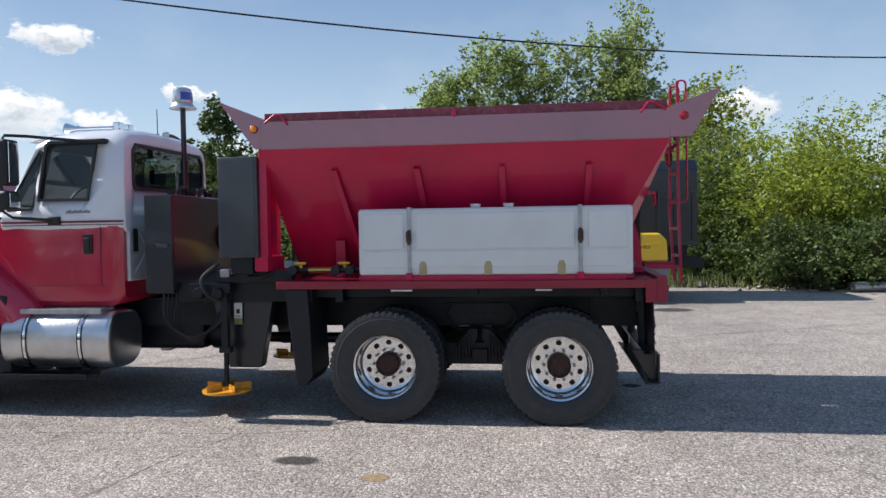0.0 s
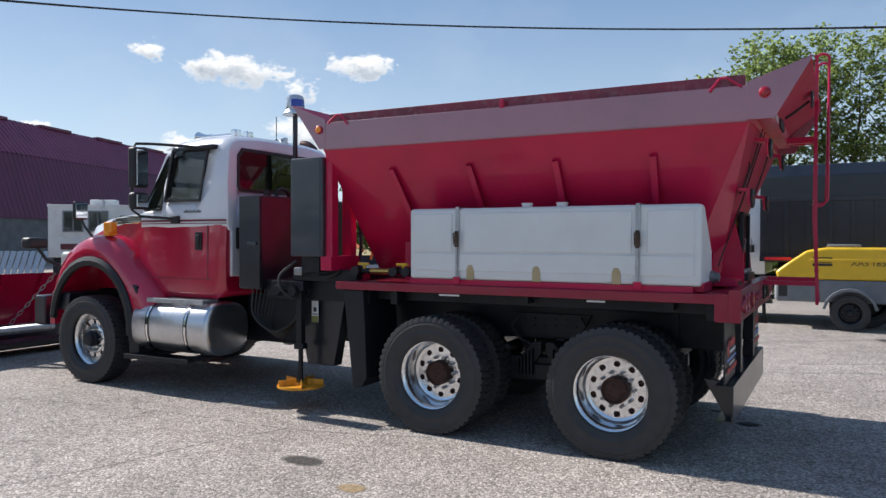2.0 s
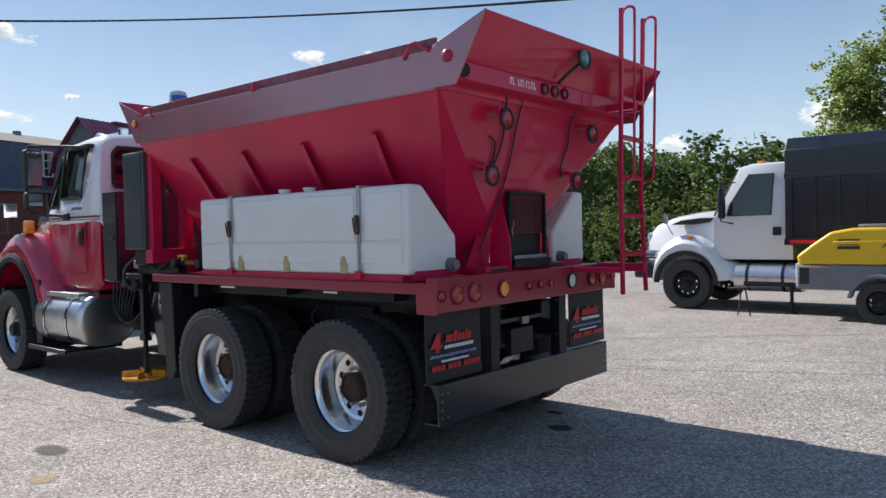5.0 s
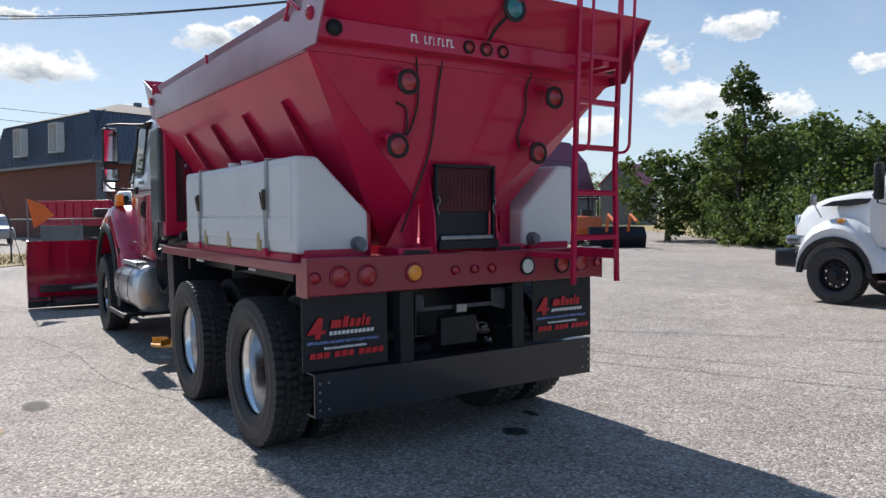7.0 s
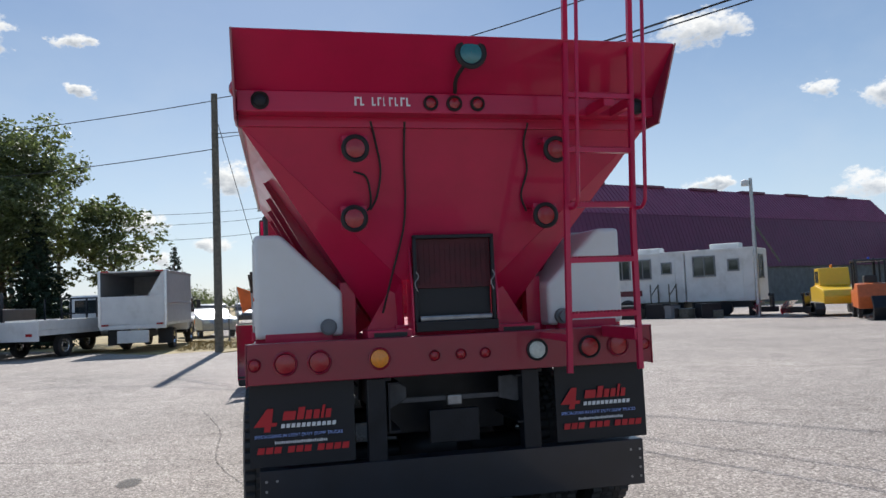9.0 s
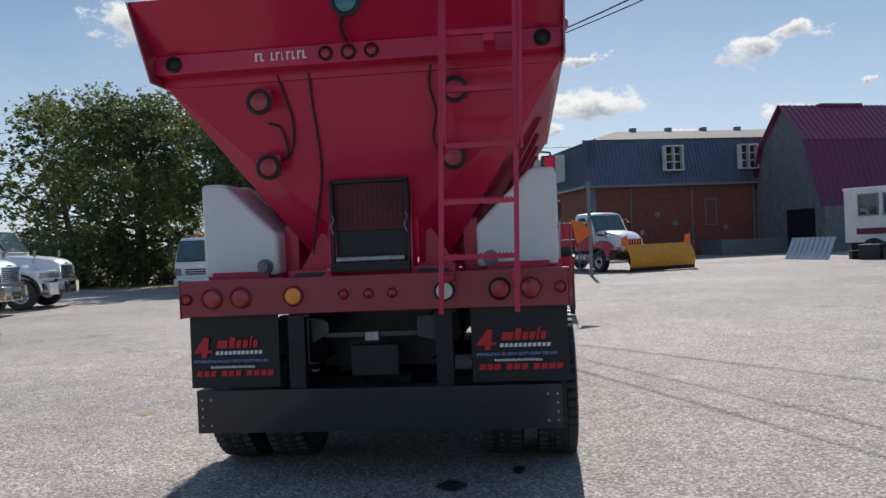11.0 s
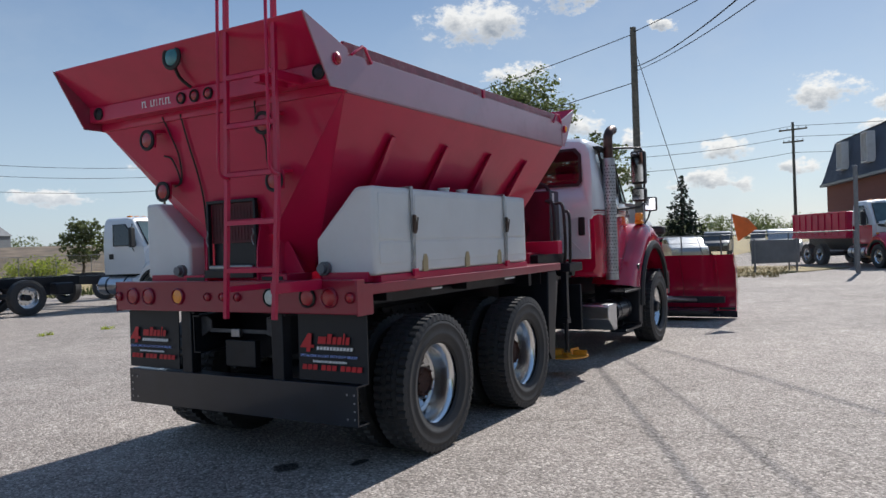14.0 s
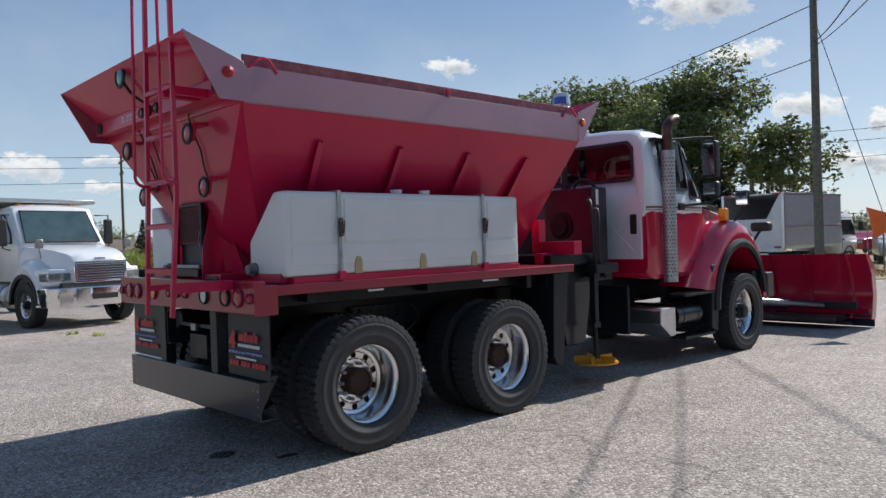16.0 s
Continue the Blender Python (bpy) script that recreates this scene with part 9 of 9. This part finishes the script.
slab_part("rear_bumper", bt, SIDING, (6.5, 6.62, -0.55, 0.55, 0.35, 0.80, 0.02), (6.4, 6.62, -1.15, 1.15, 0.85, 0.97, 0.01))


def car(name, label, x, y, rz, m, big=True):
    t = thing(name, (x, y, 0), label, "car", "parked cars", rz)
    bm = B()
    h = 1.72 if big else 1.45
    prism(bm, [(-2.25, 0.35), (-2.3, 0.75), (-2.1, 0.95), (-1.1, 1.05), (-0.4, h - 0.08), (0.1, h), (1.6, h - 0.03), (2.05, 1.1), (2.25, 1.0), (2.3, 0.45), (2.2, 0.33)], "y", -0.9, 0.9, 0.07, 3)
    part("body", bm, m, t)
    bm = B()
    prism(bm, [(-1.0, 1.1), (-0.42, h - 0.14), (0.1, h - 0.09), (1.5, h - 0.12), (1.85, 1.12)], "y", -0.912, 0.912, 0.01)
    part("side_window", bm, GLASS, t)
    for s in (-1, 1):
        for ax in (-1.4, 1.4):
            on_wheel(t, ax, s * 0.80, s, "frim", 0.62, 0.33)
        slab_part("headlight", t, CLEARLENS, (-2.31, -2.15, s * 0.68 - 0.16, s * 0.68 + 0.16, 0.72, 0.86, 0.03))
    return t


SILVER = mat("silver_car_paint", (0.35, 0.37, 0.39), 0.3, 0.6, coat=0.5, vary=0.04)
DGREY = mat("dark_car_paint", (0.05, 0.055, 0.06), 0.3, 0.3, coat=0.5, vary=0.04)
car("parked_car", "silver sport utility car beyond the fence", -44.7, 7.3, 190, SILVER)
car("parked_car", "dark grey car beyond the fence", -50, 2.5, 185, DGREY)
car("parked_car", "grey sedan parked by the box truck", -34.5, 3.6, 200, SILVER, False)
car("parked_car", "dark pickup far down the street", -58, 4.5, 185, DGREY)
car("parked_car", "red car far down the street", -47, -1.5, 170, REDX, False)

# yellow towable air compressor
comp = thing("air_compressor", (1.05, 18.1, 0), "yellow and grey towable air compressor", "compressor", rz=1)
bm = B()
prism(bm, [(0.05, 0.95), (0.0, 1.10), (0.25, 1.30), (0.55, 1.52), (0.9, 1.58), (2.1, 1.58), (2.25, 1.42), (2.28, 0.95)], "y", -0.72, 0.72, 0.05, 3)
canopy = part("canopy", bm, YELC, comp, "yellow moulded canopy")
slab_part("lid_ridge", canopy, YELC, (0.6, 2.15, -0.74, -0.70, 1.30, 1.36, 0.01))
slab_part("top_hatch", canopy, GREYM, (0.9, 1.5, -0.3, 0.3, 1.57, 1.64, 0.03))
for z in (1.22, 1.34):
    slab_part("louvre_mark", canopy, TXT_K, (0.66, 1.0, -0.728, -0.722, z, z + 0.05, 0.002))
slab_part("brand_mark", canopy, TXT_K, (0.68, 0.98, -0.728, -0.722, 1.285, 1.325, 0.002))
words("XAS 185", 0.16, TXT_K, canopy, (1.60, -0.724, 1.28), (90, 0, 0), "model_number")
slab_part("lower_body", comp, GREYM, (0.02, 2.28, -0.74, 0.74, 0.52, 0.95, 0.04))
slab_part("front_panel", comp, SIDING, (-0.01, 0.10, -0.70, 0.70, 0.55, 0.98, 0.02))
slab_part("front_opening", comp, TXT_K, (-0.018, -0.008, -0.55, 0.2, 0.62, 0.90, 0.004), (0.06, 0.22, -0.745, -0.735, 0.62, 0.90, 0.002))
for s in (-1, 1):
    on_wheel(comp, 1.30, s * 0.80, s, "brim", 0.66, 0.34)
    bm = B()
    rs = []
    for k in range(9):
        a = radians(10 + k * 160 / 8)
        rs.append([(1.30 + r * math.cos(a), s * yy, 0.34 + r * math.sin(a)) for r, yy in ((0.42, 0.70), (0.42, 0.96), (0.47, 0.96), (0.47, 0.70))])
    loft(bm, rs)
    part("mudguard", bm, GREYM, comp)
bm = B()
tube(bm, [(0.3, 0, 0.55), (-1.1, 0, 0.55)], 0.05, 8)
part("drawbar", bm, FRAME, comp)
bm = B()
tube(bm, [(-0.25, 0, 0.55), (-0.25, 0, 0.0)], 0.035, 8)
cyl(bm, (-0.25, 0, 0.0), (-0.25, 0, 0.03), 0.09, 10)
part("jack_stand", bm, FRAME, comp)
slab_part("tail_light", comp, ORANGEP, (0.28, 0.36, -0.75, -0.735, 0.86, 0.90, 0.003))
ps = thing("rusty_stand", (0.15, 17.4, 0), "small rusty pipe stand on thin legs", "stand")
bm = B()
for dx in (-0.1, 0.12):
    tube(bm, [(dx * 0.3, 0, 0.5), (dx, 0.1 * dx, 0.0)], 0.015, 6)
tube(bm, [(-0.28, 0, 0.50), (0.1, 0, 0.52)], 0.025, 6)
part("stand_frame", bm, HUB, ps)

# second flatbed, seen from its tail
f2 = thing("flatbed_body_truck", (-27.6, 0.6, 0), "white flatbed truck with low side boards", "truck", rz=-22)
slab_part("cab", f2, WHITE2, (0.0, 1.8, -1.0, 1.0, 0.6, 2.2, 0.12))
slab_part("rear_window", f2, GLASS, (1.79, 1.81, -0.7, 0.7, 1.5, 2.0, 0.004))
slab_part("flat_bed", f2, SIDING, (2.0, 6.2, -1.15, 1.15, 0.80, 1.0, 0.02))
slab_part("side_board", f2, SIDING, (2.0, 6.2, 1.11, 1.16, 1.0, 1.32, 0.01), (2.0, 6.2, -1.16, -1.11, 1.0, 1.32, 0.01))
slab_part("tail_board", f2, SIDING, (6.16, 6.22, -1.15, 1.15, 0.62, 1.28, 0.01))
for s_ in (-1, 1):
    slab_part("tail_light", f2, REDLENS, (6.22, 6.24, s_ * 0.8 - 0.12, s_ * 0.8 + 0.12, 0.78, 0.88, 0.004))
    slab_part("frame_rail", f2, FRAME, (0.5, 6.0, s_ * 0.38 - 0.04, s_ * 0.38 + 0.04, 0.55, 0.8, 0.004))
    for ax in (0.8, 4.6):
        on_wheel(f2, ax, s_ * 0.86, s_, "frim", 0.76, 0.40)
bm = B()
for x in (2.05, 3.0):
    for y in (-1.1, 0, 1.1):
        box(bm, x - 0.03, x + 0.03, y - 0.03, y + 0.03, 1.0, 2.1, 0.005)
for z in (1.5, 2.08):
    box(bm, 2.03, 2.07, -1.1, 1.1, z - 0.03, z + 0.03, 0.005)
part("rack", bm, BLACK, f2)
# logs, rubble and posts under the hedge
for i, (x, y, L, r, rz) in enumerate(((9.0, 20.0, 1.6, 0.13, 8), (8.0, 20.6, 1.2, 0.07, 40), (10.2, 19.5, 1.1, 0.09, -15))):
    lg = thing("log", (x, y, 0), "grey weathered log at the lot edge", "log", "logs", rz=rz)
    part("log_trunk", cyl(B(), (-L / 2, 0, r), (L / 2, 0, r * 0.95), r, 12, r * 0.9), BARK if i else GALV, lg)
rr = np.random.default_rng(8)
vv, ff, nb = [], [], 0
for i in range(420):
    x = rr.uniform(4.5, 14.0)
    y = 22.4 - 0.32 * (x - 4.5) + rr.normal(0, 0.5) + (0.25 if x > 11 else 0)
    s = abs(rr.normal(0, 0.05)) + 0.02
    c = np.array((x, y, s * 0.4))
    v = rr.normal(size=(6, 3)) * 0.2 + np.array(((1, 0, 0), (-1, 0, 0), (0, 1, 0), (0, -1, 0), (0, 0, 1), (0, 0, -1)))
    vv.append(c + v * s)
    ff.append(nb + np.array(((0, 2, 4), (2, 1, 4), (1, 3, 4), (3, 0, 4), (2, 0, 5), (1, 2, 5), (3, 1, 5), (0, 3, 5))))
    nb += 6
me = bpy.data.meshes.new("rubble")
me.from_pydata(np.concatenate(vv).tolist(), [], np.concatenate(ff).tolist())
me.materials.append(mat("rubble_stone", (0.24, 0.21, 0.17), 0.9, vary=0.3, island=0.4))
tagged(new("rubble", me), "loose stones and rubble along the lot edge", "rubble", kind="stuff")
for x, y in ((7.4, 21.6), (5.4, 22.8)):
    fp = thing("fence_post", (x, y, 0), "short grey steel post in the bushes", "post", "fence posts")
    part("post_tube", cyl(B(), (0, 0, 0), (0, 0, 1.25), 0.06, 10), GALV, fp)

# machines by the barn
fk = thing("forklift", (-20.8, 31.4, 0), "orange forklift with a black mast", "forklift", rz=-35)
bm = B()
prism(bm, [(-0.9, 0.45), (-0.9, 1.15), (0.1, 1.2), (0.6, 1.45), (1.3, 1.4), (1.45, 0.9), (1.35, 0.4)], "y", -0.6, 0.6, 0.05)
part("body", bm, ORANGEP, fk)
bm = B()
for x, y in ((-0.75, -0.52), (-0.75, 0.52), (0.75, -0.52), (0.75, 0.52)):
    box(bm, x - 0.04, x + 0.04, y - 0.04, y + 0.04, 1.1, 2.35, 0.01)
box(bm, -0.85, 0.85, -0.6, 0.6, 2.33, 2.42, 0.02)
part("overhead_guard", bm, BLACK, fk)
slab_part("mast", fk, FRAME, (-1.2, -1.05, -0.42, -0.32, 0.1, 2.5, 0.01), (-1.2, -1.05, 0.32, 0.42, 0.1, 2.5, 0.01), (-1.2, -1.08, -0.4, 0.4, 0.5, 0.6, 0.01), (-1.2, -1.08, -0.4, 0.4, 2.3, 2.4, 0.01))
slab_part("fork", fk, FRAME, (-2.2, -1.2, -0.35, -0.23, 0.08, 0.13, 0.01), (-2.2, -1.2, 0.23, 0.35, 0.08, 0.13, 0.01))
slab_part("seat", fk, TXT_K, (0.1, 0.6, -0.25, 0.25, 1.2, 1.75, 0.06))
slab_part("roof_beacon", fk, BLUELENS, (0.3, 0.4, -0.05, 0.05, 2.42, 2.52, 0.02))
for s in (-1, 1):
    on_wheel(fk, -0.7, s * 0.52, s, "brim", 0.62, 0.33)
    on_wheel(fk, 0.85, s * 0.5, s, "brim", 0.5, 0.27)
ld = thing("tracked_snow_machine", (-24.2, 32.6, 0), "yellow tracked snow machine with a small cab", "machine", rz=-30)
bm = B()
prism(bm, [(-1.6, 0.6), (-1.7, 1.3), (-0.4, 1.4), (1.6, 1.2), (1.9, 0.9), (1.8, 0.55)], "y", -0.8, 0.8, 0.06)
part("body", bm, YELC, ld)
bm = B()
prism(bm, [(-1.3, 1.3), (-1.15, 2.2), (-0.1, 2.2), (0.1, 1.35)], "y", -0.65, 0.65, 0.04)
cb = part("cab", bm, YELC, ld)
for s in (-1, 1):
    slab_part("side_window", cb, GLASS, (-1.0, -0.6, s * 0.655 - 0.005, s * 0.655 + 0.005, 1.5, 2.05, 0.002), (-0.5, -0.15, s * 0.655 - 0.005, s * 0.655 + 0.005, 1.5, 2.05, 0.002))
    bm = B()
    prism(bm, [(-1.7, 0.3), (-1.5, 0.05), (1.6, 0.05), (1.9, 0.35), (1.7, 0.62), (-1.5, 0.62)], "y", s * 0.95 - 0.2, s * 0.95 + 0.2, 0.04)
    part("track", bm, RUBBER, ld)
slab_part("roof_beacon", ld, AMBER, (-0.7, -0.58, -0.06, 0.06, 2.2, 2.36, 0.02))
bk = thing("loader_bucket", (-18.4, 30.9, 0), "black loader bucket on the ground", "bucket", rz=-30)
bm = B()
prism(bm, [(-0.5, 0.0), (0.6, 0.0), (0.75, 0.5), (0.45, 0.95), (0.3, 0.9), (0.55, 0.5), (0.45, 0.12), (-0.5, 0.05)], "y", -1.3, 1.3, 0.01)
part("bucket_shell", bm, FRAME, bk)
bm = B()
for y in (-0.5, 0.5):
    tube(bm, [(0.5, y, 0.6), (0.9, y, 1.5), (1.8, y, 1.2)], 0.07, 6)
part("loader_arm", bm, ORANGEP, bk)
for i, (x, y, rz) in enumerate(((-26.8, 30.2, 60), (-24.6, 30.4, 40))):
    sp = thing("small_plow", (x, y, 0), "red pickup plow blade lying by the trailer", "snow plow", "small plows", rz=rz)
    bm = plow_blade(2.2, 0.75)
    part("blade", bm, REDX, sp)
    slab_part("push_frame", sp, FRAME, (0.1, 1.0, -0.4, 0.4, 0.2, 0.45, 0.02), (0.7, 0.8, -0.6, 0.6, 0.45, 0.95, 0.02))
    slab_part("plow_light", sp, PLASTIC, (0.65, 0.8, -0.65, -0.45, 0.95, 1.1, 0.03), (0.65, 0.8, 0.45, 0.65, 0.95, 1.1, 0.03))
rr = random.Random(21)
for i in range(9):
    a = rr.random()
    x, y = -32.2 + 5.6 * a + rr.uniform(0.5, 1.2), 25.2 + 4.7 * a + rr.uniform(-0.9, -0.2)
    s = rr.uniform(0.25, 0.5)
    cr = thing("crate", (x, y, 0), "dark plastic crate beside the trailer steps", "crate", "crates", rz=rr.uniform(0, 90))
    slab_part("crate_body", cr, rr.choice([FRAME, GREYM, PLASTIC, WOODP]), (-s, s, -s * 0.8, s * 0.8, 0, s * 1.4, 0.02))
    slab_part("crate_lid", cr, rr.choice([FRAME, GREYM]), (-s * 1.03, s * 1.03, -s * 0.83, s * 0.83, s * 1.4, s * 1.48, 0.01))
ut = thing("loose_tyre", (-31.3, 25.6, 0), "old tyre leaning beside the trailer", "tyre")
o_ = on("tyre_ring", MESH["tyref"], ut, (0, 0, 0.49), (0, 0, 55))
o_.scale = (0.92, 0.92, 0.92)
pal = thing("pallet_stack", (-34.5, 22.6, 0), "leaning grey pallets and racks by the barn", "pallets", rz=20)
for k in range(9):
    bm = B()
    plate(bm, [(k * 0.35, 0, 0), (k * 0.35 + 0.28, 0, 0), (k * 0.35 + 0.28, 0.5, 1.1), (k * 0.35, 0.5, 1.1)], 0.04)
    part("slat", bm, GALV, pal)
# street end: low buildings and a substation frame
hs = thing("far_house", (-50.5, -94, 3.0), "small blue-grey house on the far bank", "house", rz=20)
hs.scale = (0.6, 0.6, 0.6)
slab_part("wall", hs, GREYM, (-5, 5, -3, 3, 0, 3.2, 0.02))
bm = B()
prism(bm, [(-3.4, 3.1), (0, 5.4), (3.4, 3.1)], "x", -5.3, 5.3)
part("roof", bm, BARNGREY, hs)
slab_part("window", hs, SIDING, (-3.5, -2.5, -3.05, -3.0, 1.0, 2.3, 0.01), (1.5, 2.5, -3.05, -3.0, 1.0, 2.3, 0.01))
fr = thing("pole_rack", (-68.0, -15.2, 0), "tall steel frame of cross beams", "rack", rz=107)
bm = B()
for x in (-2.6, -1.2, 1.3, 2.6):
    box(bm, x - 0.16, x + 0.16, -0.16, 0.16, 0, 9.6 if abs(x) > 2 else 9.9, 0.01)
for z in (5.0, 6.4, 7.8, 9.2):
    box(bm, -2.9, 2.9, -0.22, -0.12, z - 0.16, z + 0.16, 0.01)
part("rack_frame", bm, WOODP, fr)
